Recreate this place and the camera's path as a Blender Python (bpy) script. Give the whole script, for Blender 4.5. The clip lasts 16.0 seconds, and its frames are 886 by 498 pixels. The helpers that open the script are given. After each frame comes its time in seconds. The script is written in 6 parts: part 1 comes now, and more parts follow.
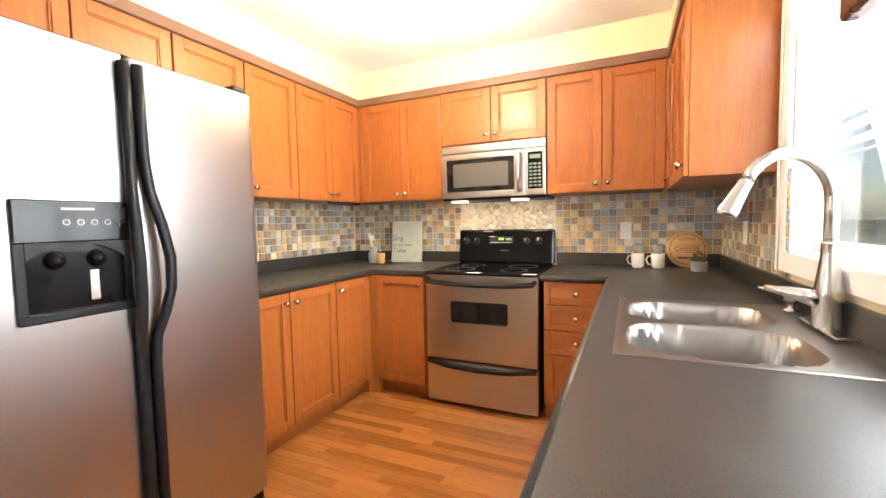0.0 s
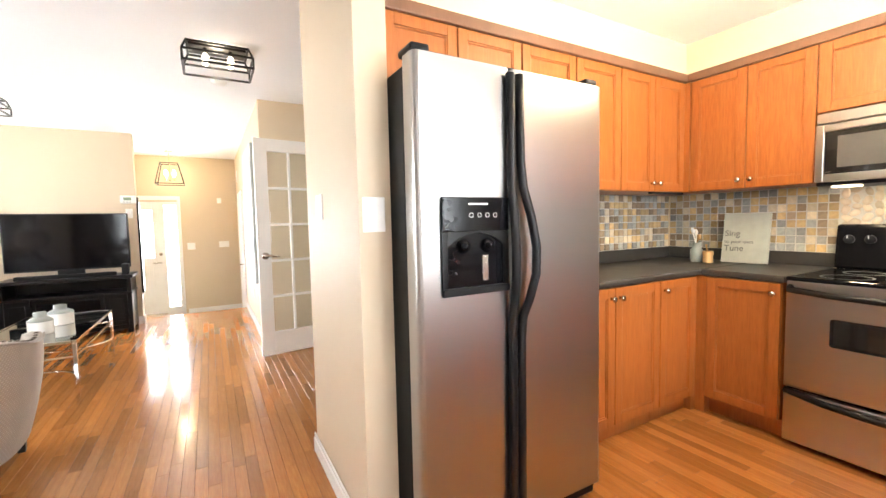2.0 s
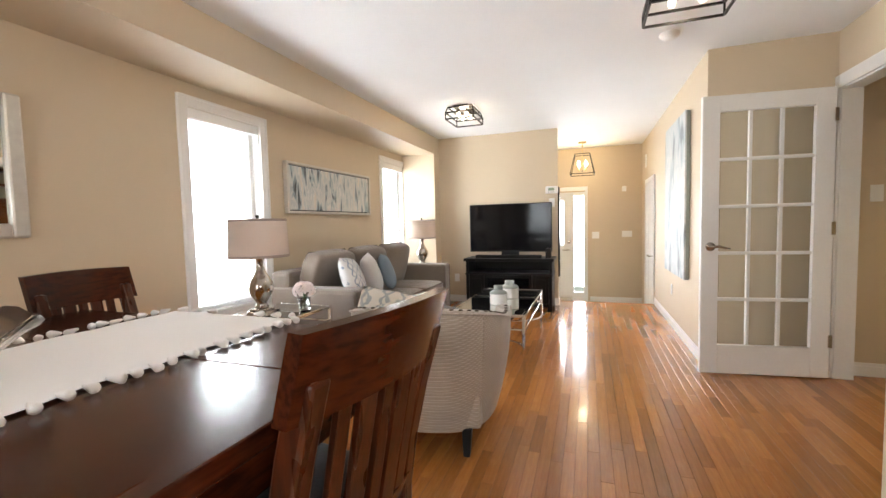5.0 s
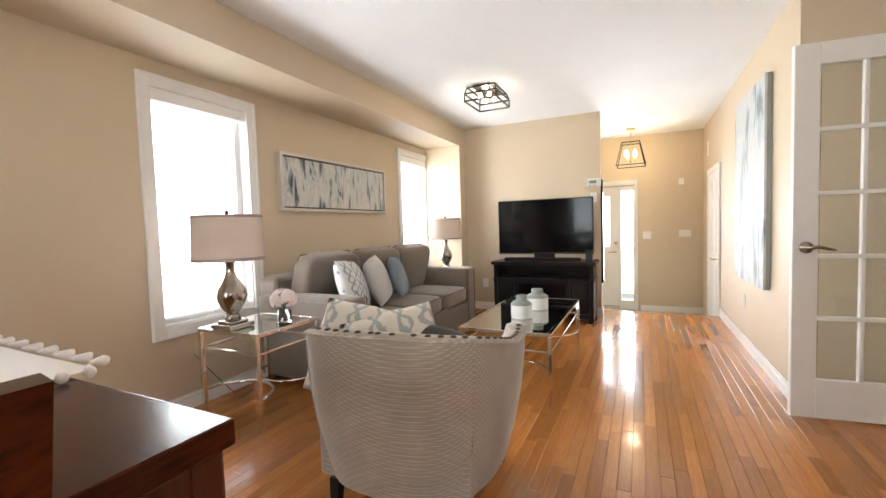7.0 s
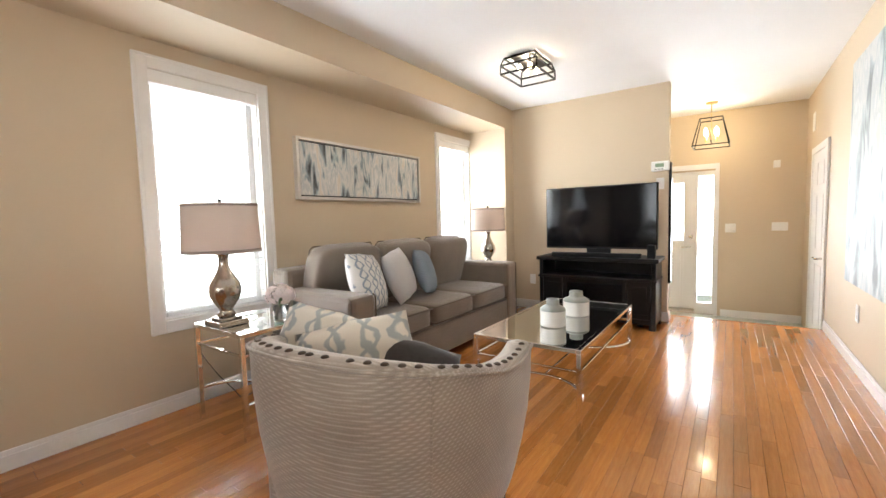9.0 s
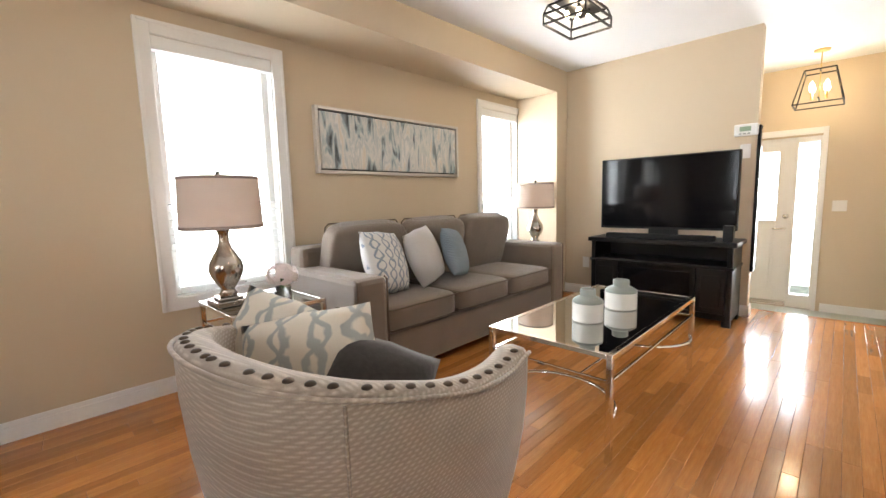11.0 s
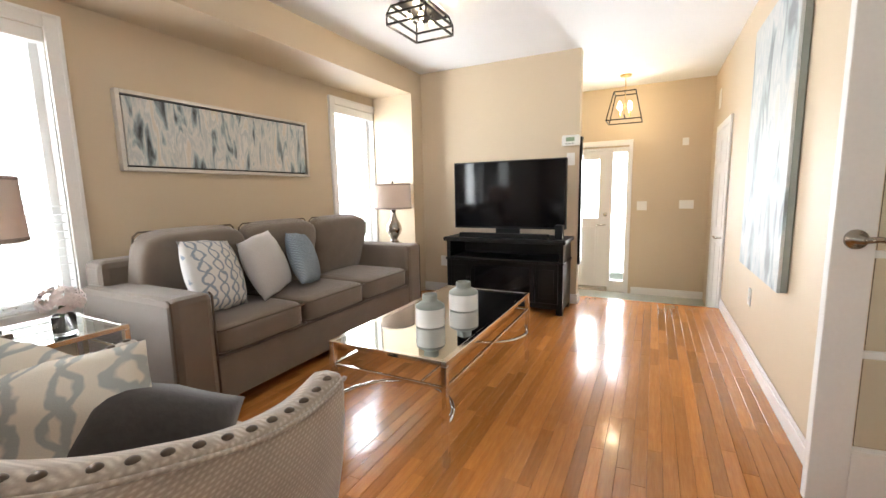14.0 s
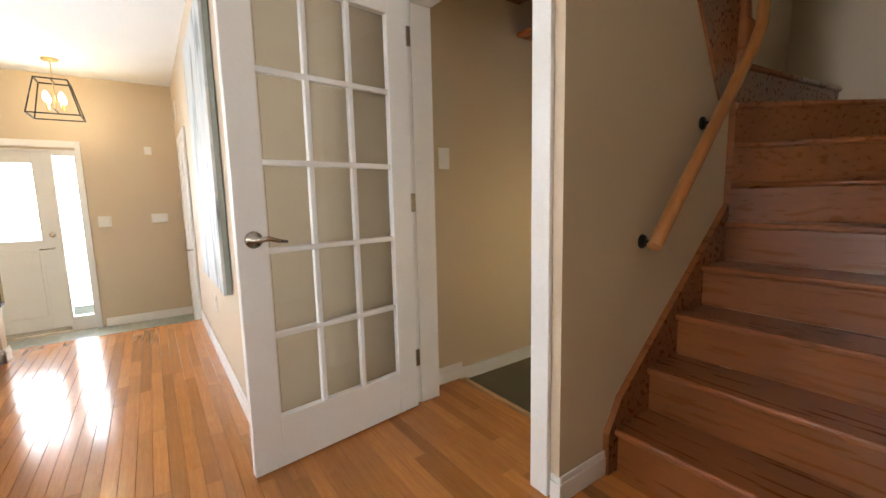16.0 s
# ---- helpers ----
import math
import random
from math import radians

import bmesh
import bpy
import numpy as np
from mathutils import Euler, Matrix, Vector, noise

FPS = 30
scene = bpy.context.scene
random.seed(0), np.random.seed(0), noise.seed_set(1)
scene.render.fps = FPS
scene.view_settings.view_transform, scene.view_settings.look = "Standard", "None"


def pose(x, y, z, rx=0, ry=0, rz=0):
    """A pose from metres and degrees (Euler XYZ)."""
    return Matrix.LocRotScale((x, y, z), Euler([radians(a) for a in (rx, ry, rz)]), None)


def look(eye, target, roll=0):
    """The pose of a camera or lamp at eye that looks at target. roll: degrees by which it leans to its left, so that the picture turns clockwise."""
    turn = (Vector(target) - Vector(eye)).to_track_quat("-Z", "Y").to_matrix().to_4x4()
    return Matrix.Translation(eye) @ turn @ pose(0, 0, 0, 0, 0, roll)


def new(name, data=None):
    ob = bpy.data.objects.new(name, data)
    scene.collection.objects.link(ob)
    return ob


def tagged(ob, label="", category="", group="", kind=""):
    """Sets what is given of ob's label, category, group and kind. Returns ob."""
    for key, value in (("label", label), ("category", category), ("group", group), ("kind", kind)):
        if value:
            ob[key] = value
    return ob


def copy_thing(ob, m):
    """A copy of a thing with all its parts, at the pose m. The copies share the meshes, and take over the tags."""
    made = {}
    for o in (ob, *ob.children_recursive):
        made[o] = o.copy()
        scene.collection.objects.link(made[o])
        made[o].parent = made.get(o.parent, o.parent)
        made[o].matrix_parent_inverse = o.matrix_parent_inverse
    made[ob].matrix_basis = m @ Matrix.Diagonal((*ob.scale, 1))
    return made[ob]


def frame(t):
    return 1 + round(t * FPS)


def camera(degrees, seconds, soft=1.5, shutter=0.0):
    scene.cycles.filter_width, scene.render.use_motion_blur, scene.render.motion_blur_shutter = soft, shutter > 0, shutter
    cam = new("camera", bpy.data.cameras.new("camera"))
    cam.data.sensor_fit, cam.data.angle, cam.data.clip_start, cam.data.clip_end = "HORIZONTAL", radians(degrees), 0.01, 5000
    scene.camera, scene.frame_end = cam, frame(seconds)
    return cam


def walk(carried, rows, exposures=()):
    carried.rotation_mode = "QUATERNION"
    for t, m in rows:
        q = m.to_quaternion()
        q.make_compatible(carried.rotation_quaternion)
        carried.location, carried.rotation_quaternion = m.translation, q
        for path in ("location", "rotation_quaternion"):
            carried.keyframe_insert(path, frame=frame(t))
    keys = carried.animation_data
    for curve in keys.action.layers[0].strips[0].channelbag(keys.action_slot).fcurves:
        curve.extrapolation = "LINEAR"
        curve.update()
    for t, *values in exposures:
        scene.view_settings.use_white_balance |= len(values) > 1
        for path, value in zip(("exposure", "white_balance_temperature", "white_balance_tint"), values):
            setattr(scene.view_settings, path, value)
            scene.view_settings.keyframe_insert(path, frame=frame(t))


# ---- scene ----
cam = camera(93.9, 16.0)
PATH = [
    (0, (0.218, 0.146, 1.238), (-0.606, 1.964, 1.112), -1.2),
    (0.5, (0.206, 0.148, 1.234), (-0.771, 1.888, 1.108), -1.3),
    (1, (0.156, 0.131, 1.23), (-1.02, 1.744, 1.105), -1.3),
    (1.5, (0.075, 0.09, 1.235), (-1.353, 1.484, 1.108), -1.3),
    (2, (-0.043, -0.011, 1.241), (-1.782, 0.969, 1.11), -1.2),
    (2.5, (-0.155, -0.089, 1.237), (-2.094, 0.386, 1.117), -1.2),
    (3, (-0.244, -0.193, 1.225), (-2.24, -0.154, 1.105), -1.1),
    (3.5, (-0.335, -0.293, 1.214), (-2.319, -0.515, 1.094), -1.1),
    (4, (-0.407, -0.377, 1.2), (-2.365, -0.766, 1.082), -1.2),
    (4.5, (-0.516, -0.422, 1.174), (-2.445, -0.937, 1.057), -1.3),
    (5, (-0.69, -0.411, 1.173), (-2.573, -1.074, 1.052), -1.4),
    (5.2, (-0.753, -0.413, 1.166), (-2.621, -1.12, 1.052), -1.3),
    (7.5, (-1.458, -0.334, 1.127), (-3.23, -1.254, 1.019), -1.8),
    (8, (-1.568, -0.286, 1.134), (-3.293, -1.291, 1.026), -1.6),
    (8.5, (-1.687, -0.278, 1.125), (-3.369, -1.355, 1.012), -1.5),
    (9, (-1.822, -0.273, 1.12), (-3.456, -1.416, 0.978), -1.5),
    (9.5, (-1.937, -0.281, 1.111), (-3.528, -1.479, 0.929), -1.4),
    (11.8, (-2.31, -0.218, 1.09), (-3.676, -1.657, 0.833), -1.4),
    (12, (-2.309, -0.211, 1.097), (-3.671, -1.652, 0.832), -1.3),
    (12.5, (-2.35, -0.187, 1.092), (-3.708, -1.631, 0.827), -1.3),
    (13, (-2.378, -0.179, 1.096), (-3.776, -1.584, 0.831), -1.3),
    (13.5, (-2.403, -0.179, 1.11), (-3.951, -1.418, 0.845), -1.2),
    (14, (-2.417, -0.155, 1.135), (-4.183, -1.053, 0.865), -1.2),
    (14.5, (-2.461, -0.13, 1.129), (-4.403, -0.525, 0.862), -1.3),
    (15, (-2.484, -0.086, 1.13), (-4.462, 0.062, 0.867), -1.4),
    (15.5, (-2.489, -0.013, 1.117), (-4.353, 0.667, 0.863), -1.2),
    (16, (-2.528, 0.126, 1.105), (-4.151, 1.266, 0.852), -1.3),
]
walk(cam, [(t, look(eye, target, roll)) for t, eye, target, roll in PATH],
     exposures=[(0.0, 0.0), (1.6, 0.0), (2.5, -0.05), (3.0, -0.18), (3.5, -0.25), (4.2, -0.44), (5.0, -0.66), (7.5, -0.62), (9.0, -0.58), (12.0, -0.60), (14.5, -0.70), (15.5, -0.80), (16.0, -0.70)])

# ---- light ----
world = bpy.data.worlds.new("sky")
scene.world = world
world.use_nodes = True
sky = world.node_tree.nodes.new("ShaderNodeTexSky")
sky.sky_type, sky.sun_disc = "NISHITA", False
sky.sun_elevation, sky.sun_rotation = radians(48), radians(200)
world.node_tree.links.new(sky.outputs[0], world.node_tree.nodes["Background"].inputs[0])
world.node_tree.nodes["Background"].inputs[1].default_value = 0.12


def lamp(name, kind, place, power, colour, size=0.1, size_y=None, target=None):
    data = bpy.data.lights.new(name, kind)
    data.energy, data.color = power, colour
    if kind == "AREA":
        data.shape, data.size, data.size_y = "RECTANGLE", size, size_y or size
    elif kind == "SUN":
        data.angle = size
    else:
        data.shadow_soft_size = size
    ob = new(name, data)
    ob.matrix_world = look(place, target) if target else pose(*place)
    return ob


DAY = (0.93, 0.96, 1.0)
WARM = (1.0, 0.74, 0.44)
lamp("sun_light", "SUN", (0, -10, 10), 2.5, (1.0, 0.95, 0.86), radians(0.5), target=(0.0, -3.0, 4.0))
# daylight standing in the openings
lamp("window_light", "AREA", (-3.2, -3.20, 1.30), 160, DAY, 0.70, 1.45, (-3.2, 0, 1.1))
lamp("window_light", "AREA", (-6.07, -3.20, 1.30), 160, DAY, 0.70, 1.45, (-6.07, 0, 1.1))
lamp("window_light", "AREA", (0.94, 1.40, 1.62), 88, DAY, 1.25, 1.05, (-1, 1.40, 1.2))
lamp("dining_window_light", "AREA", (1.58, -1.575, 1.25), 52, DAY, 1.2, 1.5, (-3, -1.575, 1.0))
lamp("sidelight_light", "AREA", (-8.64, -0.575, 0.75), 90, DAY, 0.18, 1.6, (-5, -0.575, 0.4))
lamp("door_light", "AREA", (-8.64, -1.05, 1.15), 58, DAY, 0.45, 0.7, (-5, -1.05, 0.8))
lamp("kitchen_bulb", "POINT", (-0.74, 1.99, 2.22), 104, (1.0, 0.80, 0.52), 0.10)
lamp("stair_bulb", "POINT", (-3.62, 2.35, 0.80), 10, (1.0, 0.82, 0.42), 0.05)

# ---- materials ----


def material(name, colour, rough=0.5, metal=0.0, vary=0.08, grain=40.0, bump=0.0, stretch=(1, 1, 1), blotch=3.0, second=None, mixed=0.5,
             coat=0.0, per_piece=0.0, clear=0.0, ior=1.45, sheen=0.0, rough_vary=0.1, emit=None, power=0.0, spec=0.5):
    m = bpy.data.materials.new(name)
    m.use_nodes = True
    n, ln = m.node_tree.nodes, m.node_tree.links
    b = n["Principled BSDF"]
    b.inputs["Roughness"].default_value, b.inputs["Metallic"].default_value = rough, metal
    b.inputs["Coat Weight"].default_value = coat
    b.inputs["Specular IOR Level"].default_value = spec
    b.inputs["Coat Roughness"].default_value = 0.08
    b.inputs["Transmission Weight"].default_value = clear
    b.inputs["IOR"].default_value = ior
    b.inputs["Sheen Weight"].default_value = sheen
    if emit:
        b.inputs["Emission Color"].default_value = (*emit, 1)
        b.inputs["Emission Strength"].default_value = power
    co = n.new("ShaderNodeTexCoord")
    mp = n.new("ShaderNodeMapping")
    mp.inputs["Scale"].default_value = stretch
    ln.new(co.outputs["Object"], mp.inputs[0])
    fine, broad = n.new("ShaderNodeTexNoise"), n.new("ShaderNodeTexNoise")
    fine.inputs["Scale"].default_value, broad.inputs["Scale"].default_value = grain, blotch
    fine.inputs["Detail"].default_value = 4
    ln.new(mp.outputs[0], fine.inputs["Vector"])
    ln.new(mp.outputs[0], broad.inputs["Vector"])
    src = None
    if second:
        mx = n.new("ShaderNodeMix")
        mx.data_type = "RGBA"
        ramp = n.new("ShaderNodeMapRange")
        ramp.inputs[1].default_value, ramp.inputs[2].default_value = mixed - 0.14, mixed + 0.14
        ln.new(fine.outputs[0], ramp.inputs[0])
        ln.new(ramp.outputs[0], mx.inputs[0])
        mx.inputs[6].default_value, mx.inputs[7].default_value = (*colour, 1), (*second, 1)
        src = mx.outputs[2]
    hsv = n.new("ShaderNodeHueSaturation")
    if src:
        ln.new(src, hsv.inputs["Color"])
    else:
        hsv.inputs["Color"].default_value = (*colour, 1)
    add = n.new("ShaderNodeMath")
    add.operation = "ADD"
    ln.new(fine.outputs[0], add.inputs[0])
    ln.new(broad.outputs[0], add.inputs[1])
    last = add.outputs[0]
    span = n.new("ShaderNodeMapRange")
    span.inputs[1].default_value, span.inputs[2].default_value = 0.6, 1.4
    span.inputs[3].default_value, span.inputs[4].default_value = 1 - vary, 1 + vary
    ln.new(last, span.inputs[0])
    value = span.outputs[0]
    if per_piece:
        info = n.new("ShaderNodeObjectInfo")
        geo = n.new("ShaderNodeNewGeometry")
        both = n.new("ShaderNodeMath")
        both.operation = "ADD"
        ln.new(info.outputs["Random"], both.inputs[0])
        ln.new(geo.outputs["Random Per Island"], both.inputs[1])
        wrap = n.new("ShaderNodeMath")
        wrap.operation = "FRACT"
        ln.new(both.outputs[0], wrap.inputs[0])
        pr = n.new("ShaderNodeMapRange")
        pr.inputs[3].default_value, pr.inputs[4].default_value = 1 - per_piece, 1 + per_piece
        ln.new(wrap.outputs[0], pr.inputs[0])
        mul = n.new("ShaderNodeMath")
        mul.operation = "MULTIPLY"
        ln.new(value, mul.inputs[0])
        ln.new(pr.outputs[0], mul.inputs[1])
        value = mul.outputs[0]
    ln.new(value, hsv.inputs["Value"])
    ln.new(hsv.outputs[0], b.inputs["Base Color"])
    rv = n.new("ShaderNodeMapRange")
    rv.inputs[3].default_value, rv.inputs[4].default_value = max(rough * (1 - rough_vary), 0), min(rough * (1 + rough_vary), 1)
    ln.new(broad.outputs[0], rv.inputs[0])
    ln.new(rv.outputs[0], b.inputs["Roughness"])
    if bump:
        bp = n.new("ShaderNodeBump")
        bp.inputs["Strength"].default_value, bp.inputs["Distance"].default_value = bump, 0.004
        ln.new(fine.outputs[0], bp.inputs["Height"])
        ln.new(bp.outputs[0], b.inputs["Normal"])
    return m


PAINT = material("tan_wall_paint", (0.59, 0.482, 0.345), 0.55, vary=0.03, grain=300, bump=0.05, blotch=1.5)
# Paler and yellower than PAINT, for the kitchen walls and bulkhead.
CREAM = material("cream_wall_colour", (0.74, 0.62, 0.42), 0.55, vary=0.03, grain=300, bump=0.05, blotch=1.5)
CEIL = material("ceiling_paint", (0.87, 0.88, 0.885), 0.9, vary=0.03, grain=160, bump=0.6, blotch=2)
TRIM = material("white_trim_paint", (0.82, 0.81, 0.79), 0.32, vary=0.03, grain=60, blotch=4)
OAK = material("oak_strip_floor", (0.43, 0.178, 0.047), 0.15, vary=0.2, grain=14, stretch=(1, 16, 4), blotch=4, second=(0.34, 0.124, 0.029), coat=0.3, per_piece=0.26, bump=0.05)
OAKGAP = material("floor_joint", (0.16, 0.07, 0.025), 0.5, vary=0.1)
STEPWOOD = material("stair_oak", (0.225, 0.070, 0.017), 0.28, vary=0.2, grain=12, stretch=(1.2, 14, 14), blotch=3, second=(0.165, 0.053, 0.015), coat=0.3, bump=0.06)
CAB = material("honey_maple", (0.37, 0.118, 0.026), 0.40, vary=0.16, grain=16, stretch=(9, 9, 0.8), blotch=5, second=(0.29, 0.086, 0.017), coat=0.06, bump=0.03)
CABDARK = material("cabinet_crown", (0.17, 0.085, 0.05), 0.4, vary=0.1, grain=20, stretch=(4, 4, 1))
COUNTER = material("charcoal_laminate", (0.028, 0.026, 0.024), 0.34, vary=0.35, grain=420, second=(0.055, 0.05, 0.047), mixed=0.62, blotch=6, rough_vary=0.2)
STEEL = material("brushed_steel", (0.45, 0.44, 0.425), 0.31, 1.0, vary=0.025, grain=60, stretch=(1, 0.02, 14), blotch=0.8, rough_vary=0.06)
STEELX = material("brushed_steel_range", (0.62, 0.60, 0.57), 0.28, 1.0, vary=0.025, grain=60, stretch=(0.02, 1, 14), blotch=0.8, rough_vary=0.06)
SINKSTEEL = material("satin_sink_steel", (0.34, 0.325, 0.31), 0.34, 1.0, vary=0.04, grain=60, stretch=(1, 8, 1), blotch=5, rough_vary=0.1)
CHROME = material("polished_chrome", (0.80, 0.78, 0.75), 0.08, 1.0, vary=0.03)
ANTIQUE = material("antique_nickel", (0.36, 0.32, 0.27), 0.24, 1.0, vary=0.1)
NICKEL = material("satin_nickel", (0.66, 0.63, 0.58), 0.24, 1.0, vary=0.05)
BRONZE = material("black_metal", (0.018, 0.016, 0.015), 0.38, 0.7, vary=0.1)
BLACKGLOSS = material("black_gloss", (0.005, 0.005, 0.006), 0.12, vary=0.05, spec=0.22)
BLACKPLASTIC = material("black_plastic", (0.008, 0.008, 0.009), 0.38, vary=0.1, grain=200, bump=0.03, spec=0.25)
BLACKSIDE = material("textured_black_panel", (0.007, 0.007, 0.007), 0.55, vary=0.15, grain=260, bump=0.15, spec=0.2)
BLACKWOOD = material("black_painted_wood", (0.007, 0.006, 0.006), 0.36, vary=0.2, grain=18, stretch=(1, 1, 6), bump=0.03, spec=0.25)
TVGLASS = material("television_screen", (0.004, 0.004, 0.005), 0.08, vary=0.02, spec=0.3)
MAHOG = material("dark_mahogany", (0.062, 0.0145, 0.005), 0.20, vary=0.35, grain=11, stretch=(1.2, 10, 8), blotch=3, second=(0.024, 0.006, 0.003), coat=0.0, bump=0.03, spec=0.22)
MAHOGZ = material("dark_mahogany_upright", (0.070, 0.017, 0.006), 0.28, vary=0.3, grain=11, stretch=(9, 9, 1), blotch=3, second=(0.030, 0.008, 0.003), coat=0.05, bump=0.03, spec=0.3)
LEATHER = material("black_leather", (0.007, 0.007, 0.008), 0.50, vary=0.2, grain=160, bump=0.25, spec=0.25)
LINEN = material("white_linen", (0.80, 0.76, 0.73), 0.9, vary=0.05, grain=420, bump=0.35, sheen=0.3)
SOFA = material("taupe_woven_fabric", (0.205, 0.160, 0.123), 0.92, vary=0.2, grain=380, bump=0.6, blotch=6, second=(0.135, 0.103, 0.078), sheen=0.4)
PIPING = material("taupe_piping", (0.125, 0.098, 0.076), 0.9, vary=0.1, grain=300, bump=0.3)
TWEED = material("cream_basketweave", (0.50, 0.42, 0.34), 0.92, vary=0.18, grain=230, bump=0.8, blotch=8, second=(0.36, 0.30, 0.24), sheen=0.3)
NAIL = material("antique_nailhead", (0.10, 0.075, 0.055), 0.35, 0.9, vary=0.2)
SATIN = material("pearl_satin", (0.47, 0.45, 0.44), 0.35, vary=0.1, grain=120, bump=0.2, sheen=0.5)
BLUEKNIT = material("dusty_blue_knit", (0.24, 0.29, 0.34), 0.9, vary=0.35, grain=210, bump=0.8, second=(0.34, 0.39, 0.43))
VELVET = material("charcoal_velvet", (0.045, 0.038, 0.036), 0.9, vary=0.25, grain=60, bump=0.3, sheen=0.2)
SHADE = material("blush_lampshade_linen", (0.76, 0.63, 0.54), 0.9, clear=0.35, vary=0.06, grain=400, bump=0.2, stretch=(1, 1, 4))
SHADETRIM = material("shade_trim", (0.40, 0.32, 0.28), 0.9)
MIRROR = material("tabletop_mirror_glass", (0.60, 0.61, 0.58), 0.02, 1.0, vary=0.0, rough_vary=0.0)
DARKGLASS = material("tabletop_dark_glass", (0.03, 0.035, 0.035), 0.02, 0.0, vary=0.01, coat=1.0)
CERAMIC = material("white_ceramic", (0.78, 0.76, 0.72), 0.22, vary=0.03)
GREYGLAZE = material("grey_glaze", (0.25, 0.27, 0.245), 0.3, vary=0.08)
PETAL = material("blush_petals", (0.90, 0.80, 0.78), 0.85, vary=0.06)
LEAF = material("green_leaf", (0.05, 0.10, 0.03), 0.6, vary=0.2)
SILVERWOOD = material("silver_frame", (0.62, 0.59, 0.54), 0.35, 0.5, vary=0.08)
PLATE = material("white_plastic", (0.80, 0.79, 0.76), 0.35, vary=0.02)
LCD = material("display_green", (0.22, 0.30, 0.20), 0.3)
DISPLAY = material("clock_display", (0.02, 0.05, 0.01), 0.3, emit=(0.55, 1.0, 0.15), power=1.5)
GROUT = material("grey_grout", (0.52, 0.50, 0.46), 0.9, vary=0.06, grain=120, bump=0.2)
STONE_OCHRE = material("ochre_slate_tile", (0.47, 0.33, 0.16), 0.36, vary=0.25, grain=60, bump=0.15, per_piece=0.35)
STONE_GREY = material("grey_slate_tile", (0.28, 0.285, 0.27), 0.36, vary=0.25, grain=60, bump=0.15, per_piece=0.35)
STONE_TAUPE = material("taupe_slate_tile", (0.27, 0.20, 0.13), 0.36, vary=0.25, grain=60, bump=0.15, per_piece=0.35)
STONE_CREAM = material("cream_slate_tile", (0.58, 0.50, 0.36), 0.36, vary=0.2, grain=60, bump=0.15, per_piece=0.25)
PEBBLE = material("beige_pebble", (0.52, 0.43, 0.33), 0.5, vary=0.2, grain=30, bump=0.1, per_piece=0.22)
HALLTILE = material("pale_green_grey_tile", (0.33, 0.36, 0.32), 0.3, vary=0.1, grain=20, per_piece=0.06)
CARPET = material("brown_green_carpet", (0.10, 0.085, 0.05), 1.0, vary=0.25, grain=260, bump=0.8)
RAILWOOD = material("oak_handrail", (0.34, 0.13, 0.035), 0.3, vary=0.15, grain=16, stretch=(6, 1, 1), coat=0.3)
LIGHTWOOD = material("beech_wood", (0.50, 0.29, 0.12), 0.45, vary=0.12, grain=20, stretch=(6, 6, 1))
BURNT = material("burnt_lettering", (0.09, 0.04, 0.02), 0.7)
SLATE = material("grey_green_board", (0.33, 0.34, 0.29), 0.7, vary=0.12, grain=18, blotch=5)
INK = material("dark_grey_ink", (0.06, 0.06, 0.06), 0.7)
BULB = material("lit_bulb", (1, 0.9, 0.7), 0.3, emit=(1.0, 0.78, 0.48), power=14)
DOME = material("lit_dome_glass", (0.9, 0.85, 0.75), 0.4, emit=(1.0, 0.85, 0.60), power=5)
STRIP = material("lit_cooktop_lens", (0.9, 0.85, 0.75), 0.4, emit=(1.0, 0.82, 0.55), power=3)
BLIND = material("white_blind_slat", (0.88, 0.88, 0.87), 0.6, vary=0.02)
SKYCARD = material("bright_overcast_distance", (0.9, 0.93, 1.0), 1.0, emit=(0.93, 0.96, 1.0), power=7.0)
BRASS = material("brushed_brass", (0.60, 0.44, 0.20), 0.3, 1.0, vary=0.05)
SALT = material("white_salt", (0.8, 0.8, 0.8), 0.9)
GLASS = material("clear_glass", (0.96, 0.98, 0.97), 0.02, clear=1.0, vary=0.0, rough_vary=0.0)
THINGLASS = material("thin_clear_glass", (0.97, 0.98, 0.98), 0.04, clear=1.0, ior=1.12, vary=0.0, rough_vary=0.0)
SMOKED = material("smoked_oven_glass", (0.012, 0.011, 0.010), 0.06, vary=0.02)
CLOTHGREY = material("grey_cloth", (0.30, 0.29, 0.27), 0.9, vary=0.1, grain=200, bump=0.3)


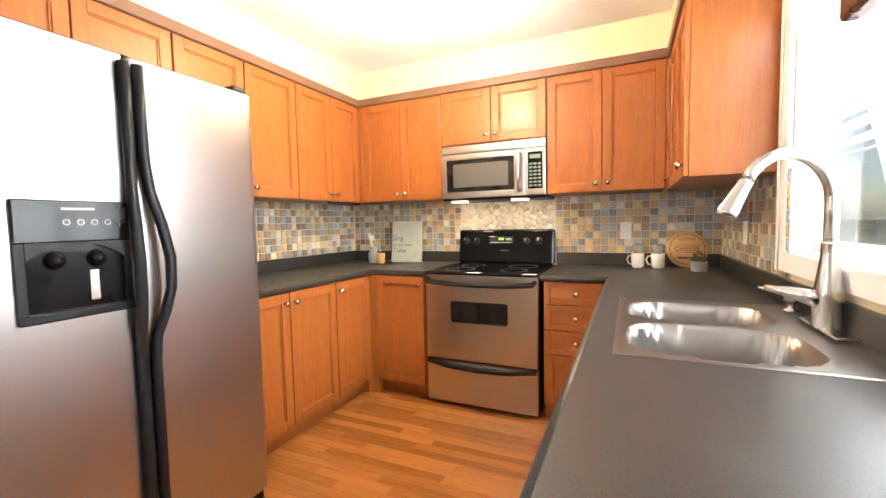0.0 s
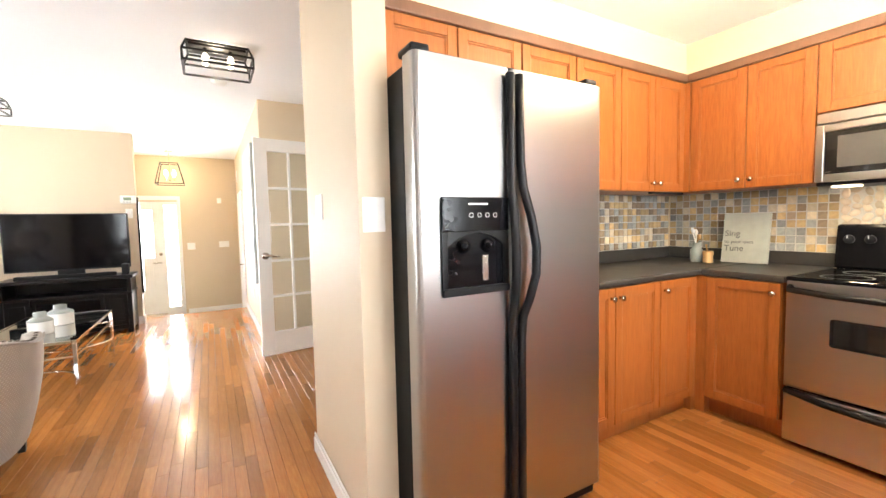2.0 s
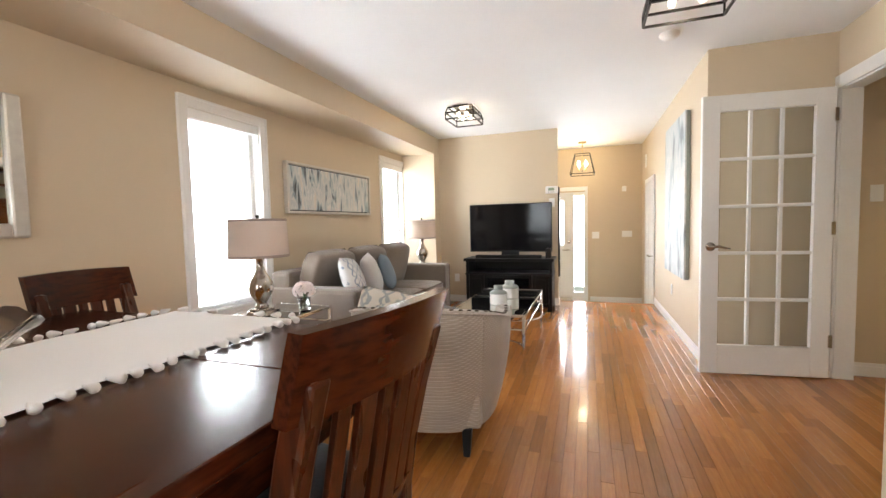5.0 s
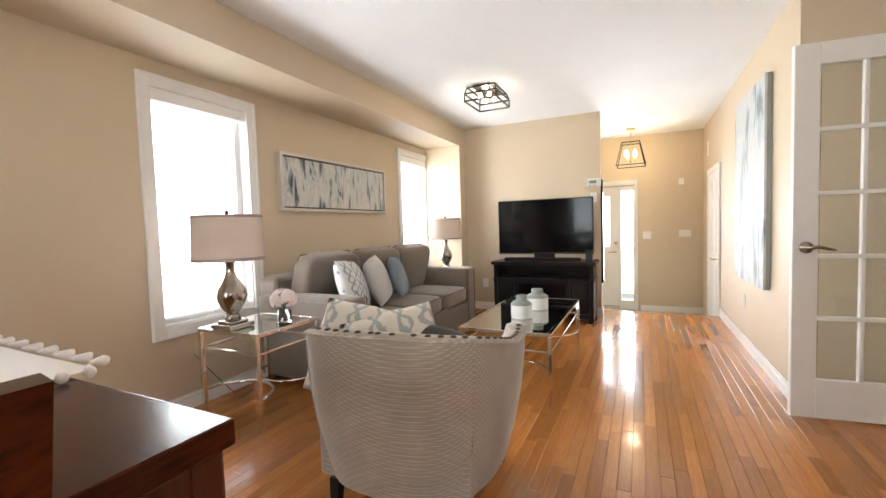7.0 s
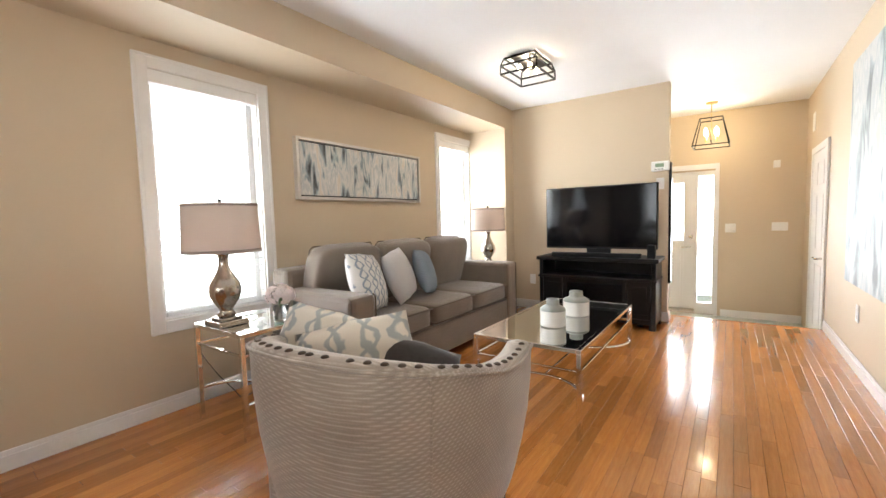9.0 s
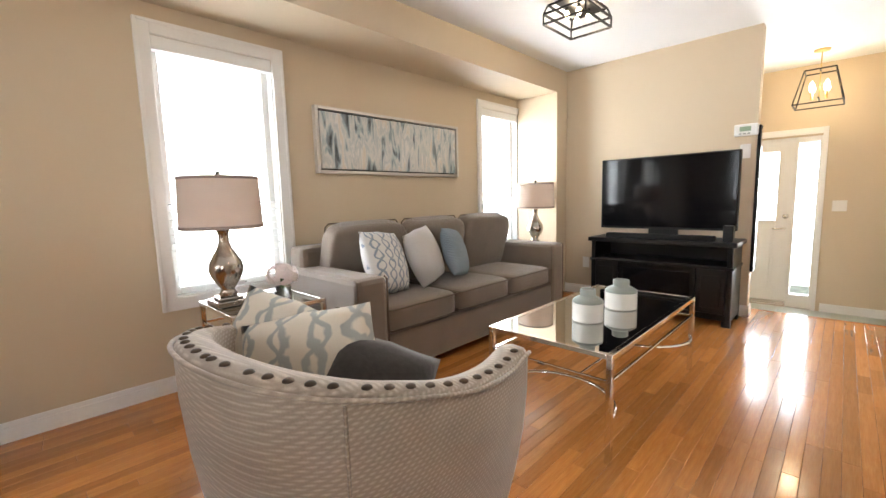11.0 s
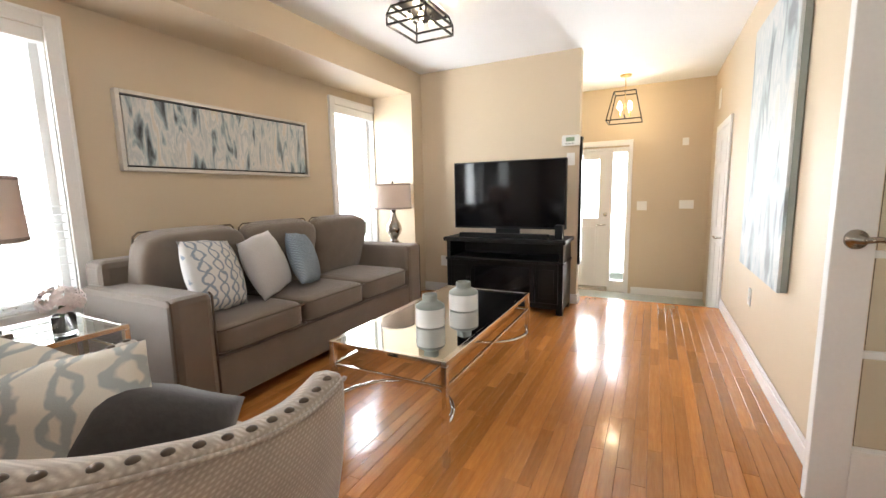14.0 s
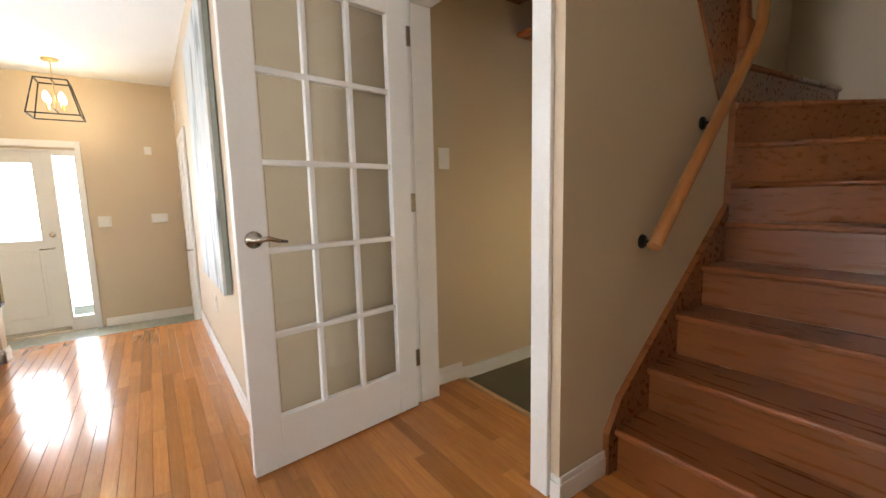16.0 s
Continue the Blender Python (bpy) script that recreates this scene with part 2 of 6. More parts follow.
def abstract_paint(name, pale=0.0, reach=(15, 15, 3.4)):
    """A canvas with soft vertical strokes of white, blue-grey and charcoal."""
    m = material(name, (0.60, 0.57, 0.52), 0.6, vary=0.05, grain=90, bump=0.25)
    n, ln = m.node_tree.nodes, m.node_tree.links
    co, mp = n.new("ShaderNodeTexCoord"), n.new("ShaderNodeMapping")
    mp.inputs["Scale"].default_value = reach
    ln.new(co.outputs["Object"], mp.inputs[0])
    a = n.new("ShaderNodeTexNoise")
    a.inputs["Scale"].default_value, a.inputs["Detail"].default_value, a.inputs["Distortion"].default_value = 1.0, 6, 0.6
    ln.new(mp.outputs[0], a.inputs["Vector"])
    ramp = n.new("ShaderNodeValToRGB")
    e = ramp.color_ramp.elements
    e[0].position, e[0].color = 0.33, (0.05, 0.055, 0.06, 1)
    e[1].position, e[1].color = 0.66, (0.66, 0.60, 0.52, 1)
    for at, c in ((0.39, (0.22, 0.25, 0.27, 1)), (0.44, (0.38, 0.46, 0.48, 1)), (0.50, (0.68, 0.66, 0.62, 1)), (0.57, (0.50, 0.53, 0.53, 1)), (0.61, (0.72, 0.70, 0.67, 1))):
        k = e.new(at)
        k.color = c
    for k in e:
        k.color = tuple(q * (1 - pale) + w * pale for q, w in zip(k.color, (0.42, 0.46, 0.48, 1)))
    ln.new(a.outputs[0], ramp.inputs[0])
    ln.new(ramp.outputs[0], n["Hue/Saturation/Value"].inputs["Color"])
    return m


def lattice_cloth(name, ground, line, across, along, sway, width):
    """Cloth printed with a lattice of crossing wavy lines, in the cushion's x and z."""
    m = material(name, ground, 0.9, vary=0.06, grain=400, bump=0.3)
    n, ln = m.node_tree.nodes, m.node_tree.links

    def do(op, a, b=None):
        k = n.new("ShaderNodeMath")
        k.operation = op
        for slot, v in ((0, a), (1, b)):
            if v is None:
                continue
            if isinstance(v, (int, float)):
                k.inputs[slot].default_value = v
            else:
                ln.new(v, k.inputs[slot])
        return k.outputs[0]
    co, sep, nz = n.new("ShaderNodeTexCoord"), n.new("ShaderNodeSeparateXYZ"), n.new("ShaderNodeTexNoise")
    nz.inputs["Scale"].default_value = 14
    ln.new(co.outputs["Object"], sep.inputs[0])
    ln.new(co.outputs["Object"], nz.inputs["Vector"])
    wob = do("MULTIPLY", do("SUBTRACT", nz.outputs[0], 0.5), 0.8)
    wave = do("MULTIPLY", do("SINE", do("MULTIPLY", sep.outputs[2], along)), sway)
    base = do("ADD", do("MULTIPLY", sep.outputs[0], across), wob)
    one = do("ABSOLUTE", do("SUBTRACT", do("FRACT", do("ADD", base, wave)), 0.5))
    two = do("ABSOLUTE", do("SUBTRACT", do("FRACT", do("SUBTRACT", base, wave)), 0.5))
    near = do("MINIMUM", one, two)
    r = n.new("ShaderNodeMapRange")
    r.inputs[1].default_value, r.inputs[2].default_value = width + 0.06, width
    ln.new(near, r.inputs[0])
    mx = n.new("ShaderNodeMix")
    mx.data_type = "RGBA"
    mx.inputs[6].default_value, mx.inputs[7].default_value = (*ground, 1), (*line, 1)
    ln.new(r.outputs[0], mx.inputs[0])
    ln.new(mx.outputs[2], n["Hue/Saturation/Value"].inputs["Color"])
    return m


def woven(m, light, dark, pitch):
    """Lays a small basket weave of light and dark yarn over a cloth."""
    n, ln = m.node_tree.nodes, m.node_tree.links
    co = n.new("ShaderNodeTexCoord")
    turn = n.new("ShaderNodeMapping")
    turn.inputs["Rotation"].default_value = (0, 0, 0.6)
    ln.new(co.outputs["Object"], turn.inputs[0])
    made = []
    for way, d in (("Z", 1.0), ("DIAGONAL", 1.0)):
        w = n.new("ShaderNodeTexWave")
        w.bands_direction = way
        w.inputs["Scale"].default_value, w.inputs["Distortion"].default_value, w.inputs["Detail"].default_value = pitch, 0.8, 1.0
        ln.new(turn.outputs[0], w.inputs["Vector"])
        made.append(w.outputs[1])
    mul = n.new("ShaderNodeMath")
    mul.operation = "MULTIPLY"
    ln.new(made[0], mul.inputs[0])
    ln.new(made[1], mul.inputs[1])
    mx = n.new("ShaderNodeMix")
    mx.data_type = "RGBA"
    mx.inputs[6].default_value, mx.inputs[7].default_value = (*dark, 1), (*light, 1)
    ln.new(mul.outputs[0], mx.inputs[0])
    ln.new(mx.outputs[2], n["Hue/Saturation/Value"].inputs["Color"])
    bp = n.new("ShaderNodeBump")
    bp.inputs["Strength"].default_value, bp.inputs["Distance"].default_value = 0.18, 0.002
    ln.new(mul.outputs[0], bp.inputs["Height"])
    ln.new(bp.outputs[0], n["Principled BSDF"].inputs["Normal"])


woven(TWEED, (0.50, 0.425, 0.345), (0.33, 0.275, 0.22), 30.0)
woven(BLUEKNIT, (0.40, 0.46, 0.50), (0.15, 0.19, 0.235), 32.0)
ART = abstract_paint("abstract_canvas")
PALEART = abstract_paint("pale_blue_abstract_canvas", 0.45, (7, 7, 2.4))
LATTICE = lattice_cloth("white_blue_lattice_cloth", (0.66, 0.65, 0.63), (0.25, 0.30, 0.36), 11.0, 44.0, 0.30, 0.06)
IKAT = lattice_cloth("cream_grey_ikat_cloth", (0.66, 0.60, 0.50), (0.36, 0.37, 0.35), 9.0, 38.0, 0.22, 0.07)


# ---- shapes ----


def box(bm, x0, x1, y0, y1, z0, z1, bevel=0.0):
    v = bmesh.ops.create_cube(bm, size=1)["verts"]
    bmesh.ops.transform(bm, verts=v, matrix=Matrix.Translation(((x0 + x1) / 2, (y0 + y1) / 2, (z0 + z1) / 2)) @ Matrix.Diagonal((abs(x1 - x0), abs(y1 - y0), abs(z1 - z0), 1)))
    if bevel:
        edges = list({e for q in v for e in q.link_edges})
        bmesh.ops.bevel(bm, geom=edges, offset=bevel, segments=2, profile=0.5, affect="EDGES")
    return bm


def boxed(x0, x1, y0, y1, z0, z1, bevel=0.0):
    return box(bmesh.new(), x0, x1, y0, y1, z0, z1, bevel)


def lathe(profile, around=28, bm=None, at=(0, 0, 0)):
    """A turned body from (radius, height) pairs."""
    bm = bm or bmesh.new()
    rings = []
    for r, z in profile:
        if r <= 1e-6:
            rings.append([bm.verts.new((at[0], at[1], at[2] + z))])
        else:
            rings.append([bm.verts.new((at[0] + r * math.cos(2 * math.pi * k / around), at[1] + r * math.sin(2 * math.pi * k / around), at[2] + z)) for k in range(around)])
    for a, b in zip(rings, rings[1:]):
        for k in range(around):
            q = (k + 1) % around
            if len(a) == 1 and len(b) == 1:
                continue
            if len(a) == 1:
                bm.faces.new((a[0], b[q], b[k]))
            elif len(b) == 1:
                bm.faces.new((a[k], a[q], b[0]))
            else:
                bm.faces.new((a[k], a[q], b[q], b[k]))
    for f in bm.faces:
        f.smooth = True
    bmesh.ops.recalc_face_normals(bm, faces=bm.faces)
    return bm


def tube(points, r, around=10, bm=None, flat=1.0):
    """A round bar along points; r may be one radius or one for each point."""
    bm = bm or bmesh.new()
    pts = [Vector(p) for p in points]
    radii = r if isinstance(r, (list, tuple)) else [r] * len(pts)
    rings, side = [], None
    for k, p in enumerate(pts):
        d = (pts[min(k + 1, len(pts) - 1)] - pts[max(k - 1, 0)]).normalized()
        if side is None:
            side = d.cross(Vector((0, 0, 1)) if abs(d.z) < 0.9 else Vector((1, 0, 0))).normalized()
        side = (side - d * side.dot(d)).normalized()
        up = d.cross(side)
        rings.append([bm.verts.new(p + radii[k] * (math.cos(2 * math.pi * j / around) * side + flat * math.sin(2 * math.pi * j / around) * up)) for j in range(around)])
    for a, b in zip(rings, rings[1:]):
        for j in range(around):
            q = (j + 1) % around
            f = bm.faces.new((a[j], a[q], b[q], b[j]))
            f.smooth = True
    bm.faces.new(rings[0])
    bm.faces.new(rings[-1])
    bmesh.ops.recalc_face_normals(bm, faces=bm.faces)
    return bm


def turned(bm, m):
    bmesh.ops.transform(bm, verts=bm.verts, matrix=m)
    return bm


def extrude(outline, y0, y1, bm=None):
    """A plate whose outline lies in x and z, from y0 to y1."""
    bm = bm or bmesh.new()
    a = [bm.verts.new((x, y0, z)) for x, z in outline]
    b = [bm.verts.new((x, y1, z)) for x, z in outline]
    bm.faces.new(a)
    bm.faces.new(list(reversed(b)))
    for k in range(len(a)):
        q = (k + 1) % len(a)
        bm.faces.new((a[q], a[k], b[k], b[q]))
    bmesh.ops.recalc_face_normals(bm, faces=bm.faces)
    return bm


def puffy(w, d, h, power=4.0, nx=14, ny=14, dent=(), sag=0.0):
    """A stuffed pad: a rounded box of w, d, h about its middle, with dents (x, y, depth)."""
    bm = bmesh.new()
    bmesh.ops.create_cube(bm, size=2)
    bmesh.ops.subdivide_edges(bm, edges=bm.edges, cuts=nx - 1, use_grid_fill=True)
    for v in bm.verts:
        p = v.co
        n = (abs(p.x) ** power + abs(p.y) ** power + abs(p.z) ** power) ** (1 / power)
        q = p / n
        z = q.z * h / 2 * (1 + 0.10 * (1 - q.x * q.x) * (1 - q.y * q.y))
        for dx, dy, k in dent:
            if q.z > 0:
                z -= k * math.exp(-((q.x * w / 2 - dx) ** 2 + (q.y * d / 2 - dy) ** 2) / 0.004)
        v.co = (q.x * w / 2, q.y * d / 2, z)
    for f in bm.faces:
        f.smooth = True
    return bm


def pillow_shape(w, h, t):
    """A scatter cushion lying in x and z, with pinched corners."""
    bm = bmesh.new()
    n = 14
    grids = []
    for s in (-1, 1):
        g = []
        for i in range(n + 1):
            row = []
            for j in range(n + 1):
                u, v = 2 * i / n - 1, 2 * j / n - 1
                pinch = 1 - 0.10 * (u * u + v * v - u * u * v * v) * (1 - abs(abs(u) - abs(v)))
                pinch -= 0.07 * ((1 - v * v) * u * u + (1 - u * u) * v * v)
                fat = max(0.0, (1 - u * u) * (1 - v * v)) ** 0.42
                wob = 0.06 * noise.noise(Vector((u * 2.3 + w * 9, v * 2.3 + h * 5, s * 3.0)))
                row.append(bm.verts.new((u * w / 2 * pinch, s * t / 2 * fat * (1 + wob), v * h / 2 * pinch)))
            g.append(row)
        grids.append(g)
        for i in range(n):
            for j in range(n):
                f = bm.faces.new((g[i][j], g[i + 1][j], g[i + 1][j + 1], g[i][j + 1]))
                f.smooth = True
    bmesh.ops.remove_doubles(bm, verts=bm.verts, dist=0.0005)
    bmesh.ops.recalc_face_normals(bm, faces=bm.faces)
    return bm


def mesh_of(name, bm, mat):
    me = bpy.data.meshes.new(name)
    bm.to_mesh(me)
    bm.free()
    me.materials.append(mat)
    return me


def part(name, bm, mat, parent, label=""):
    ob = new(name, mesh_of(name, bm, mat))
    ob.parent = parent
    return tagged(ob, label)


LAMPMETAL = material("brushed_satin_steel", (0.44, 0.395, 0.35), 0.20, 1.0, vary=0.06, grain=50, stretch=(1, 1, 10))
SITE = Matrix.Identity(4)   # origin of the room being built


def thing(name, m, label, category, group=""):
    ob = new(name)
    ob.empty_display_size = 0.1
    ob.matrix_basis = SITE @ m
    return tagged(ob, label, category, group)


def solid(name, bm, mat, label, category="", group="", kind=""):
    ob = new(name, mesh_of(name, bm, mat))
    ob.matrix_basis = SITE
    return tagged(ob, label, category, group, kind)


def fixed(name, bm, mat, label):
    return solid(name, bm, mat, label, kind="structure")


def words(name, text, size, m, mat, parent, label, align="CENTER"):
    """Raised lettering as a mesh under its thing."""
    cu = bpy.data.curves.new(name, "FONT")
    cu.body, cu.size, cu.extrude, cu.align_x = text, size, 0.0008, align
    tmp = bpy.data.objects.new(name + "_tmp", cu)
    scene.collection.objects.link(tmp)
    bpy.context.view_layer.update()
    me = bpy.data.meshes.new_from_object(tmp.evaluated_get(bpy.context.evaluated_depsgraph_get()))
    bpy.data.objects.remove(tmp)
    me.materials.clear()
    me.materials.append(mat)
    ob = new(name, me)
    ob.parent, ob.matrix_basis = parent, m
    return tagged(ob, label)


# ---- plan, metres ----
XW, YW = -8.46, -3.04      # hall end wall, window wall
XS, YK = 0.68, 3.24        # sink wall, range wall
CH = 2.44                  # ceiling
XT, YT = -6.62, -0.81      # television wall and its free end
YP = 0.45                  # long wall with the tall canvas
XC = -4.40                 # wall that returns beside the glazed door
YD = 1.24                  # wall of the basement doorway
XPOST = -3.42              # stair side of the dividing wall
KX, KY = 0.09, 0.09       # the kitchen's own origin
KITCHEN = pose(KX, KY, 0)
XFK = -2.40                # back of the fridge wall, from the kitchen's origin
XF = XFK + KX              # the same from the house's origin
YF = 0.36                  # living side of the fridge wall
XE = 1.40                  # dining end
ZH, XH = -0.28, -6.95      # sunken hall floor and its edge
YL = -2.53                 # face of the bulkhead

# ---- structure ----


def wall_with_hole(name, axis, at, thick, a0, a1, z0, z1, holes, mat, label):
    """A wall along x or y, its openings (a0, a1, z0, z1) cut through it, built of butted blocks in one mesh."""
    bm = bmesh.new()

    def block(u0, u1, w0, w1):
        if u1 - u0 > 1e-4 and w1 - w0 > 1e-4:
            if axis == "x":
                box(bm, u0, u1, at, at + thick, w0, w1)
            else:
                box(bm, at, at + thick, u0, u1, w0, w1)
    u = a0
    for h0, h1, w0, w1 in sorted(holes):
        block(u, h0, z0, z1)
        block(h0, h1, z0, w0)
        block(h0, h1, w1, z1)
        u = h1
    block(u, a1, z0, z1)
    return fixed(name, bm, mat, label)


W1 = (-3.53, -2.86, 0.56, 2.03)
W2 = (-6.40, -5.74, 0.56, 2.03)
KW = (0.62, 2.02, 1.10, 2.15)
PD = (-2.20, -0.95, 0.45, 2.05)
DOORH = (-1.46, -0.465, ZH - 0.02, 1.68)
BD = (-4.36, -3.53, -0.02, 2.05)
wall_with_hole("wall_windows", "x", YW - 0.14, 0.14, XT, XE, -0.02, CH, [W1, W2], PAINT, "tan painted wall with two tall windows")
wall_with_hole("wall_patio", "y", XE, 0.14, YW, 0.44, -0.02, CH, [PD], PAINT, "tan painted wall with the dining window")
fixed("wall_television", boxed(XT - 0.12, XT, YW - 0.14, YT, ZH - 0.02, CH), PAINT, "tan painted wall behind the television")
wall_with_hole("wall_hall_end", "y", XW - 0.14, 0.14, -2.2, YP, ZH - 0.02, CH, [DOORH], PAINT, "tan painted hall wall with the entrance door")
fixed("wall_long", boxed(XW - 0.14, XC, YP, YP + 0.12, ZH - 0.02, CH), PAINT, "tan painted long wall with a tall canvas")
fixed("wall_return", boxed(XC - 0.12, XC, YP + 0.12, YD, -0.02, CH), PAINT, "tan painted return wall behind the glazed door")
wall_with_hole("wall_basement_door", "x", YD, 0.11, XC - 0.12, XPOST, -0.02, CH, [BD], PAINT, "tan painted wall round the basement doorway")
fixed("wall_basement_side", boxed(XC - 0.20, XC - 0.06, YD + 0.11, 4.4, -2.4, CH), PAINT, "tan painted basement stair wall")
fixed("wall_divider", boxed(XPOST - 0.11, XPOST, YD + 0.11, 2.49, -0.02, 3.6), PAINT, "tan painted wall between the two stairs")
fixed("wall_stair_back", boxed(-5.2, XF + 0.1, 3.62, 3.76, -0.02, 4.6), PAINT, "tan painted wall behind the stair landing")
fixed("wall_stair_side", boxed(XF, XF + 0.1, YK + KY, 3.62, -0.02, 4.6), PAINT, "tan painted wall beside the stair landing")
# Unseen upper walls and slab, added to keep sky light off the stair.
fixed("sky_block_side", boxed(XF, XF + 0.1, YD + 0.1, YK + KY, CH + 0.12, 4.6), PAINT, "unseen tan upper stair wall shutting out sky light")
fixed("sky_block_front", boxed(-5.2, XF + 0.1, YD, YD + 0.1, CH + 0.12, 4.6), PAINT, "unseen tan wall added to shut out sky above the stair opening")
fixed("sky_block_west", boxed(-5.3, -5.2, YD, 3.76, CH, 4.7), PAINT, "unseen tan wall added to shut out sky at the upper landing")
fixed("sky_block_cap", boxed(-5.2, XPOST - 0.11, YD + 0.11, 3.61, CH, CH + 0.12), CEIL, "unseen white slab added to cap the basement stair against sky light")
fixed("wall_basement_end", boxed(XC - 0.2, XPOST, 4.4, 4.5, -2.4, 2.4), PAINT, "tan painted wall at the foot of the basement stair")

ceil = bmesh.new()
box(ceil, XW - 0.14, XE + 0.14, YW - 0.14, YD, CH, CH + 0.12)
box(ceil, XF, XE + 0.14, YD, YK + KY + 0.14, CH, CH + 0.12)
# Unseen stretch over the stair, added to shade its upper wall.
box(ceil, XPOST - 0.11, XF, YD, 2.2, CH, CH + 0.12)
fixed("ceiling", ceil, CEIL, "white textured ceiling")
fixed("ceiling_stair", boxed(-5.2, XF + 0.1, YD, 3.76, 4.6, 4.7), CEIL, "white ceiling above the stair")
bulk = boxed(XT, XE, YW, YL, 2.195, CH)
fixed("bulkhead_windows", bulk, PAINT, "tan painted bulkhead above the windows")
fixed("corner_column", boxed(XT, -6.40, YW, YL + 0.002, 0, 2.195), PAINT, "tan painted boxed column beside the window")

# kitchen shell
SITE = KITCHEN
wall_with_hole("wall_sink", "y", XS, 0.14, 0.36, YK + 0.14, -0.02, CH, [KW], CREAM, "cream-coloured wall behind the sink")
wall_with_hole("wall_range", "x", YK, 0.14, -2.30, XS, -0.02, CH, [], CREAM, "cream-coloured wall behind the range")
fixed("wall_dining_return", boxed(XS, XE, 0.30, 0.36, -0.02, CH), PAINT, "short tan painted return wall")
fixed("wall_fridge", boxed(XFK, -1.55, YF, YF + 0.122, -0.02, CH), PAINT, "tan painted wall beside the refrigerator")
fixed("wall_kitchen_side", boxed(XFK, -2.22, YF + 0.122, YK, -0.02, CH), CREAM, "cream-coloured wall behind the cabinets")
kb = bmesh.new()
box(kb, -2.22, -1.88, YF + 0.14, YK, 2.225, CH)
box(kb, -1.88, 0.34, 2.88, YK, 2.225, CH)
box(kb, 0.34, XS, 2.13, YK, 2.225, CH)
fixed("bulkhead_kitchen", kb, CREAM, "cream-coloured bulkhead above the kitchen cabinets")
cr = bmesh.new()
box(cr, -1.89, -1.858, YF + 0.14, 2.862, 2.175, 2.232, 0.006)
box(cr, -1.89, 0.33, 2.858, 2.89, 2.175, 2.2315, 0.006)
box(cr, 0.318, 0.35, 2.11, 2.89, 2.175, 2.232, 0.006)
box(cr, 0.35, XS, 2.108, 2.134, 2.175, 2.232, 0.006)
fixed("cabinet_crown_trim", cr, CABDARK, "dark brown crown strip above the wall cabinets")
SITE = Matrix.Identity(4)

# floor
fixed("wall_hall_side", boxed(XW, XT - 0.12, -2.32, -2.2, ZH - 0.02, CH), PAINT, "tan painted side wall of the entrance hall")
fb = boxed(XH, XE, YW, YD + 0.11, -0.30, -0.02)
box(fb, XPOST - 0.11, XE, YD + 0.11, YK + KY, -0.30, -0.02)
fixed("floor_base", fb, OAKGAP, "dark underfloor between the oak strips")
fixed("floor_hall", boxed(XW, XH, -2.2, YP, ZH - 0.1, ZH), GROUT, "grey grout bed of the hall tiles")
ground = boxed(-400, 400, -400, 400, -3.2, -3.0)
fixed("ground", ground, material("lawn_and_paving", (0.16, 0.17, 0.12), 0.9, vary=0.3, grain=3, bump=0.3), "pale ground outside the house")

# ---- trim, windows and doors ----


def baseboard(name, runs, z=0.0):
    bm = bmesh.new()
    for x0, x1, y0, y1 in runs:
        box(bm, x0, x1, y0, y1, z, z + 0.075, 0.003)
        inx, iny = (0.004 if x1 - x0 < y1 - y0 else 0), (0.004 if y1 - y0 < x1 - x0 else 0)
        box(bm, x0 + inx, x1 - inx, y0 + iny, y1 - iny, z + 0.075, z + 0.10, 0.003)
    fixed(name, bm, TRIM, "white painted moulded baseboard")


baseboard("baseboard", [(XT + 0.001, XE, YW, YW + 0.016), (XT, XT + 0.016, YL, YT + 0.016), (XT - 0.13, XT + 0.016, YT, YT + 0.016),
                        (-6.94, XC + 0.016, YP - 0.016, YP), (XC, XC + 0.016, YP, YD - 0.09),
                        (XF - 0.016, XF, YF + KY, 1.5), (XPOST, XPOST + 0.016, YD, 1.54),
                        (-3.45, XPOST + 0.016, YD - 0.016, YD), (-4.46, -4.445, YD + 0.11, 1.60)])
SITE = KITCHEN
baseboard("baseboard_kitchen", [(XFK - 0.016, -1.534, YF - 0.016, YF), (-1.55, -1.534, YF, YF + 0.122), (XS + 0.001, XE - KX, 0.284, 0.30)])
SITE = Matrix.Identity(4)


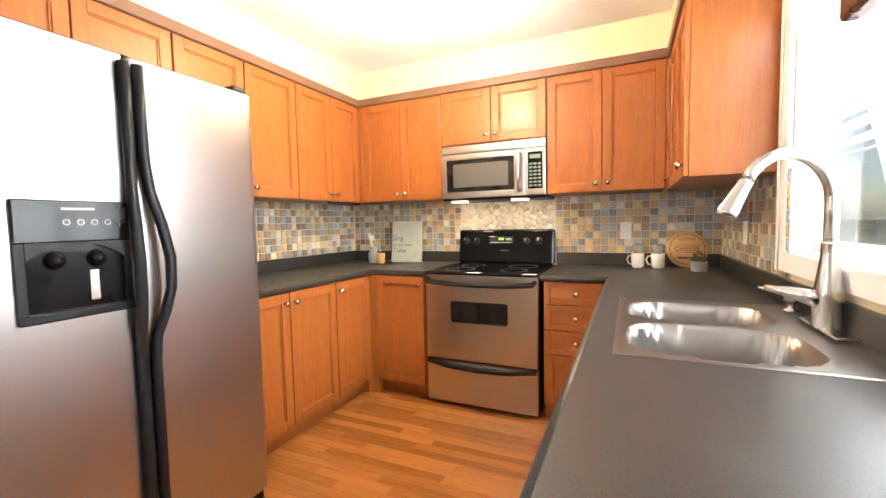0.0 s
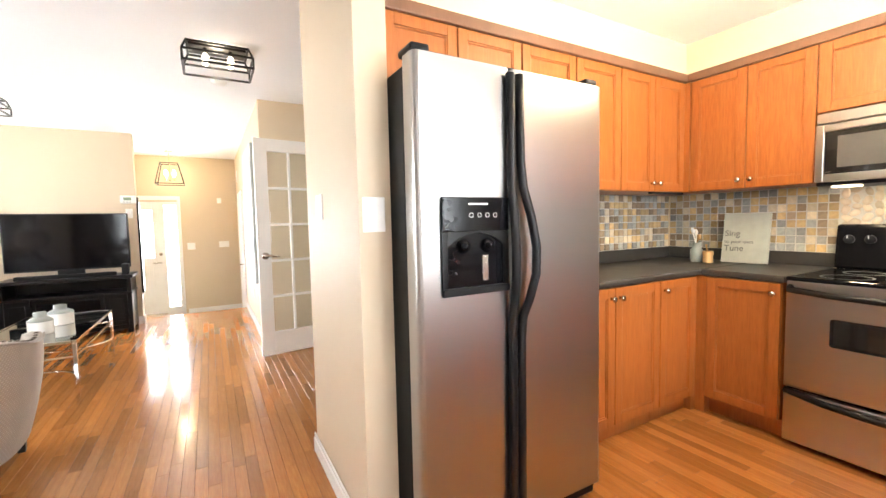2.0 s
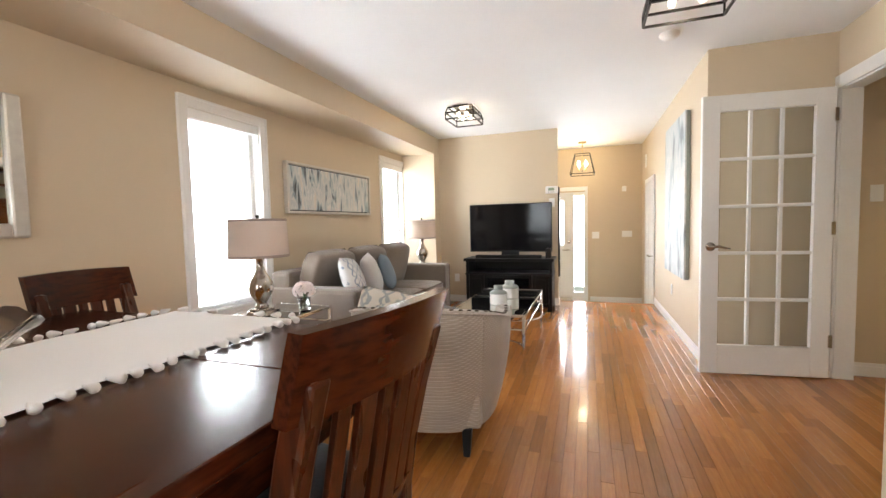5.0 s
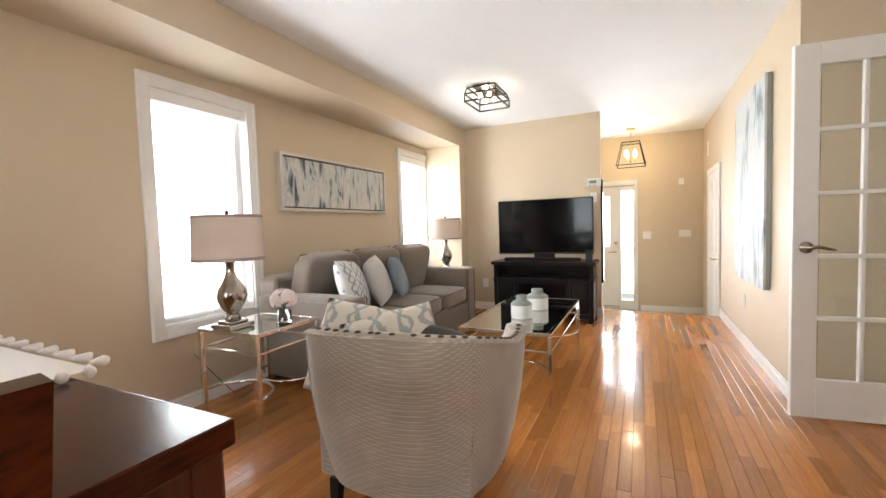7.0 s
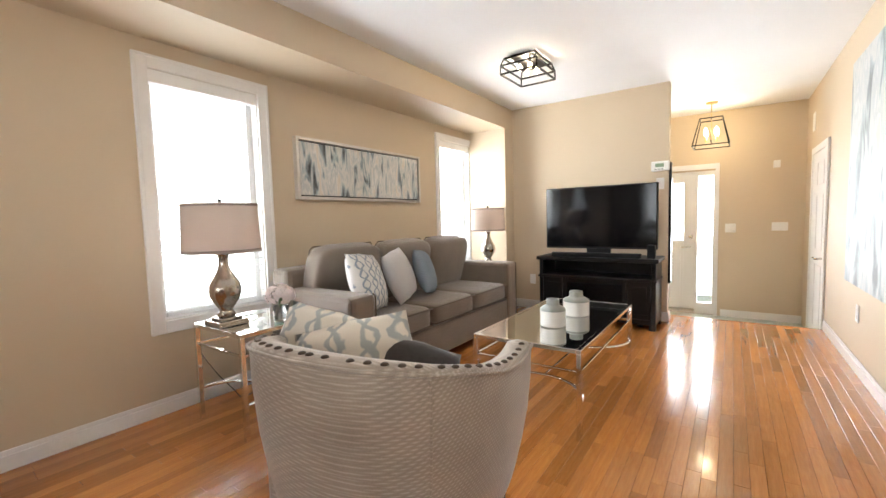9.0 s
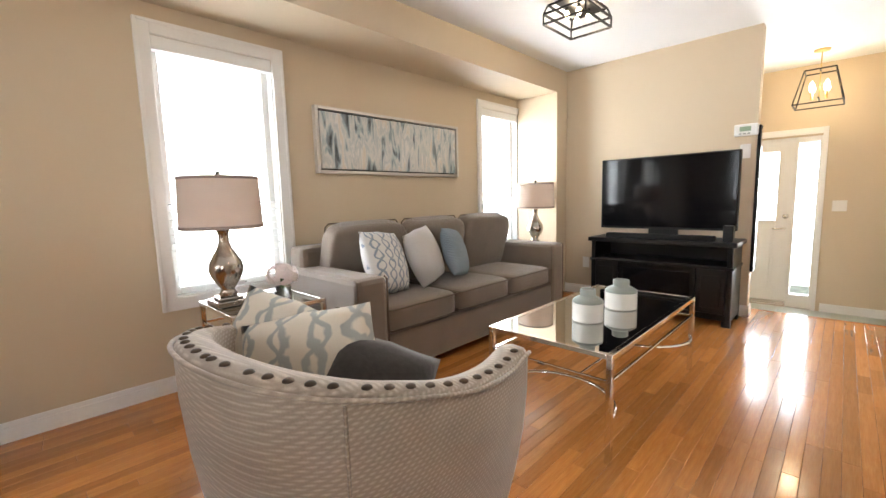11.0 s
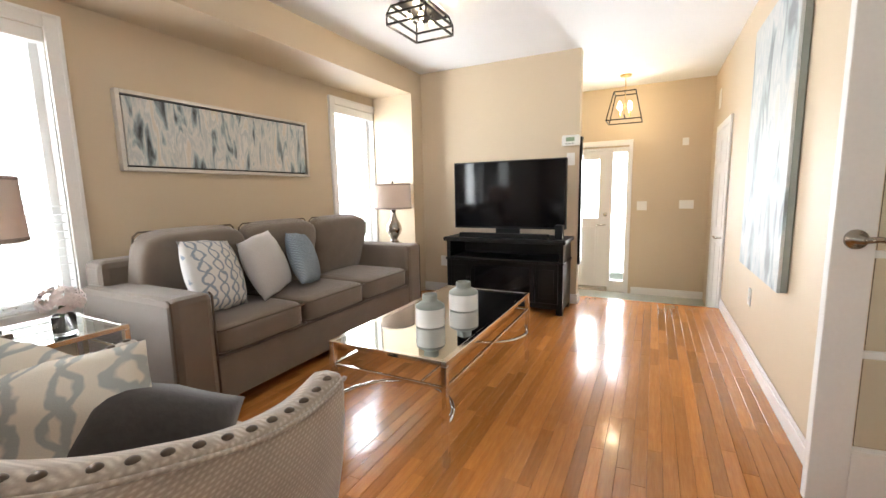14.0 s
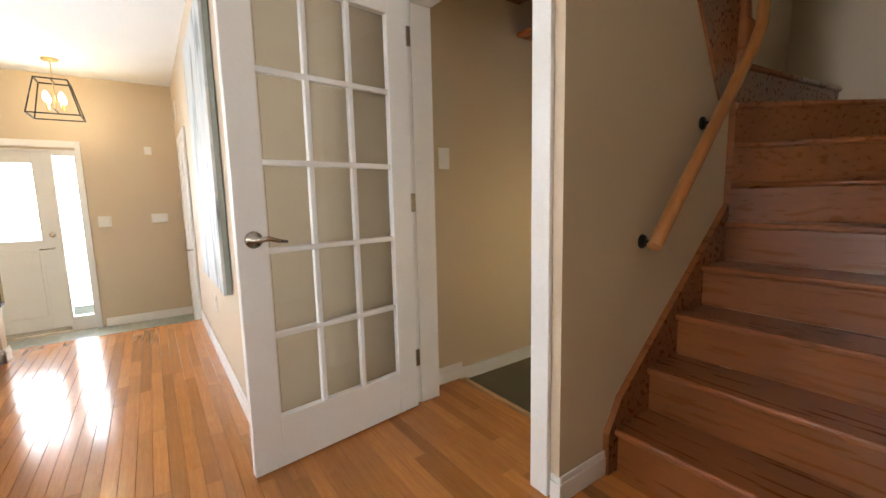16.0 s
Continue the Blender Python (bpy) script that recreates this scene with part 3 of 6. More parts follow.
def window(n, axis, at, outward, hole, blind_to, slats, label, casing=0.075, stool=True):
    """A cased window with a glazed sash and a slatted blind. axis: the way the wall runs."""
    a0, a1, z0, z1 = hole
    th = thing(f"window_{n}", pose(0, 0, 0), label, "window")
    tagged(th, kind="structure")

    def put(bm):
        if axis == "y":
            for v in bm.verts:
                v.co = (v.co.y, v.co.x, v.co.z)
            bmesh.ops.reverse_faces(bm, faces=bm.faces)
        return bm
    s = -outward
    cas = bmesh.new()
    c0, c1 = sorted((at, at + s * 0.02))
    box(cas, a0 - casing, a0, c0, c1, z0 - casing, z1 + casing, 0.004)
    box(cas, a1, a1 + casing, c0, c1, z0 - casing, z1 + casing, 0.004)
    box(cas, a0, a1, c0, c1, z1, z1 + casing, 0.004)
    box(cas, a0, a1, c0, c1, z0 - casing, z0, 0.004)
    d0, d1 = sorted((at + s * 0.02, at + s * 0.028))
    for u0, u1, w0, w1 in ((a0 - casing, a0 - casing + 0.018, z0 - casing, z1 + casing), (a1 + casing - 0.018, a1 + casing, z0 - casing, z1 + casing),
                           (a0 - casing + 0.018, a1 + casing - 0.018, z1 + casing - 0.018, z1 + casing)):
        box(cas, u0, u1, d0, d1, w0, w1, 0.003)
    part("casing", put(cas), TRIM, th)
    j0, j1 = sorted((at, at + outward * 0.07))
    jb = bmesh.new()
    box(jb, a0, a0 + 0.006, j0, j1, z0 + 0.006, z1 - 0.006)
    box(jb, a1 - 0.006, a1, j0, j1, z0 + 0.006, z1 - 0.006)
    box(jb, a0, a1, j0, j1, z0, z0 + 0.006)
    box(jb, a0, a1, j0, j1, z1 - 0.006, z1)
    part("jamb", put(jb), TRIM, th)
    fr = bmesh.new()
    f0, f1 = sorted((at + outward * 0.07, at + outward * 0.12))
    box(fr, a0, a0 + 0.045, f0, f1, z0, z1, 0.004)
    box(fr, a1 - 0.045, a1, f0, f1, z0, z1, 0.004)
    box(fr, a0 + 0.045, a1 - 0.045, f0, f1, z0, z0 + 0.045, 0.004)
    box(fr, a0 + 0.045, a1 - 0.045, f0, f1, z1 - 0.045, z1, 0.004)
    part("window_frame", put(fr), TRIM, th)
    g0, g1 = sorted((at + outward * 0.09, at + outward * 0.096))
    pane = part("pane", put(boxed(a0 + 0.045, a1 - 0.045, g0, g1, z0 + 0.045, z1 - 0.045)), GLASS, th)
    pane.visible_shadow = False
    h0, h1 = sorted((at + s * 0.004, at + outward * 0.05))
    part("headrail", put(boxed(a0 + 0.004, a1 - 0.004, h0, h1, z1 - 0.075, z1 - 0.004, 0.004)), BLIND, th)
    if slats:
        proto = None
        z = blind_to
        while z < min(z1 - 0.09, blind_to + 0.52):
            if proto is None:
                bm = boxed(-(a1 - a0) / 2 + 0.008, (a1 - a0) / 2 - 0.008, -0.024, 0.024, -0.0015, 0.0015)
                proto = mesh_of("slat", put(bm), BLIND)
            ob = new("slat", proto)
            ob.parent = th
            mid, depth = (a0 + a1) / 2, at + outward * 0.032
            tilt = -8 * outward
            ob.matrix_basis = pose(mid, depth, z, tilt) if axis == "x" else pose(depth, mid, z, 0, -tilt, 0)
            z += 0.046
    return th


w1 = window(1, "x", YW, -1, W1, 0.60, True, "tall white-cased window with a slatted white blind, bright outside")
w2 = window(2, "x", YW, -1, W2, 0.60, True, "tall white-cased window with a slatted white blind, bright outside")
SITE = KITCHEN
w3 = window(3, "y", XS, 1, KW, 1.45, True, "white-cased kitchen window above the sink, bright outside")
SITE = Matrix.Identity(4)
for at in (W1, W2):
    part("crank_handle", tube([(at[1] - 0.42, YW - 0.055, 0.585), (at[1] - 0.42, YW - 0.03, 0.60), (at[1] - 0.36, YW - 0.02, 0.595)], 0.007), TRIM, w1 if at is W1 else w2)
patio = thing("window_4", pose(0, 0, 0), "wide white dining window, bright outside", "window")
tagged(patio, kind="structure")
pf = bmesh.new()
for y0, y1, z0, z1 in ((PD[0], PD[0] + 0.06, PD[2], PD[3]), (PD[1] - 0.06, PD[1], PD[2], PD[3]), (-1.60, -1.55, PD[2] + 0.06, PD[3] - 0.06), (PD[0] + 0.06, PD[1] - 0.06, PD[2], PD[2] + 0.06), (PD[0] + 0.06, PD[1] - 0.06, PD[3] - 0.06, PD[3])):
    box(pf, XE + 0.04, XE + 0.10, y0, y1, z0, z1, 0.004)
part("window_frame", pf, TRIM, patio)
pp = part("pane", boxed(XE + 0.06, XE + 0.066, PD[0] + 0.06, PD[1] - 0.06, PD[2] + 0.06, PD[3] - 0.06), GLASS, patio)
pp.visible_shadow = False
# pale sky and distance outside the openings
fixed("backdrop", boxed(-60, 60, -60.2, -60, -5, 60), SKYCARD, "pale bright distance outside the windows")
fixed("backdrop_east", boxed(60, 60.2, -60, 60, -5, 60), SKYCARD, "pale bright distance outside the patio door")
fixed("backdrop_west", boxed(-60.2, -60, -60, 60, -5, 60), SKYCARD, "pale bright distance outside the entrance")

# entrance door, sidelight and casing
ent = thing("door_1", pose(0, -0.06, ZH), "white entrance door with a glazed panel and nickel handle", "door")
tagged(ent, kind="structure")
x = XW
dm = bmesh.new()
y0, y1 = -1.40, -0.62
for a, b, c, d in ((y0, y0 + 0.15, 0.01, 1.94), (y1 - 0.15, y1, 0.01, 1.94), (y0 + 0.15, y1 - 0.15, 0.01, 1.02), (y0 + 0.15, y1 - 0.15, 1.82, 1.94)):
    box(dm, x - 0.10, x - 0.055, a, b, c, d, 0.003)
part("door_leaf", dm, TRIM, ent)
gp = part("pane", boxed(x - 0.08, x - 0.074, y0 + 0.15, y1 - 0.15, 1.02, 1.82), GLASS, ent)
gp.visible_shadow = False
part("panel_moulding", boxed(x - 0.055, x - 0.047, y0 + 0.18, y1 - 0.18, 0.2, 0.9, 0.006), TRIM, ent)
part("door_handle", tube([(x - 0.055, y1 - 0.06, 0.93), (x - 0.005, y1 - 0.06, 0.93), (x, y1 - 0.075, 0.93), (x, y1 - 0.17, 0.925)], 0.009), NICKEL, ent)
part("deadbolt", turned(lathe([(0.0, 0.0), (0.028, 0), (0.028, 0.012), (0.012, 0.02), (0, 0.02)], 16), pose(x - 0.055, y1 - 0.06, 1.07, 0, 90, 0)), NICKEL, ent)
part("kick_plate", boxed(x - 0.057, x - 0.05, y0 + 0.01, y1 - 0.01, 0.015, 0.06), NICKEL, ent)
sf = bmesh.new()
for a, b, c, d in ((-0.62, -0.60, 0.0, 1.98), (-0.425, -0.405, 0.0, 1.98), (-0.60, -0.425, 0, 0.16), (-0.60, -0.425, 1.90, 1.98), (y0, -0.62, 1.94, 1.98)):
    box(sf, x - 0.12, x - 0.02, a, b, c, d, 0.003)
part("sidelight_frame", sf, TRIM, ent)
sg = part("sidelight_pane", boxed(x - 0.08, x - 0.074, -0.60, -0.425, 0.16, 1.90), GLASS, ent)
sg.visible_shadow = False
cs = bmesh.new()
box(cs, x, x + 0.018, -0.405, -0.36, 0, 2.05, 0.004)
box(cs, x, x + 0.018, -1.47, -0.405, 1.98, 2.05, 0.004)
part("casing", cs, TRIM, ent)
fixed("door_sill", boxed(x - 0.14, x + 0.01, -1.46, -0.465, ZH - 0.003, ZH + 0.012, 0.003), NICKEL, "worn metal sill under the entrance door")

# closet door in the long wall
baseboard("baseboard_hall", [(XW, XW + 0.016, -0.385, YP)], ZH)
cd = thing("door_2", pose(-7.46, YP, ZH), "white six-panel closet door with a nickel lever", "door")
tagged(cd, kind="structure")
part("door_leaf", boxed(-0.40, 0.40, -0.012, -0.001, 0.005, 1.99, 0.002), TRIM, cd)
ck = bmesh.new()
box(ck, -0.47, -0.40, -0.02, -0.0005, 0, 2.06, 0.004)
box(ck, 0.40, 0.47, -0.02, -0.0005, 0, 2.06, 0.004)
box(ck, -0.40, 0.40, -0.02, -0.0005, 1.99, 2.06, 0.004)
part("casing", ck, TRIM, cd)
for k, (u0, u1, z0, z1) in enumerate(((-0.31, -0.05, 0.2, 0.85), (0.05, 0.31, 0.2, 0.85), (-0.31, -0.05, 1.0, 1.55), (0.05, 0.31, 1.0, 1.55), (-0.31, -0.05, 1.65, 1.88), (0.05, 0.31, 1.65, 1.88))):
    part("panel", boxed(u0, u1, -0.018, -0.012, z0, z1, 0.005), TRIM, cd)
part("door_handle", tube([(0.34, -0.012, 0.93), (0.34, -0.06, 0.93), (0.33, -0.065, 0.93), (0.23, -0.065, 0.93)], 0.009), NICKEL, cd)

# basement doorway and its glazed door
bc = bmesh.new()
for x0, x1, z0, z1 in ((BD[0], BD[0] + 0.02, 0, 2.05), (BD[1] - 0.02, BD[1], 0, 2.05), (BD[0] + 0.02, BD[1] - 0.02, 2.03, 2.05)):
    box(bc, x0, x1, YD - 0.004, YD + 0.114, z0, z1, 0.002)
box(bc, BD[1] - 0.012, BD[1] + 0.07, YD - 0.02, YD, 0, 2.13, 0.004)
box(bc, BD[0] - 0.04, BD[0] + 0.012, YD - 0.02, YD, 0, 2.13, 0.004)
box(bc, BD[0] + 0.012, BD[1] - 0.012, YD - 0.02, YD, 2.04, 2.13, 0.004)
fixed("doorway_casing", bc, TRIM, "white casing of the basement doorway")
fd = thing("door_3", pose(-4.337, 1.190, 0.012, 0, 0, 7.0), "white fifteen-pane glazed door standing open", "door")
tagged(fd, kind="structure")
DW, DH, DT = 0.826, 2.032, 0.035
st = bmesh.new()
box(st, 0, DT, -0.118, 0, 0, DH, 0.003)
box(st, 0, DT, -DW, -DW + 0.115, 0, DH, 0.003)
box(st, 0, DT, -DW + 0.115, -0.118, 0, 0.215, 0.003)
box(st, 0, DT, -DW + 0.115, -0.118, DH - 0.115, DH, 0.003)
part("door_frame", st, TRIM, fd)
gw, gz0, gz1 = (DW - 0.233) / 3, 0.215, DH - 0.115
for k in range(1, 3):
    part("glazing_bar", boxed(0.004, DT - 0.004, -0.118 - gw * k - 0.012, -0.118 - gw * k + 0.012, gz0, gz1, 0.005), TRIM, fd)
gh = (gz1 - gz0) / 5
for k in range(1, 5):
    part("glazing_bar", boxed(0.003, DT - 0.003, -DW + 0.115, -0.118, gz0 + gh * k - 0.012, gz0 + gh * k + 0.012, 0.005), TRIM, fd)
for i in range(3):
    for j in range(5):
        p = part("pane", boxed(0.015, 0.019, -0.118 - gw * (i + 1) + 0.011, -0.118 - gw * i - 0.011, gz0 + gh * j + 0.011, gz0 + gh * (j + 1) - 0.011), GLASS, fd)
        p.visible_shadow = False
rose = turned(lathe([(0, 0), (0.033, 0), (0.031, 0.008), (0.014, 0.012), (0.012, 0.05), (0, 0.05)], 20), pose(DT, -DW + 0.062, 0.945, 0, 90, 0))
part("handle_rose", rose, ANTIQUE, fd)
part("door_handle", tube([(DT + 0.045, -DW + 0.062, 0.945), (DT + 0.05, -DW + 0.10, 0.95), (DT + 0.045, -DW + 0.14, 0.938), (DT + 0.04, -DW + 0.175, 0.932)], [0.011, 0.010, 0.008, 0.005]), ANTIQUE, fd)
part("handle_rose", turned(lathe([(0, 0), (0.033, 0), (0.031, 0.008), (0.014, 0.012), (0.016, 0.05), (0, 0.055)], 20), pose(0, -DW + 0.062, 0.945, 0, -90, 0)), NICKEL, fd)
for z in (0.22, 1.02, 1.80):
    part("hinge", boxed(DT - 0.004, DT + 0.006, -0.012, 0.012, z, z + 0.09, 0.002), NICKEL, fd)

# ---- stairs ----
TREAD, RISE, Y0 = 0.222, 0.190, 1.56
stair = thing("staircase", pose(0, 0, 0), "dark oak stair with closed risers and nosed treads", "stairs")
for k in range(5):
    y = Y0 + TREAD * k
    z = RISE * (k + 1)
    part("tread", boxed(XPOST + 0.028, XF, y - 0.03, (y + TREAD + 0.004) if k < 4 else 3.62, z - 0.03, z, 0.010), STEPWOOD, stair)
    part("riser", boxed(XPOST + 0.028, XF, y, y + 0.018, z - RISE, z - 0.03), STEPWOOD, stair)


def winder(points, z):
    """A wedge-shaped step about the inner corner."""
    bm = bmesh.new()
    lo, hi = [bm.verts.new((x, y, z - RISE)) for x, y in points], [bm.verts.new((x, y, z)) for x, y in points]
    bm.faces.new(hi)
    bm.faces.new(list(reversed(lo)))
    for k in range(len(points)):
        q = (k + 1) % len(points)
        bm.faces.new((lo[k], lo[q], hi[q], hi[k]))
    bmesh.ops.recalc_face_normals(bm, faces=bm.faces)
    return bm


PIV = (XPOST + 0.03, 2.47)
for n_, run in enumerate((((XF, 2.80), (XF, 3.62), (XPOST - 1.0, 3.62), (XPOST - 1.0, 2.48)), ((XF, 3.25), (XF, 3.62), (XPOST - 1.0, 3.62), (XPOST - 1.0, 2.50)), ((XF - 0.25, 3.62), (XPOST - 1.0, 3.62), (XPOST - 1.0, 2.52)), ((XPOST + 0.15, 3.62), (XPOST - 1.0, 3.62), (XPOST - 1.0, 2.54)))):
    z = RISE * (6 + n_)
    a, b = Vector((*PIV, 0)), Vector((*run[0], 0))
    part("winder", winder([PIV, *run], z - 0.002), STEPWOOD, stair)
    part("nosing", tube([(a.x, a.y, z - 0.016), (b.x, b.y, z - 0.016)], 0.016, 10), STEPWOOD, stair)
for n_ in range(5):
    y = 2.50 - TREAD * n_
    part("tread", boxed(XC - 0.05, XPOST - 0.115, y - TREAD, y + 0.03, RISE * (10 + n_) - 0.03, RISE * (10 + n_), 0.010), STEPWOOD, stair)
up = extrude([(2.34, 1.52), (2.10, 1.88), (1.72, 2.40), (1.72, 2.90), (2.49, 2.90), (2.49, 1.52)], 0, 0.012)
part("upper_stringer", turned(up, Matrix(((0, 1, 0, XPOST + 0.001), (1, 0, 0, 0), (0, 0, 1, 0), (0, 0, 0, 1)))), STEPWOOD, stair)
sk = extrude([(Y0 - 0.06, 0.0), (Y0 - 0.06, 0.17), (Y0 + 0.02, 0.30), (2.48, 0.26 + (2.48 - Y0) * RISE / TREAD), (2.48, 0.0)], 0, 0.026)
part("stringer", turned(sk, Matrix(((0, 1, 0, XPOST + 0.001), (1, 0, 0, 0), (0, 0, 1, 0), (0, 0, 0, 1)))), STEPWOOD, stair)
rail = thing("handrail", pose(0, 0, 0), "oak handrail on dark wall brackets", "handrail")
def railz(y): return 0.935 + (y - 1.70) * 1.07
part("rail", tube([(XPOST + 0.085, 1.665, railz(1.665)), (XPOST + 0.085, 1.75, railz(1.75)), (XPOST + 0.085, 2.2, railz(2.2)), (XPOST + 0.085, 2.48, railz(2.48)), (XPOST + 0.085, 2.55, 1.87), (XPOST + 0.08, 2.58, 2.1), (XPOST + 0.08, 2.60, 2.5)], 0.026, 14), RAILWOOD, rail)
for y in (1.73, 2.195):
    part("bracket", tube([(XPOST, y, railz(y) - 0.06), (XPOST + 0.05, y, railz(y) - 0.06), (XPOST + 0.075, y, railz(y) - 0.025)], 0.008), BRONZE, rail)
    part("bracket_rose", turned(lathe([(0, 0), (0.03, 0), (0.026, 0.01), (0, 0.014)], 18), pose(XPOST, y, railz(y) - 0.06, 0, 90, 0)), BRONZE, rail)
newel = thing("newel_post", pose(XPOST + 0.02, 2.53, RISE * 9), "dark turned stair newel post on the landing", "newel post")
part("post", lathe([(0.045, 0), (0.045, 0.18), (0.03, 0.2), (0.022, 0.3), (0.035, 0.45), (0.024, 0.6), (0.045, 0.7), (0.045, 1.0), (0, 1.02)], 20), STEPWOOD, newel)

bs = thing("basement_stair", pose(0, 0, 0), "carpeted stair going down to the basement", "stairs")
part("landing", boxed(XC - 0.06, XPOST - 0.11, YD + 0.115, 1.60, -0.14, -0.022), OAK, bs, "oak floor boards at the stair head")
part("nosing", boxed(XC - 0.06, XPOST - 0.11, 1.60, 1.625, -0.14, -0.004, 0.004), LIGHTWOOD, bs, "pale nosing strip")
part("carpet", boxed(XC - 0.06, XPOST - 0.11, 1.626, 2.75, -0.16, -0.018, 0.006), CARPET, bs, "brown-green carpeted landing")
for k in range(7):
    part("tread", boxed(XC - 0.06, XPOST - 0.11, 2.75 + 0.235 * k, 2.77 + 0.235 * (k + 1), -0.19 * (k + 1) - 0.19, -0.19 * (k + 1), 0.012), CARPET, bs)
fixed("basement_skirting", boxed(XC - 0.06, XC - 0.046, 1.60, 2.75, -0.02, 0.06, 0.003), TRIM, "white skirting of the basement landing")
# Added block standing in for shade high on the basement stair wall.
fixed("shade_soffit", turned(extrude([(2.62, 2.43), (2.62, 1.42), (4.3, 1.0), (4.3, 2.43)], 0, 0.92), Matrix(((0, 1, 0, XC - 0.055), (1, 0, 0, 0), (0, 0, 1, 0), (0, 0, 0, 1)))), PAINT, "tan soffit added over the basement stair for shade")

# ---- kitchen ----
SITE = KITCHEN


def panel_door(parent, name, u0, u1, z0, z1, m, knob=None, mat=CAB):
    """A framed cabinet front in x and z facing -y, put in place by m. knob: its place in x and z."""
    frame_w = min(0.055, (z1 - z0) * 0.25)
    front = part(name, turned(boxed(u0 + frame_w, u1 - frame_w, -0.0075, -0.001, z0 + frame_w, z1 - frame_w), m), mat, parent)
    for a, b in ((u0, u0 + frame_w), (u1 - frame_w, u1)):
        part("stile", turned(boxed(a, b, -0.020, 0, z0, z1, 0.003), m), mat, front)
    for c, d in ((z0, z0 + frame_w), (z1 - frame_w, z1)):
        part("rail", turned(boxed(u0 + frame_w, u1 - frame_w, -0.020, 0, c, d, 0.003), m), mat, front)
    i = frame_w
    for a, b, c, d in ((u0 + i, u0 + i + 0.008, z0 + i, z1 - i), (u1 - i - 0.008, u1 - i, z0 + i, z1 - i), (u0 + i + 0.008, u1 - i - 0.008, z0 + i, z0 + i + 0.008), (u0 + i + 0.008, u1 - i - 0.008, z1 - i - 0.008, z1 - i)):
        part("bead", turned(boxed(a, b, -0.0145, -0.0076, c, d, 0.002), m), mat, front)
    if knob:
        kb = turned(lathe([(0.0, 0.0), (0.009, 0.0), (0.006, 0.010), (0.016, 0.020), (0.015, 0.028), (0, 0.031)], 16), m @ pose(knob[0], -0.020, knob[1], 90))
        part("knob", kb, NICKEL, front, "small satin nickel knob")
    return front


def facing(way, at):
    """Turns fronts that look to -y so that they look to +x, -x or -y, with their plane at the given place."""
    if way == "+x":
        return Matrix.Translation((at, 0, 0)) @ Matrix(((0, -1, 0, 0), (1, 0, 0, 0), (0, 0, 1, 0), (0, 0, 0, 1)))
    if way == "-x":
        return Matrix.Translation((at, 0, 0)) @ Matrix(((0, 1, 0, 0), (-1, 0, 0, 0), (0, 0, 1, 0), (0, 0, 0, 1)))
    return Matrix.Translation((0, at, 0))


G = 0.003
ZU0, ZU1 = 1.415, 2.18
DOORS_UP = "wall cabinets of the kitchen"
DOORS_LOW = "base cabinets of the kitchen"


def wall_cabinet(way, plane, back, edges, z0, z1, knobs, label):
    """One wall cabinet with its doors between the edges."""
    th = thing("wall_cabinet", pose(0, 0, 0), label, "kitchen cabinet", DOORS_UP)
    lo, hi = edges[0], edges[-1]
    if way == "+x":
        part("body", boxed(back, plane, lo, hi, z0, z1, 0.002), CAB, th)
    elif way == "-x":
        part("body", boxed(plane, back, lo, hi, z0, z1, 0.002), CAB, th)
    else:
        part("body", boxed(lo, hi, plane, back, z0, z1, 0.002), CAB, th)
    m = facing(way, plane)
    for (a, b), k in zip(zip(edges, edges[1:]), knobs):
        u0, u1 = (a, b) if way != "-x" else (-b, -a)
        kx = None if k is None else ((u1 - 0.035 if k > 0 else u0 + 0.035), z0 + 0.055)
        panel_door(th, "door", u0 + G, u1 - G, z0 + G, z1 - G, m, kx)
    return th


UX = -1.90
MAPLE = "honey-stained maple wall cabinet with framed doors"
wall_cabinet("+x", UX, -2.219, (0.60, 0.99, 1.388), 1.83, ZU1, (1, -1), "short maple cabinet above the refrigerator")
wall_cabinet("+x", UX, -2.219, (1.391, 1.795), 1.83, ZU1, (1,), "short maple cabinet above the refrigerator")
wall_cabinet("+x", UX, -2.219, (1.798, 2.19), ZU0, ZU1, (-1,), MAPLE)
wall_cabinet("+x", UX, -2.219, (2.193, 2.535, 2.87), ZU0, ZU1, (1, -1), MAPLE)
wall_cabinet("-y", 2.90, YK - 0.001, (-1.845, -1.497, -1.150), ZU0, ZU1, (1, -1), MAPLE)
wall_cabinet("-y", 2.90, YK - 0.001, (-1.147, -0.765, -0.384), 1.795, ZU1, (1, -1), "short maple cabinet above the microwave")
wall_cabinet("-y", 2.90, YK - 0.001, (-0.381, -0.038, 0.318), ZU0, ZU1, (1, -1), MAPLE)
wall_cabinet("-x", 0.355, XS - 0.001, (2.13, 2.50, 2.87), ZU0, ZU1, (1, -1), MAPLE)
for q in (boxed(-2.219, UX, 2.872, YK - 0.001, ZU0, ZU1), boxed(0.357, XS - 0.001, 2.872, YK - 0.001, ZU0, ZU1)):
    solid("corner_cabinet", q, CAB, "honey-stained maple corner cabinet box", "kitchen cabinet", DOORS_UP)
solid("cabinet_filler", boxed(UX + 0.002, -1.848, 2.872, 2.90, ZU0, ZU1, 0.002), CAB, "maple filler strip between wall cabinets", "filler strip")
solid("cabinet_filler", boxed(0.32, 0.353, 2.872, 2.90, ZU0, ZU1, 0.002), CAB, "maple filler strip between wall cabinets", "filler strip")
solid("under_cabinet_light", boxed(-1.905, -1.875, 2.50, 2.86, ZU0 - 0.016, ZU0 - 0.001, 0.003), BLACKPLASTIC, "slim black under-cabinet light bar", "light bar")


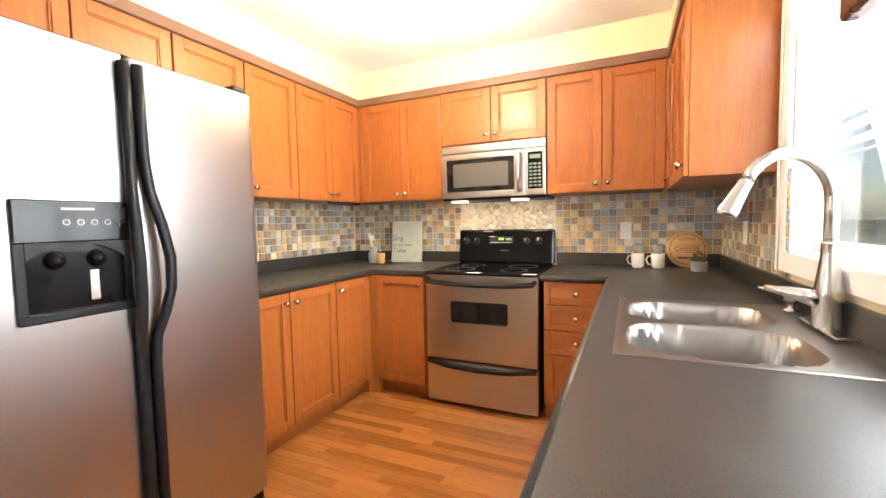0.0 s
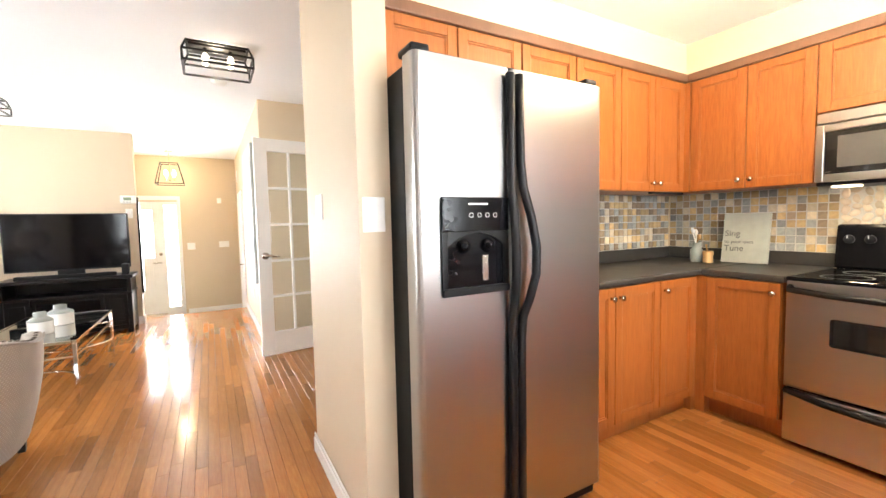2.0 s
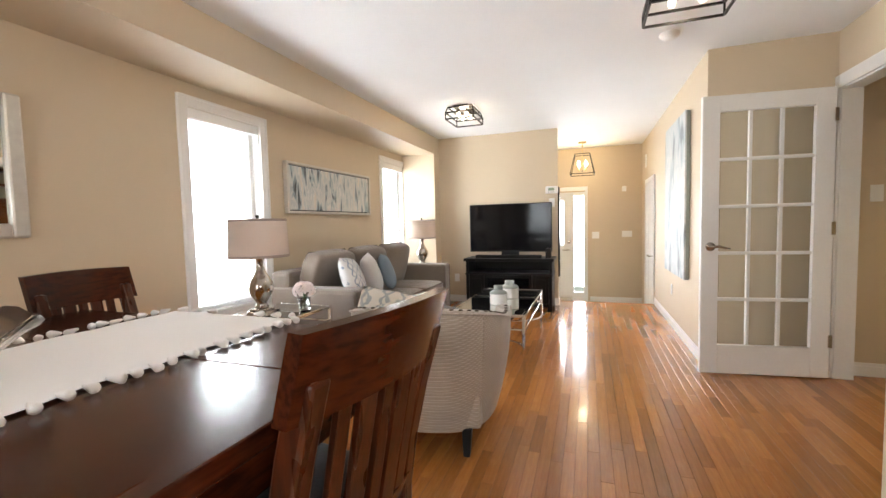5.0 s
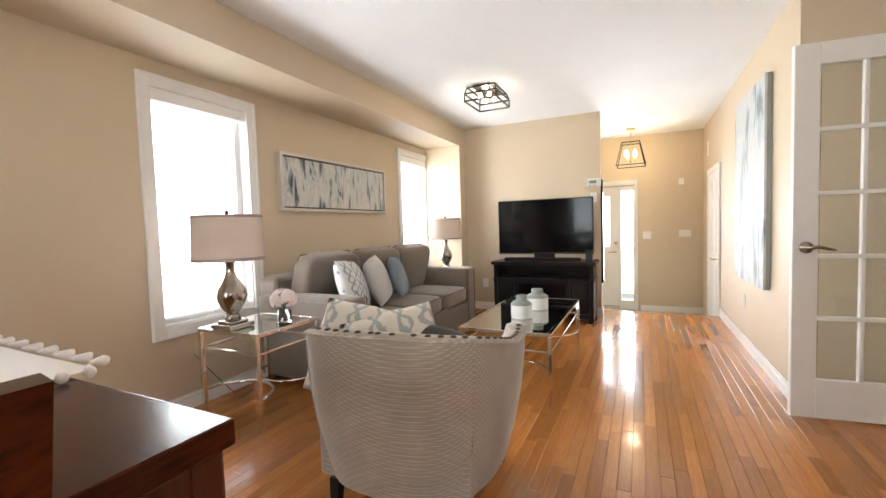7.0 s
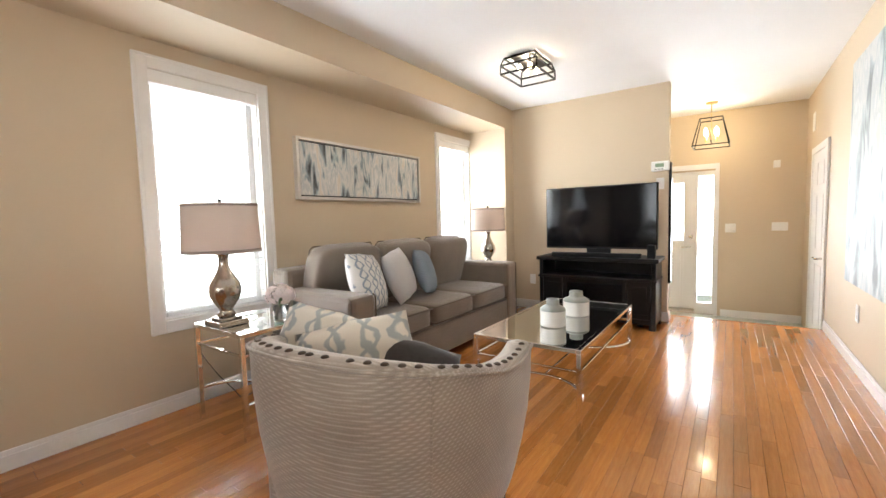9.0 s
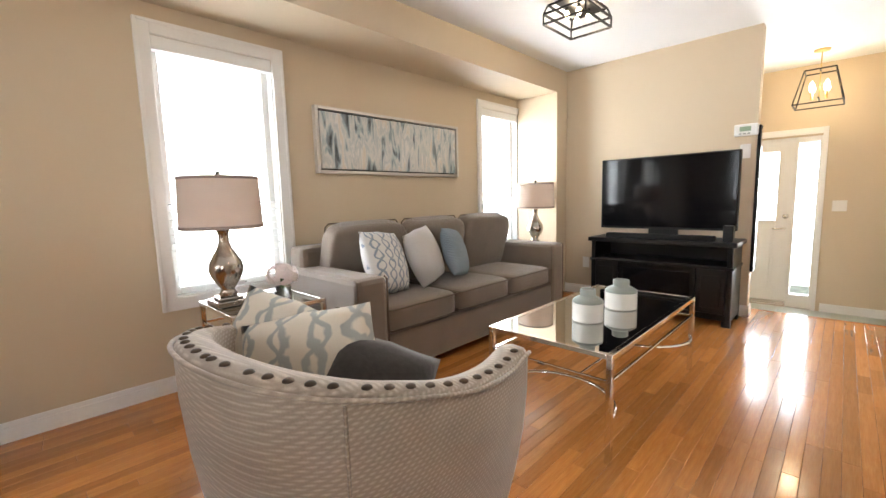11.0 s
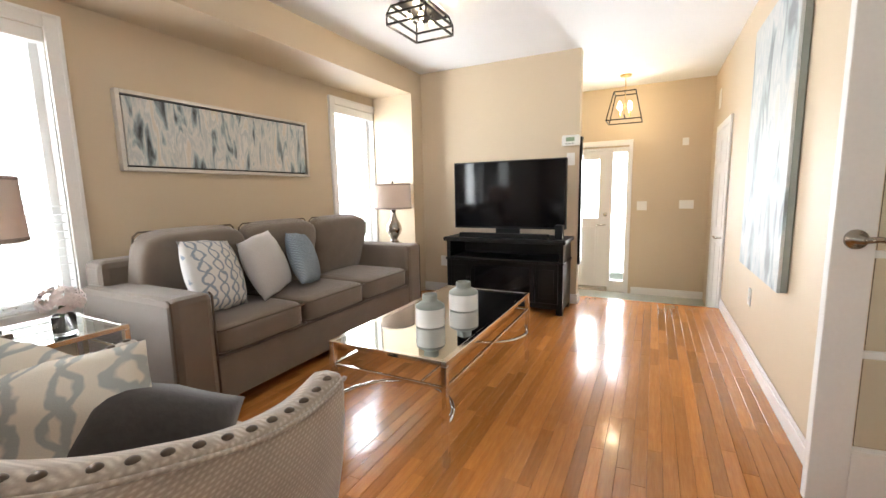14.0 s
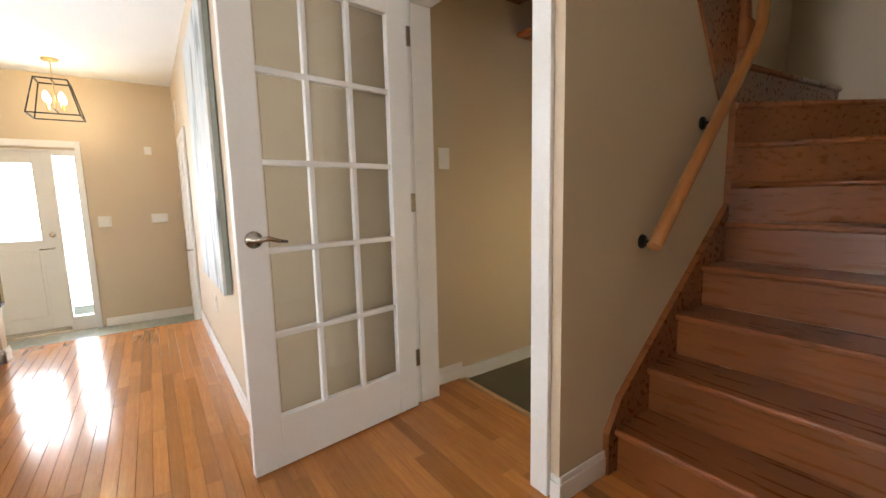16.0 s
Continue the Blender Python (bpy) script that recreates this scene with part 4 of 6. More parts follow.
def base_cabinet(way, plane, back, edges, knobs, label, high=0.872):
    th = thing("base_cabinet", pose(0, 0, 0), label, "kitchen cabinet", DOORS_LOW)
    lo, hi = edges[0], edges[-1]
    for name, z0, z1, inset in (("body", 0.105, high, 0.0), ("toe_kick", 0.0, 0.105, 0.045)):
        if way == "+x":
            bm = boxed(back, plane - inset, lo, hi, z0, z1, 0.002)
        elif way == "-x":
            bm = boxed(plane + inset, back, lo, hi, z0, z1, 0.002)
        else:
            bm = boxed(lo, hi, plane + inset, back, z0, z1, 0.002)
        part(name, bm, CAB, th)
    m = facing(way, plane)
    for (a, b), k in zip(zip(edges, edges[1:]), knobs):
        u0, u1 = (a, b) if way != "-x" else (-b, -a)
        kx = None if k is None else ((u1 - 0.035 if k > 0 else u0 + 0.035), 0.872 - 0.06)
        panel_door(th, "door", u0 + G, u1 - G, 0.108, 0.869, m, kx)
    return th


BX = -1.615
base_cabinet("+x", BX, -2.219, (1.40, 1.78, 2.175), (1, -1), "honey-stained maple base cabinet with two framed doors")
base_cabinet("+x", BX, -2.219, (2.178, 2.535), (-1,), "honey-stained maple base cabinet with one framed door")
base_cabinet("-y", 2.59, YK - 0.001, (-1.555, -1.165), (1,), "honey-stained maple corner base cabinet with one door")
solid("cabinet_filler", boxed(-2.2, BX - 0.002, 2.538, YK - 0.002, 0.0, 0.872), CAB, "maple corner filler of the base cabinets", "filler strip")
solid("cabinet_filler", boxed(BX, -1.557, 2.58, 2.70, 0.0, 0.872), CAB, "maple corner filler of the base cabinets", "filler strip")
dr = thing("drawer_cabinet", pose(0, 0, 0), "honey-stained maple cabinet with four drawers", "kitchen cabinet", DOORS_LOW)
part("body", boxed(-0.352, 0.055, 2.59, YK - 0.001, 0.105, 0.872, 0.002), CAB, dr)
part("toe_kick", boxed(-0.352, 0.055, 2.64, YK - 0.001, 0, 0.105), CAB, dr)
for z0, z1 in ((0.735, 0.869), (0.580, 0.728), (0.432, 0.573), (0.125, 0.425)):
    panel_door(dr, "drawer", -0.347, 0.030, z0, z1, facing("-y", 2.59), (-0.158, (z0 + z1) / 2))
base_cabinet("-x", 0.055, XS - 0.001, (2.0, 2.30, 2.588), (1, -1), "honey-stained maple base cabinet beside the sink")
base_cabinet("-x", 0.055, XS - 0.001, (1.093, 1.55, 1.997), (1, -1), "honey-stained maple sink cabinet with two doors", 0.70)
base_cabinet("-x", 0.055, XS - 0.001, (0.40, 0.75, 1.09), (1, -1), "honey-stained maple base cabinet at the counter end")

# worktops with the sink opening
ct = bmesh.new()
box(ct, -2.219, -1.585, 1.40, YK, 0.873, 0.912, 0.012)
solid("worktop", ct, COUNTER, "charcoal laminate worktop with a rounded front edge", "worktop")
ct = bmesh.new()
box(ct, -1.583, -1.150, 2.562, YK, 0.873, 0.912, 0.012)
solid("worktop", ct, COUNTER, "charcoal laminate worktop beside the range", "worktop")
ct = bmesh.new()
SX0, SX1, SY0, SY1 = 0.115, 0.585, 1.15, 1.90
xs_, ys_ = (-0.365, 0.023, SX0, SX1, XS), (0.38, SY0, SY1, 2.562, YK)
kept = {(i, j) for i in range(4) for j in range(4) if (i > 0 or j == 3) and (i, j) != (2, 1)}
knots = {}


def knot(i, j, z):
    if (i, j, z) not in knots:
        knots[i, j, z] = ct.verts.new((xs_[i], ys_[j], z))
    return knots[i, j, z]


for i, j in sorted(kept):
    ring = ((i, j), (i + 1, j), (i + 1, j + 1), (i, j + 1))
    ct.faces.new([knot(*q, 0.912) for q in ring])
    ct.faces.new([knot(*q, 0.873) for q in reversed(ring)])
    for q, w, beside in zip(ring, ring[1:] + ring[:1], ((i, j - 1), (i + 1, j), (i, j + 1), (i - 1, j))):
        if beside not in kept:
            ct.faces.new((knot(*q, 0.873), knot(*w, 0.873), knot(*w, 0.912), knot(*q, 0.912)))
sheet = solid("worktop", ct, COUNTER, "charcoal laminate worktop with a cut-out for the sink", "worktop")
part("front_edge", tube([(0.0235, 0.38, 0.8925), (0.0235, 2.585, 0.8925)], 0.0193, 14), COUNTER, sheet, "rounded laminate edge")
part("front_edge", tube([(-0.365, 2.5625, 0.8925), (0.005, 2.5625, 0.8925)], 0.0193, 14), COUNTER, sheet, "rounded laminate edge")
lips = thing("worktop_upstand", pose(0, 0, 0), "charcoal laminate upstand along the walls", "upstand")
part("strip", boxed(-2.219, -2.195, 1.40, YK - 0.026, 0.912, 1.0, 0.004), COUNTER, lips)
part("strip", boxed(-2.219, -1.145, YK - 0.025, YK - 0.001, 0.912, 1.0, 0.004), COUNTER, lips)
part("strip", boxed(-0.372, XS - 0.001, YK - 0.025, YK - 0.001, 0.912, 1.0, 0.004), COUNTER, lips)
part("strip", boxed(XS - 0.025, XS - 0.001, 0.38, YK - 0.026, 0.912, 1.0, 0.004), COUNTER, lips)

# refrigerator
fr = thing("refrigerator", pose(-1.345, 0.925, 0), "stainless side-by-side refrigerator with black sides and ice dispenser", "refrigerator")
part("cabinet", boxed(-0.72, -0.085, -0.438, 0.438, 0.03, 1.765, 0.006), BLACKSIDE, fr, "textured black cabinet")


def fridge_door(y0, y1):
    bm = boxed(-0.078, 0, y0, y1, 0.075, 1.79, 0.0)
    edges = [e for e in bm.edges if abs(e.verts[0].co.z - e.verts[1].co.z) > 1 and e.verts[0].co.x > -0.01]
    bmesh.ops.bevel(bm, geom=edges, offset=0.03, segments=5, profile=0.6, affect="EDGES")
    return bm


part("freezer_door", fridge_door(-0.440, -0.049), STEEL, fr, "brushed stainless freezer door")
part("fridge_door", fridge_door(-0.043, 0.440), STEEL, fr, "brushed stainless door")
part("door_cap", boxed(-0.082, -0.010, -0.438, 0.438, 1.7905, 1.797, 0.002), BLACKPLASTIC, fr)
part("grille", boxed(-0.10, -0.03, -0.43, 0.43, 0.012, 0.07, 0.006), BLACKPLASTIC, fr, "black toe grille")
for y in (-0.40, 0.40):
    part("hinge_cover", boxed(-0.13, -0.02, y - 0.035, y + 0.035, 1.798, 1.825, 0.010), BLACKPLASTIC, fr, "black hinge cover")
    part("roller_foot", lathe([(0, 0), (0.022, 0), (0.022, 0.03), (0, 0.03)], 14, at=(-0.07, y, 0)), BLACKPLASTIC, fr)
grip = [(1.765, 0.016, 0.0), (1.60, 0.018, 0.0), (1.45, 0.020, 0.002), (1.36, 0.022, 0.012), (1.25, 0.040, 0.034), (1.14, 0.052, 0.048), (1.04, 0.050, 0.046), (0.95, 0.036, 0.028), (0.88, 0.020, 0.008), (0.80, 0.020, 0.0), (0.50, 0.018, 0.0), (0.12, 0.016, 0.0)]
part("handle", tube([(x, -0.063 - 0.15 * b, z) for z, x, b in grip], [0.017] * 12, 12), BLACKPLASTIC, fr, "bowed black handle")
part("handle", tube([(x, -0.022 + b, z) for z, x, b in grip], [0.017] * 12, 12), BLACKPLASTIC, fr, "bowed black handle")
dp = part("dispenser", boxed(0.0005, 0.012, -0.352, -0.072, 1.205, 1.325, 0.004), BLACKGLOSS, fr, "black ice and water dispenser")
al = bmesh.new()
box(al, 0.0005, 0.011, -0.352, -0.330, 1.0, 1.205, 0.002)
box(al, 0.0005, 0.011, -0.094, -0.072, 1.0, 1.205, 0.002)
box(al, 0.0005, 0.018, -0.352, -0.072, 0.985, 1.012, 0.004)
part("surround", al, BLACKPLASTIC, dp)
part("alcove", boxed(0.0004, 0.0022, -0.330, -0.094, 1.012, 1.205), BLACKGLOSS, dp, "glossy black alcove")
arch = [(-0.330 + 0.236 * k / 12, 1.205 - 0.045 * (abs(k / 6 - 1)) ** 2.2 - 0.004) for k in range(13)] + [(-0.094, 1.206), (-0.330, 1.206)]
part("arch", turned(extrude(arch, 0, 0.012), Matrix(((0, 1, 0, 0.001), (1, 0, 0, 0), (0, 0, 1, 0), (0, 0, 0, 1)))), BLACKPLASTIC, dp)
for k in range(4):
    part("button", turned(lathe([(0.0085, 0), (0.0085, 0.001), (0.007, 0.001), (0.007, 0)], 16), pose(0.0122, -0.235 + 0.034 * k, 1.262, 0, 90, 0)), PLATE, dp, "small white icon button")
part("name_bar", boxed(0.0118, 0.0128, -0.245, -0.165, 1.298, 1.303), PLATE, dp, "pale lettering bar")
for y in (-0.265, -0.165):
    part("spout", turned(lathe([(0, 0), (0.026, 0), (0.018, 0.02), (0.008, 0.03), (0, 0.03)], 16), pose(0.003, y, 1.155, 0, 90, 0)), BLACKGLOSS, dp)
part("paddle", boxed(0.003, 0.006, -0.185, -0.160, 1.03, 1.12, 0.002), NICKEL, dp, "bright metal paddle")

# range
rg = thing("range", pose(-0.759, 2.55, 0), "stainless electric range with black glass cooktop", "range")
part("body", boxed(-0.378, 0.378, 0.045, 0.66, 0.02, 0.893, 0.004), BLACKPLASTIC, rg, "black sides")
part("cooktop", boxed(-0.381, 0.381, 0.0, 0.62, 0.894, 0.915, 0.006), BLACKGLOSS, rg, "black glass cooktop")
for x, y, r in ((-0.19, 0.17, 0.10), (0.19, 0.17, 0.085), (-0.19, 0.43, 0.085), (0.19, 0.43, 0.10)):
    part("burner_ring", lathe([(r - 0.004, 0.9152), (r, 0.9156), (r + 0.004, 0.9152)], 32, at=(x, y, 0)), GREYGLAZE, rg, "grey printed burner ring")
part("front_strip", boxed(-0.378, 0.378, 0.006, 0.045, 0.842, 0.893, 0.004), STEELX, rg)
door = part("oven_door", boxed(-0.378, 0.378, 0, 0.044, 0.325, 0.838, 0.006), STEELX, rg, "brushed stainless oven door")
part("oven_window", boxed(-0.192, 0.192, -0.003, 0.002, 0.582, 0.722, 0.012), SMOKED, door, "dark oven window")
part("door_handle", tube([(-0.36, 0.0, 0.862), (-0.355, -0.035, 0.852), (-0.2, -0.045, 0.842), (0, -0.048, 0.838), (0.2, -0.045, 0.842), (0.355, -0.035, 0.852), (0.36, 0.0, 0.862)], 0.016, 12), BLACKPLASTIC, door, "black bar handle")
dw = part("drawer", boxed(-0.378, 0.378, 0.0, 0.044, 0.03, 0.308, 0.006), STEELX, rg, "brushed stainless drawer")
part("drawer_handle", tube([(-0.37, -0.004, 0.308), (-0.2, -0.022, 0.288), (0, -0.026, 0.280), (0.2, -0.022, 0.288), (0.37, -0.004, 0.308)], 0.017, 12), BLACKPLASTIC, dw, "bowed black drawer handle")
for x in (-0.33, 0.33):
    part("foot", lathe([(0, 0), (0.02, 0), (0.02, 0.03), (0, 0.03)], 12, at=(x, 0.10, 0)), BLACKPLASTIC, rg)
bg = boxed(-0.378, 0.378, 0.60, 0.672, 0.915, 1.177, 0.016)
for v in bg.verts:
    if v.co.z > 1.0 and v.co.y < 0.63:
        v.co.y += 0.03
back = part("backguard", bg, BLACKGLOSS, rg, "black control panel")
for x in (-0.315, -0.225, 0.17, 0.265):
    kn = lathe([(0.0, 0), (0.026, 0), (0.024, 0.012), (0.019, 0.014), (0.017, 0.032), (0, 0.034)], 20)
    part("knob", turned(kn, pose(x, 0.618, 1.09, 97)), BLACKPLASTIC, back)
    part("knob_mark", boxed(x - 0.002, x + 0.002, 0.5825, 0.5845, 1.096, 1.112), PLATE, back, "white pointer mark")
part("display", boxed(-0.125, 0.075, 0.6145, 0.618, 1.065, 1.125, 0.003), SMOKED, back)
part("clock", boxed(-0.045, -0.005, 0.6125, 0.6145, 1.098, 1.112), DISPLAY, back, "lit green clock digits")
for k in range(8):
    part("button", boxed(-0.115 + 0.022 * k, -0.101 + 0.022 * k, 0.6130, 0.6146, 1.074, 1.081), GREYGLAZE, back)
for k in range(2):
    part("button", boxed(0.012 + 0.026 * k, 0.03 + 0.026 * k, 0.6130, 0.6146, 1.095, 1.11), GREYGLAZE, back)
part("name_bar", boxed(-0.035, 0.035, 0.6045, 0.6060, 1.012, 1.018), NICKEL, back, "small nickel name bar")

# microwave over the range
mw = thing("microwave", pose(-0.765, 2.86, 1.395), "stainless over-the-range microwave with a dark window", "microwave")
part("body", boxed(-0.378, 0.378, 0.03, 0.378, 0, 0.395, 0.004), BLACKPLASTIC, mw)
part("vent_band", boxed(-0.378, 0.378, 0.006, 0.03, 0.335, 0.395, 0.008), STEELX, mw, "brushed stainless vent band")
mf = bmesh.new()
box(mf, -0.378, -0.340, 0, 0.03, 0.02, 0.332, 0.005)
box(mf, 0.165, 0.240, 0, 0.03, 0.02, 0.332, 0.005)
box(mf, -0.340, 0.165, 0, 0.03, 0.02, 0.062, 0.004)
box(mf, -0.340, 0.165, 0, 0.03, 0.292, 0.332, 0.004)
mdoor = part("door", mf, STEELX, mw, "brushed stainless door frame")
part("window", boxed(-0.338, 0.163, 0.006, 0.028, 0.062, 0.292), SMOKED, mdoor, "dark glass window")
part("window_screen", boxed(-0.285, 0.125, 0.003, 0.006, 0.095, 0.262, 0.002), material("microwave_screen", (0.09, 0.085, 0.075), 0.25, vary=0.05), mdoor, "grey window screen")
part("handle", tube([(0.205, 0.0, 0.05), (0.205, -0.03, 0.08), (0.205, -0.045, 0.175), (0.205, -0.03, 0.27), (0.205, 0.0, 0.305)], 0.013, 12), STEELX, mdoor, "bowed stainless handle")
cp = part("control_panel", boxed(0.242, 0.378, 0.0, 0.03, 0.02, 0.332, 0.005), STEELX, mw)
part("keypad", boxed(0.262, 0.360, -0.003, 0.001, 0.06, 0.305, 0.003), BLACKGLOSS, cp, "black keypad")
for i in range(3):
    for j in range(7):
        part("key", boxed(0.271 + 0.029 * i, 0.292 + 0.029 * i, -0.0045, -0.003, 0.075 + 0.024 * j, 0.088 + 0.024 * j), GREYGLAZE, cp)
part("display", boxed(0.275, 0.347, -0.0045, -0.003, 0.262, 0.288), LCD, cp, "dim display window")
for x in (-0.25, 0.20):
    part("task_light", boxed(x - 0.06, x + 0.05, 0.02, 0.09, -0.012, -0.001, 0.003), STRIP, mw, "lit cooktop lamp lens")
lamp("cooktop_light", "AREA", (-0.91, 3.01, 1.375), 3.0, (1.0, 0.8, 0.5), 0.10, 0.06, (-0.91, 3.09, 0.9))
lamp("cooktop_light", "AREA", (-0.47, 3.01, 1.375), 3.0, (1.0, 0.8, 0.5), 0.10, 0.06, (-0.47, 3.09, 0.9))
part("name_bar", boxed(-0.335, -0.31, -0.001, 0.004, 0.07, 0.076), NICKEL, mw, "small name bar")

# sink: one pressed sheet with two bowls
sink = thing("sink", pose(0, 0, 0.913), "satin steel double-bowl sink set into the worktop", "sink")


def bowl_depth(x, y, cx, cy, rx, ry, depth):
    d = (abs((x - cx) / rx) ** 3.4 + abs((y - cy) / ry) ** 3.4) ** (1 / 3.4)
    if d >= 1.0:
        return 0.004 * max(0.0, 1 - (d - 1.0) / 0.07)
    k = min(1.0, (1.0 - d) / 0.16)
    return 0.004 * (1 - k) - depth * (1 - (1 - k) ** 2.2)


bm = bmesh.new()
nx, ny = 64, 96
X0, X1, Y0s, Y1s = 0.090, 0.660, 1.118, 1.905
grid = []
for i in range(nx + 1):
    row = []
    for j in range(ny + 1):
        x, y = X0 + (X1 - X0) * i / nx, Y0s + (Y1s - Y0s) * j / ny
        z = min(bowl_depth(x, y, 0.330, 1.315, 0.205, 0.165, 0.17), bowl_depth(x, y, 0.330, 1.68, 0.205, 0.155, 0.15), key=lambda q: q if q < 0 else 1 - q)
        rim = min(x - X0, X1 - x, y - Y0s, Y1s - y)
        z += 0.004 * max(0.0, 1 - abs(rim - 0.009) / 0.012)
        row.append(bm.verts.new((x, y, z)))
    grid.append(row)
for i in range(nx):
    for j in range(ny):
        f = bm.faces.new((grid[i][j], grid[i + 1][j], grid[i + 1][j + 1], grid[i][j + 1]))
        f.smooth = True
part("basin", bm, SINKSTEEL, sink)
for y in (1.315, 1.68):
    part("drain", lathe([(0, 0.004), (0.03, 0.004), (0.042, 0.006), (0.045, 0.0)], 24, at=(0.33, y, -0.168 if y < 1.5 else -0.148)), CHROME, sink, "round chrome drain")

fa = thing("kitchen_faucet", pose(0.628, 1.525, 0.918), "brushed nickel gooseneck faucet with a pull-down spray", "faucet")
part("deck_plate", boxed(-0.027, 0.027, -0.125, 0.125, 0, 0.009, 0.004), NICKEL, fa)
part("body", lathe([(0.034, 0.009), (0.034, 0.075), (0.036, 0.085), (0.030, 0.13), (0.022, 0.19), (0.0195, 0.235), (0.0205, 0.24), (0.0205, 0.246), (0.0, 0.246)], 28), NICKEL, fa)
ang = math.atan2(-0.12, -0.235)
R = 0.128
ux, uy = math.cos(ang), math.sin(ang)
neck = [(0, 0, 0.24), (0, 0, 0.34)] + [(ux * R * (1 - math.cos(a)), uy * R * (1 - math.cos(a)), 0.36 + R * math.sin(a)) for a in [math.pi * k / 14 for k in range(13)]]
part("gooseneck", tube(neck, 0.0165, 16), NICKEL, fa)
e, d = Vector(neck[-1]), (Vector(neck[-1]) - Vector(neck[-2])).normalized()
part("spray_head", tube([e, e + d * 0.012, e + d * 0.02, e + d * 0.10, e + d * 0.115], [0.0175, 0.018, 0.018, 0.027, 0.024], 18), NICKEL, fa)
part("lever", tube([(-0.02, 0.0, 0.085), (-0.055, 0.012, 0.094), (-0.10, 0.028, 0.103), (-0.135, 0.042, 0.108)], [0.026, 0.020, 0.013, 0.011], 14), NICKEL, fa, "single lever handle")
sd = thing("soap_dispenser", pose(0.622, 1.79, 0.918), "brushed nickel soap pump beside the faucet", "soap dispenser")
part("base", lathe([(0.026, 0), (0.026, 0.006), (0.012, 0.010), (0.012, 0.03), (0.021, 0.032), (0.021, 0.075), (0, 0.078)], 20), NICKEL, sd)
part("spout", tube([(-0.01, 0, 0.066), (-0.05, -0.004, 0.07), (-0.095, -0.008, 0.076)], [0.008, 0.007, 0.005], 10), NICKEL, sd)

# counter things


def mug(x, y, turn):
    th = thing("mug", pose(x, y, 0.913, 0, 0, turn), "white ceramic mug with a folded grey cloth", "mug", "mugs on the worktop")
    part("cup", lathe([(0, 0.004), (0.030, 0.0), (0.038, 0.012), (0.041, 0.06), (0.041, 0.098), (0.0385, 0.098), (0.038, 0.02), (0, 0.012)], 24), CERAMIC, th)
    part("handle", tube([(0.038, 0, 0.080), (0.060, 0, 0.080), (0.070, 0, 0.055), (0.058, 0, 0.028), (0.038, 0, 0.024)], 0.0055, 8), CERAMIC, th)
    c = bmesh.new()
    for k in range(9):
        a = 2 * math.pi * k / 9
        lathe([(0.004, 0.07), (0.012, 0.11), (0.018 + 0.006 * (k % 2), 0.13 + 0.012 * (k % 3)), (0.010, 0.15 + 0.01 * (k % 2)), (0, 0.15)], 7, c, (0.02 * math.cos(a), 0.02 * math.sin(a), 0))
    part("cloth", c, CLOTHGREY, th, "crumpled pale grey cloth")


mug(0.175, 3.10, 200)
mug(0.293, 3.075, 190)
cb = thing("cheese_board", pose(0.468, 3.165, 0.913, -12), "round wooden cheese board with burnt lettering leaning on the tiles", "cutting board")
part("board", turned(lathe([(0, -0.009), (0.116, -0.009), (0.121, -0.004), (0.121, 0.004), (0.116, 0.009), (0, 0.009)], 48), pose(0, 0, 0.121, 90)), LIGHTWOOD, cb)
part("ring", turned(lathe([(0.098, 0.0092), (0.100, 0.0102), (0.102, 0.0092)], 48), pose(0, 0, 0.121, 90)), BURNT, cb, "burnt ring line")
words("lettering", "CHEESE", 0.044, pose(0, -0.0095, 0.108, 90), BURNT, cb, "burnt lettering")
words("lettering", "FROMAGE", 0.022, pose(0, -0.0095, 0.178, 90), BURNT, cb, "burnt lettering")
part("lettering_bar", boxed(-0.055, 0.055, -0.0108, -0.0095, 0.057, 0.070), BURNT, cb, "worn burnt lettering bar")
part("lettering_bar", boxed(-0.075, 0.075, -0.0106, -0.0095, 0.098, 0.1005), BURNT, cb, "burnt line")
part("lettering_bar", boxed(-0.075, 0.075, -0.0106, -0.0095, 0.148, 0.1505), BURNT, cb, "burnt line")
jr = thing("salt_jar", pose(0.508, 2.955, 0.913), "clear glass jar half full of white salt", "jar")
g = part("jar", lathe([(0.0, 0.0), (0.042, 0.0), (0.045, 0.008), (0.045, 0.07), (0.030, 0.088), (0.030, 0.10)], 28), GLASS, jr)
part("salt", lathe([(0, 0.004), (0.040, 0.004), (0.0415, 0.01), (0.0415, 0.05), (0, 0.052)], 24), SALT, jr)
part("lid", lathe([(0, 0.100), (0.034, 0.100), (0.034, 0.108), (0.018, 0.112), (0.012, 0.125), (0, 0.126)], 24), GLASS, jr)
ut = thing("utensil_crock", pose(-1.845, 2.985, 0.913), "pale grey glazed crock holding wooden spoons", "crock")
part("crock", lathe([(0, 0.003), (0.038, 0), (0.041, 0.01), (0.041, 0.085), (0.030, 0.10), (0.030, 0.135), (0.033, 0.14), (0.027, 0.14), (0.026, 0.11), (0, 0.10)], 24), GREYGLAZE, ut)
for dx, dy, h in ((-0.028, 0.0, 0.25), (-0.012, 0.012, 0.235), (0.016, -0.006, 0.20)):
    part("spoon", tube([(0, 0, 0.11), (dx * 0.6, dy, 0.17), (dx, dy, h - 0.045), (dx * 1.15, dy, h - 0.02), (dx * 1.25, dy, h)], [0.005, 0.005, 0.005, 0.014, 0.008], 10), CERAMIC if h > 0.21 else LIGHTWOOD, ut, "pale spoon")
wj = thing("toothpick_pot", pose(-1.745, 2.945, 0.913), "small turned beech pot with a spoon", "pot")
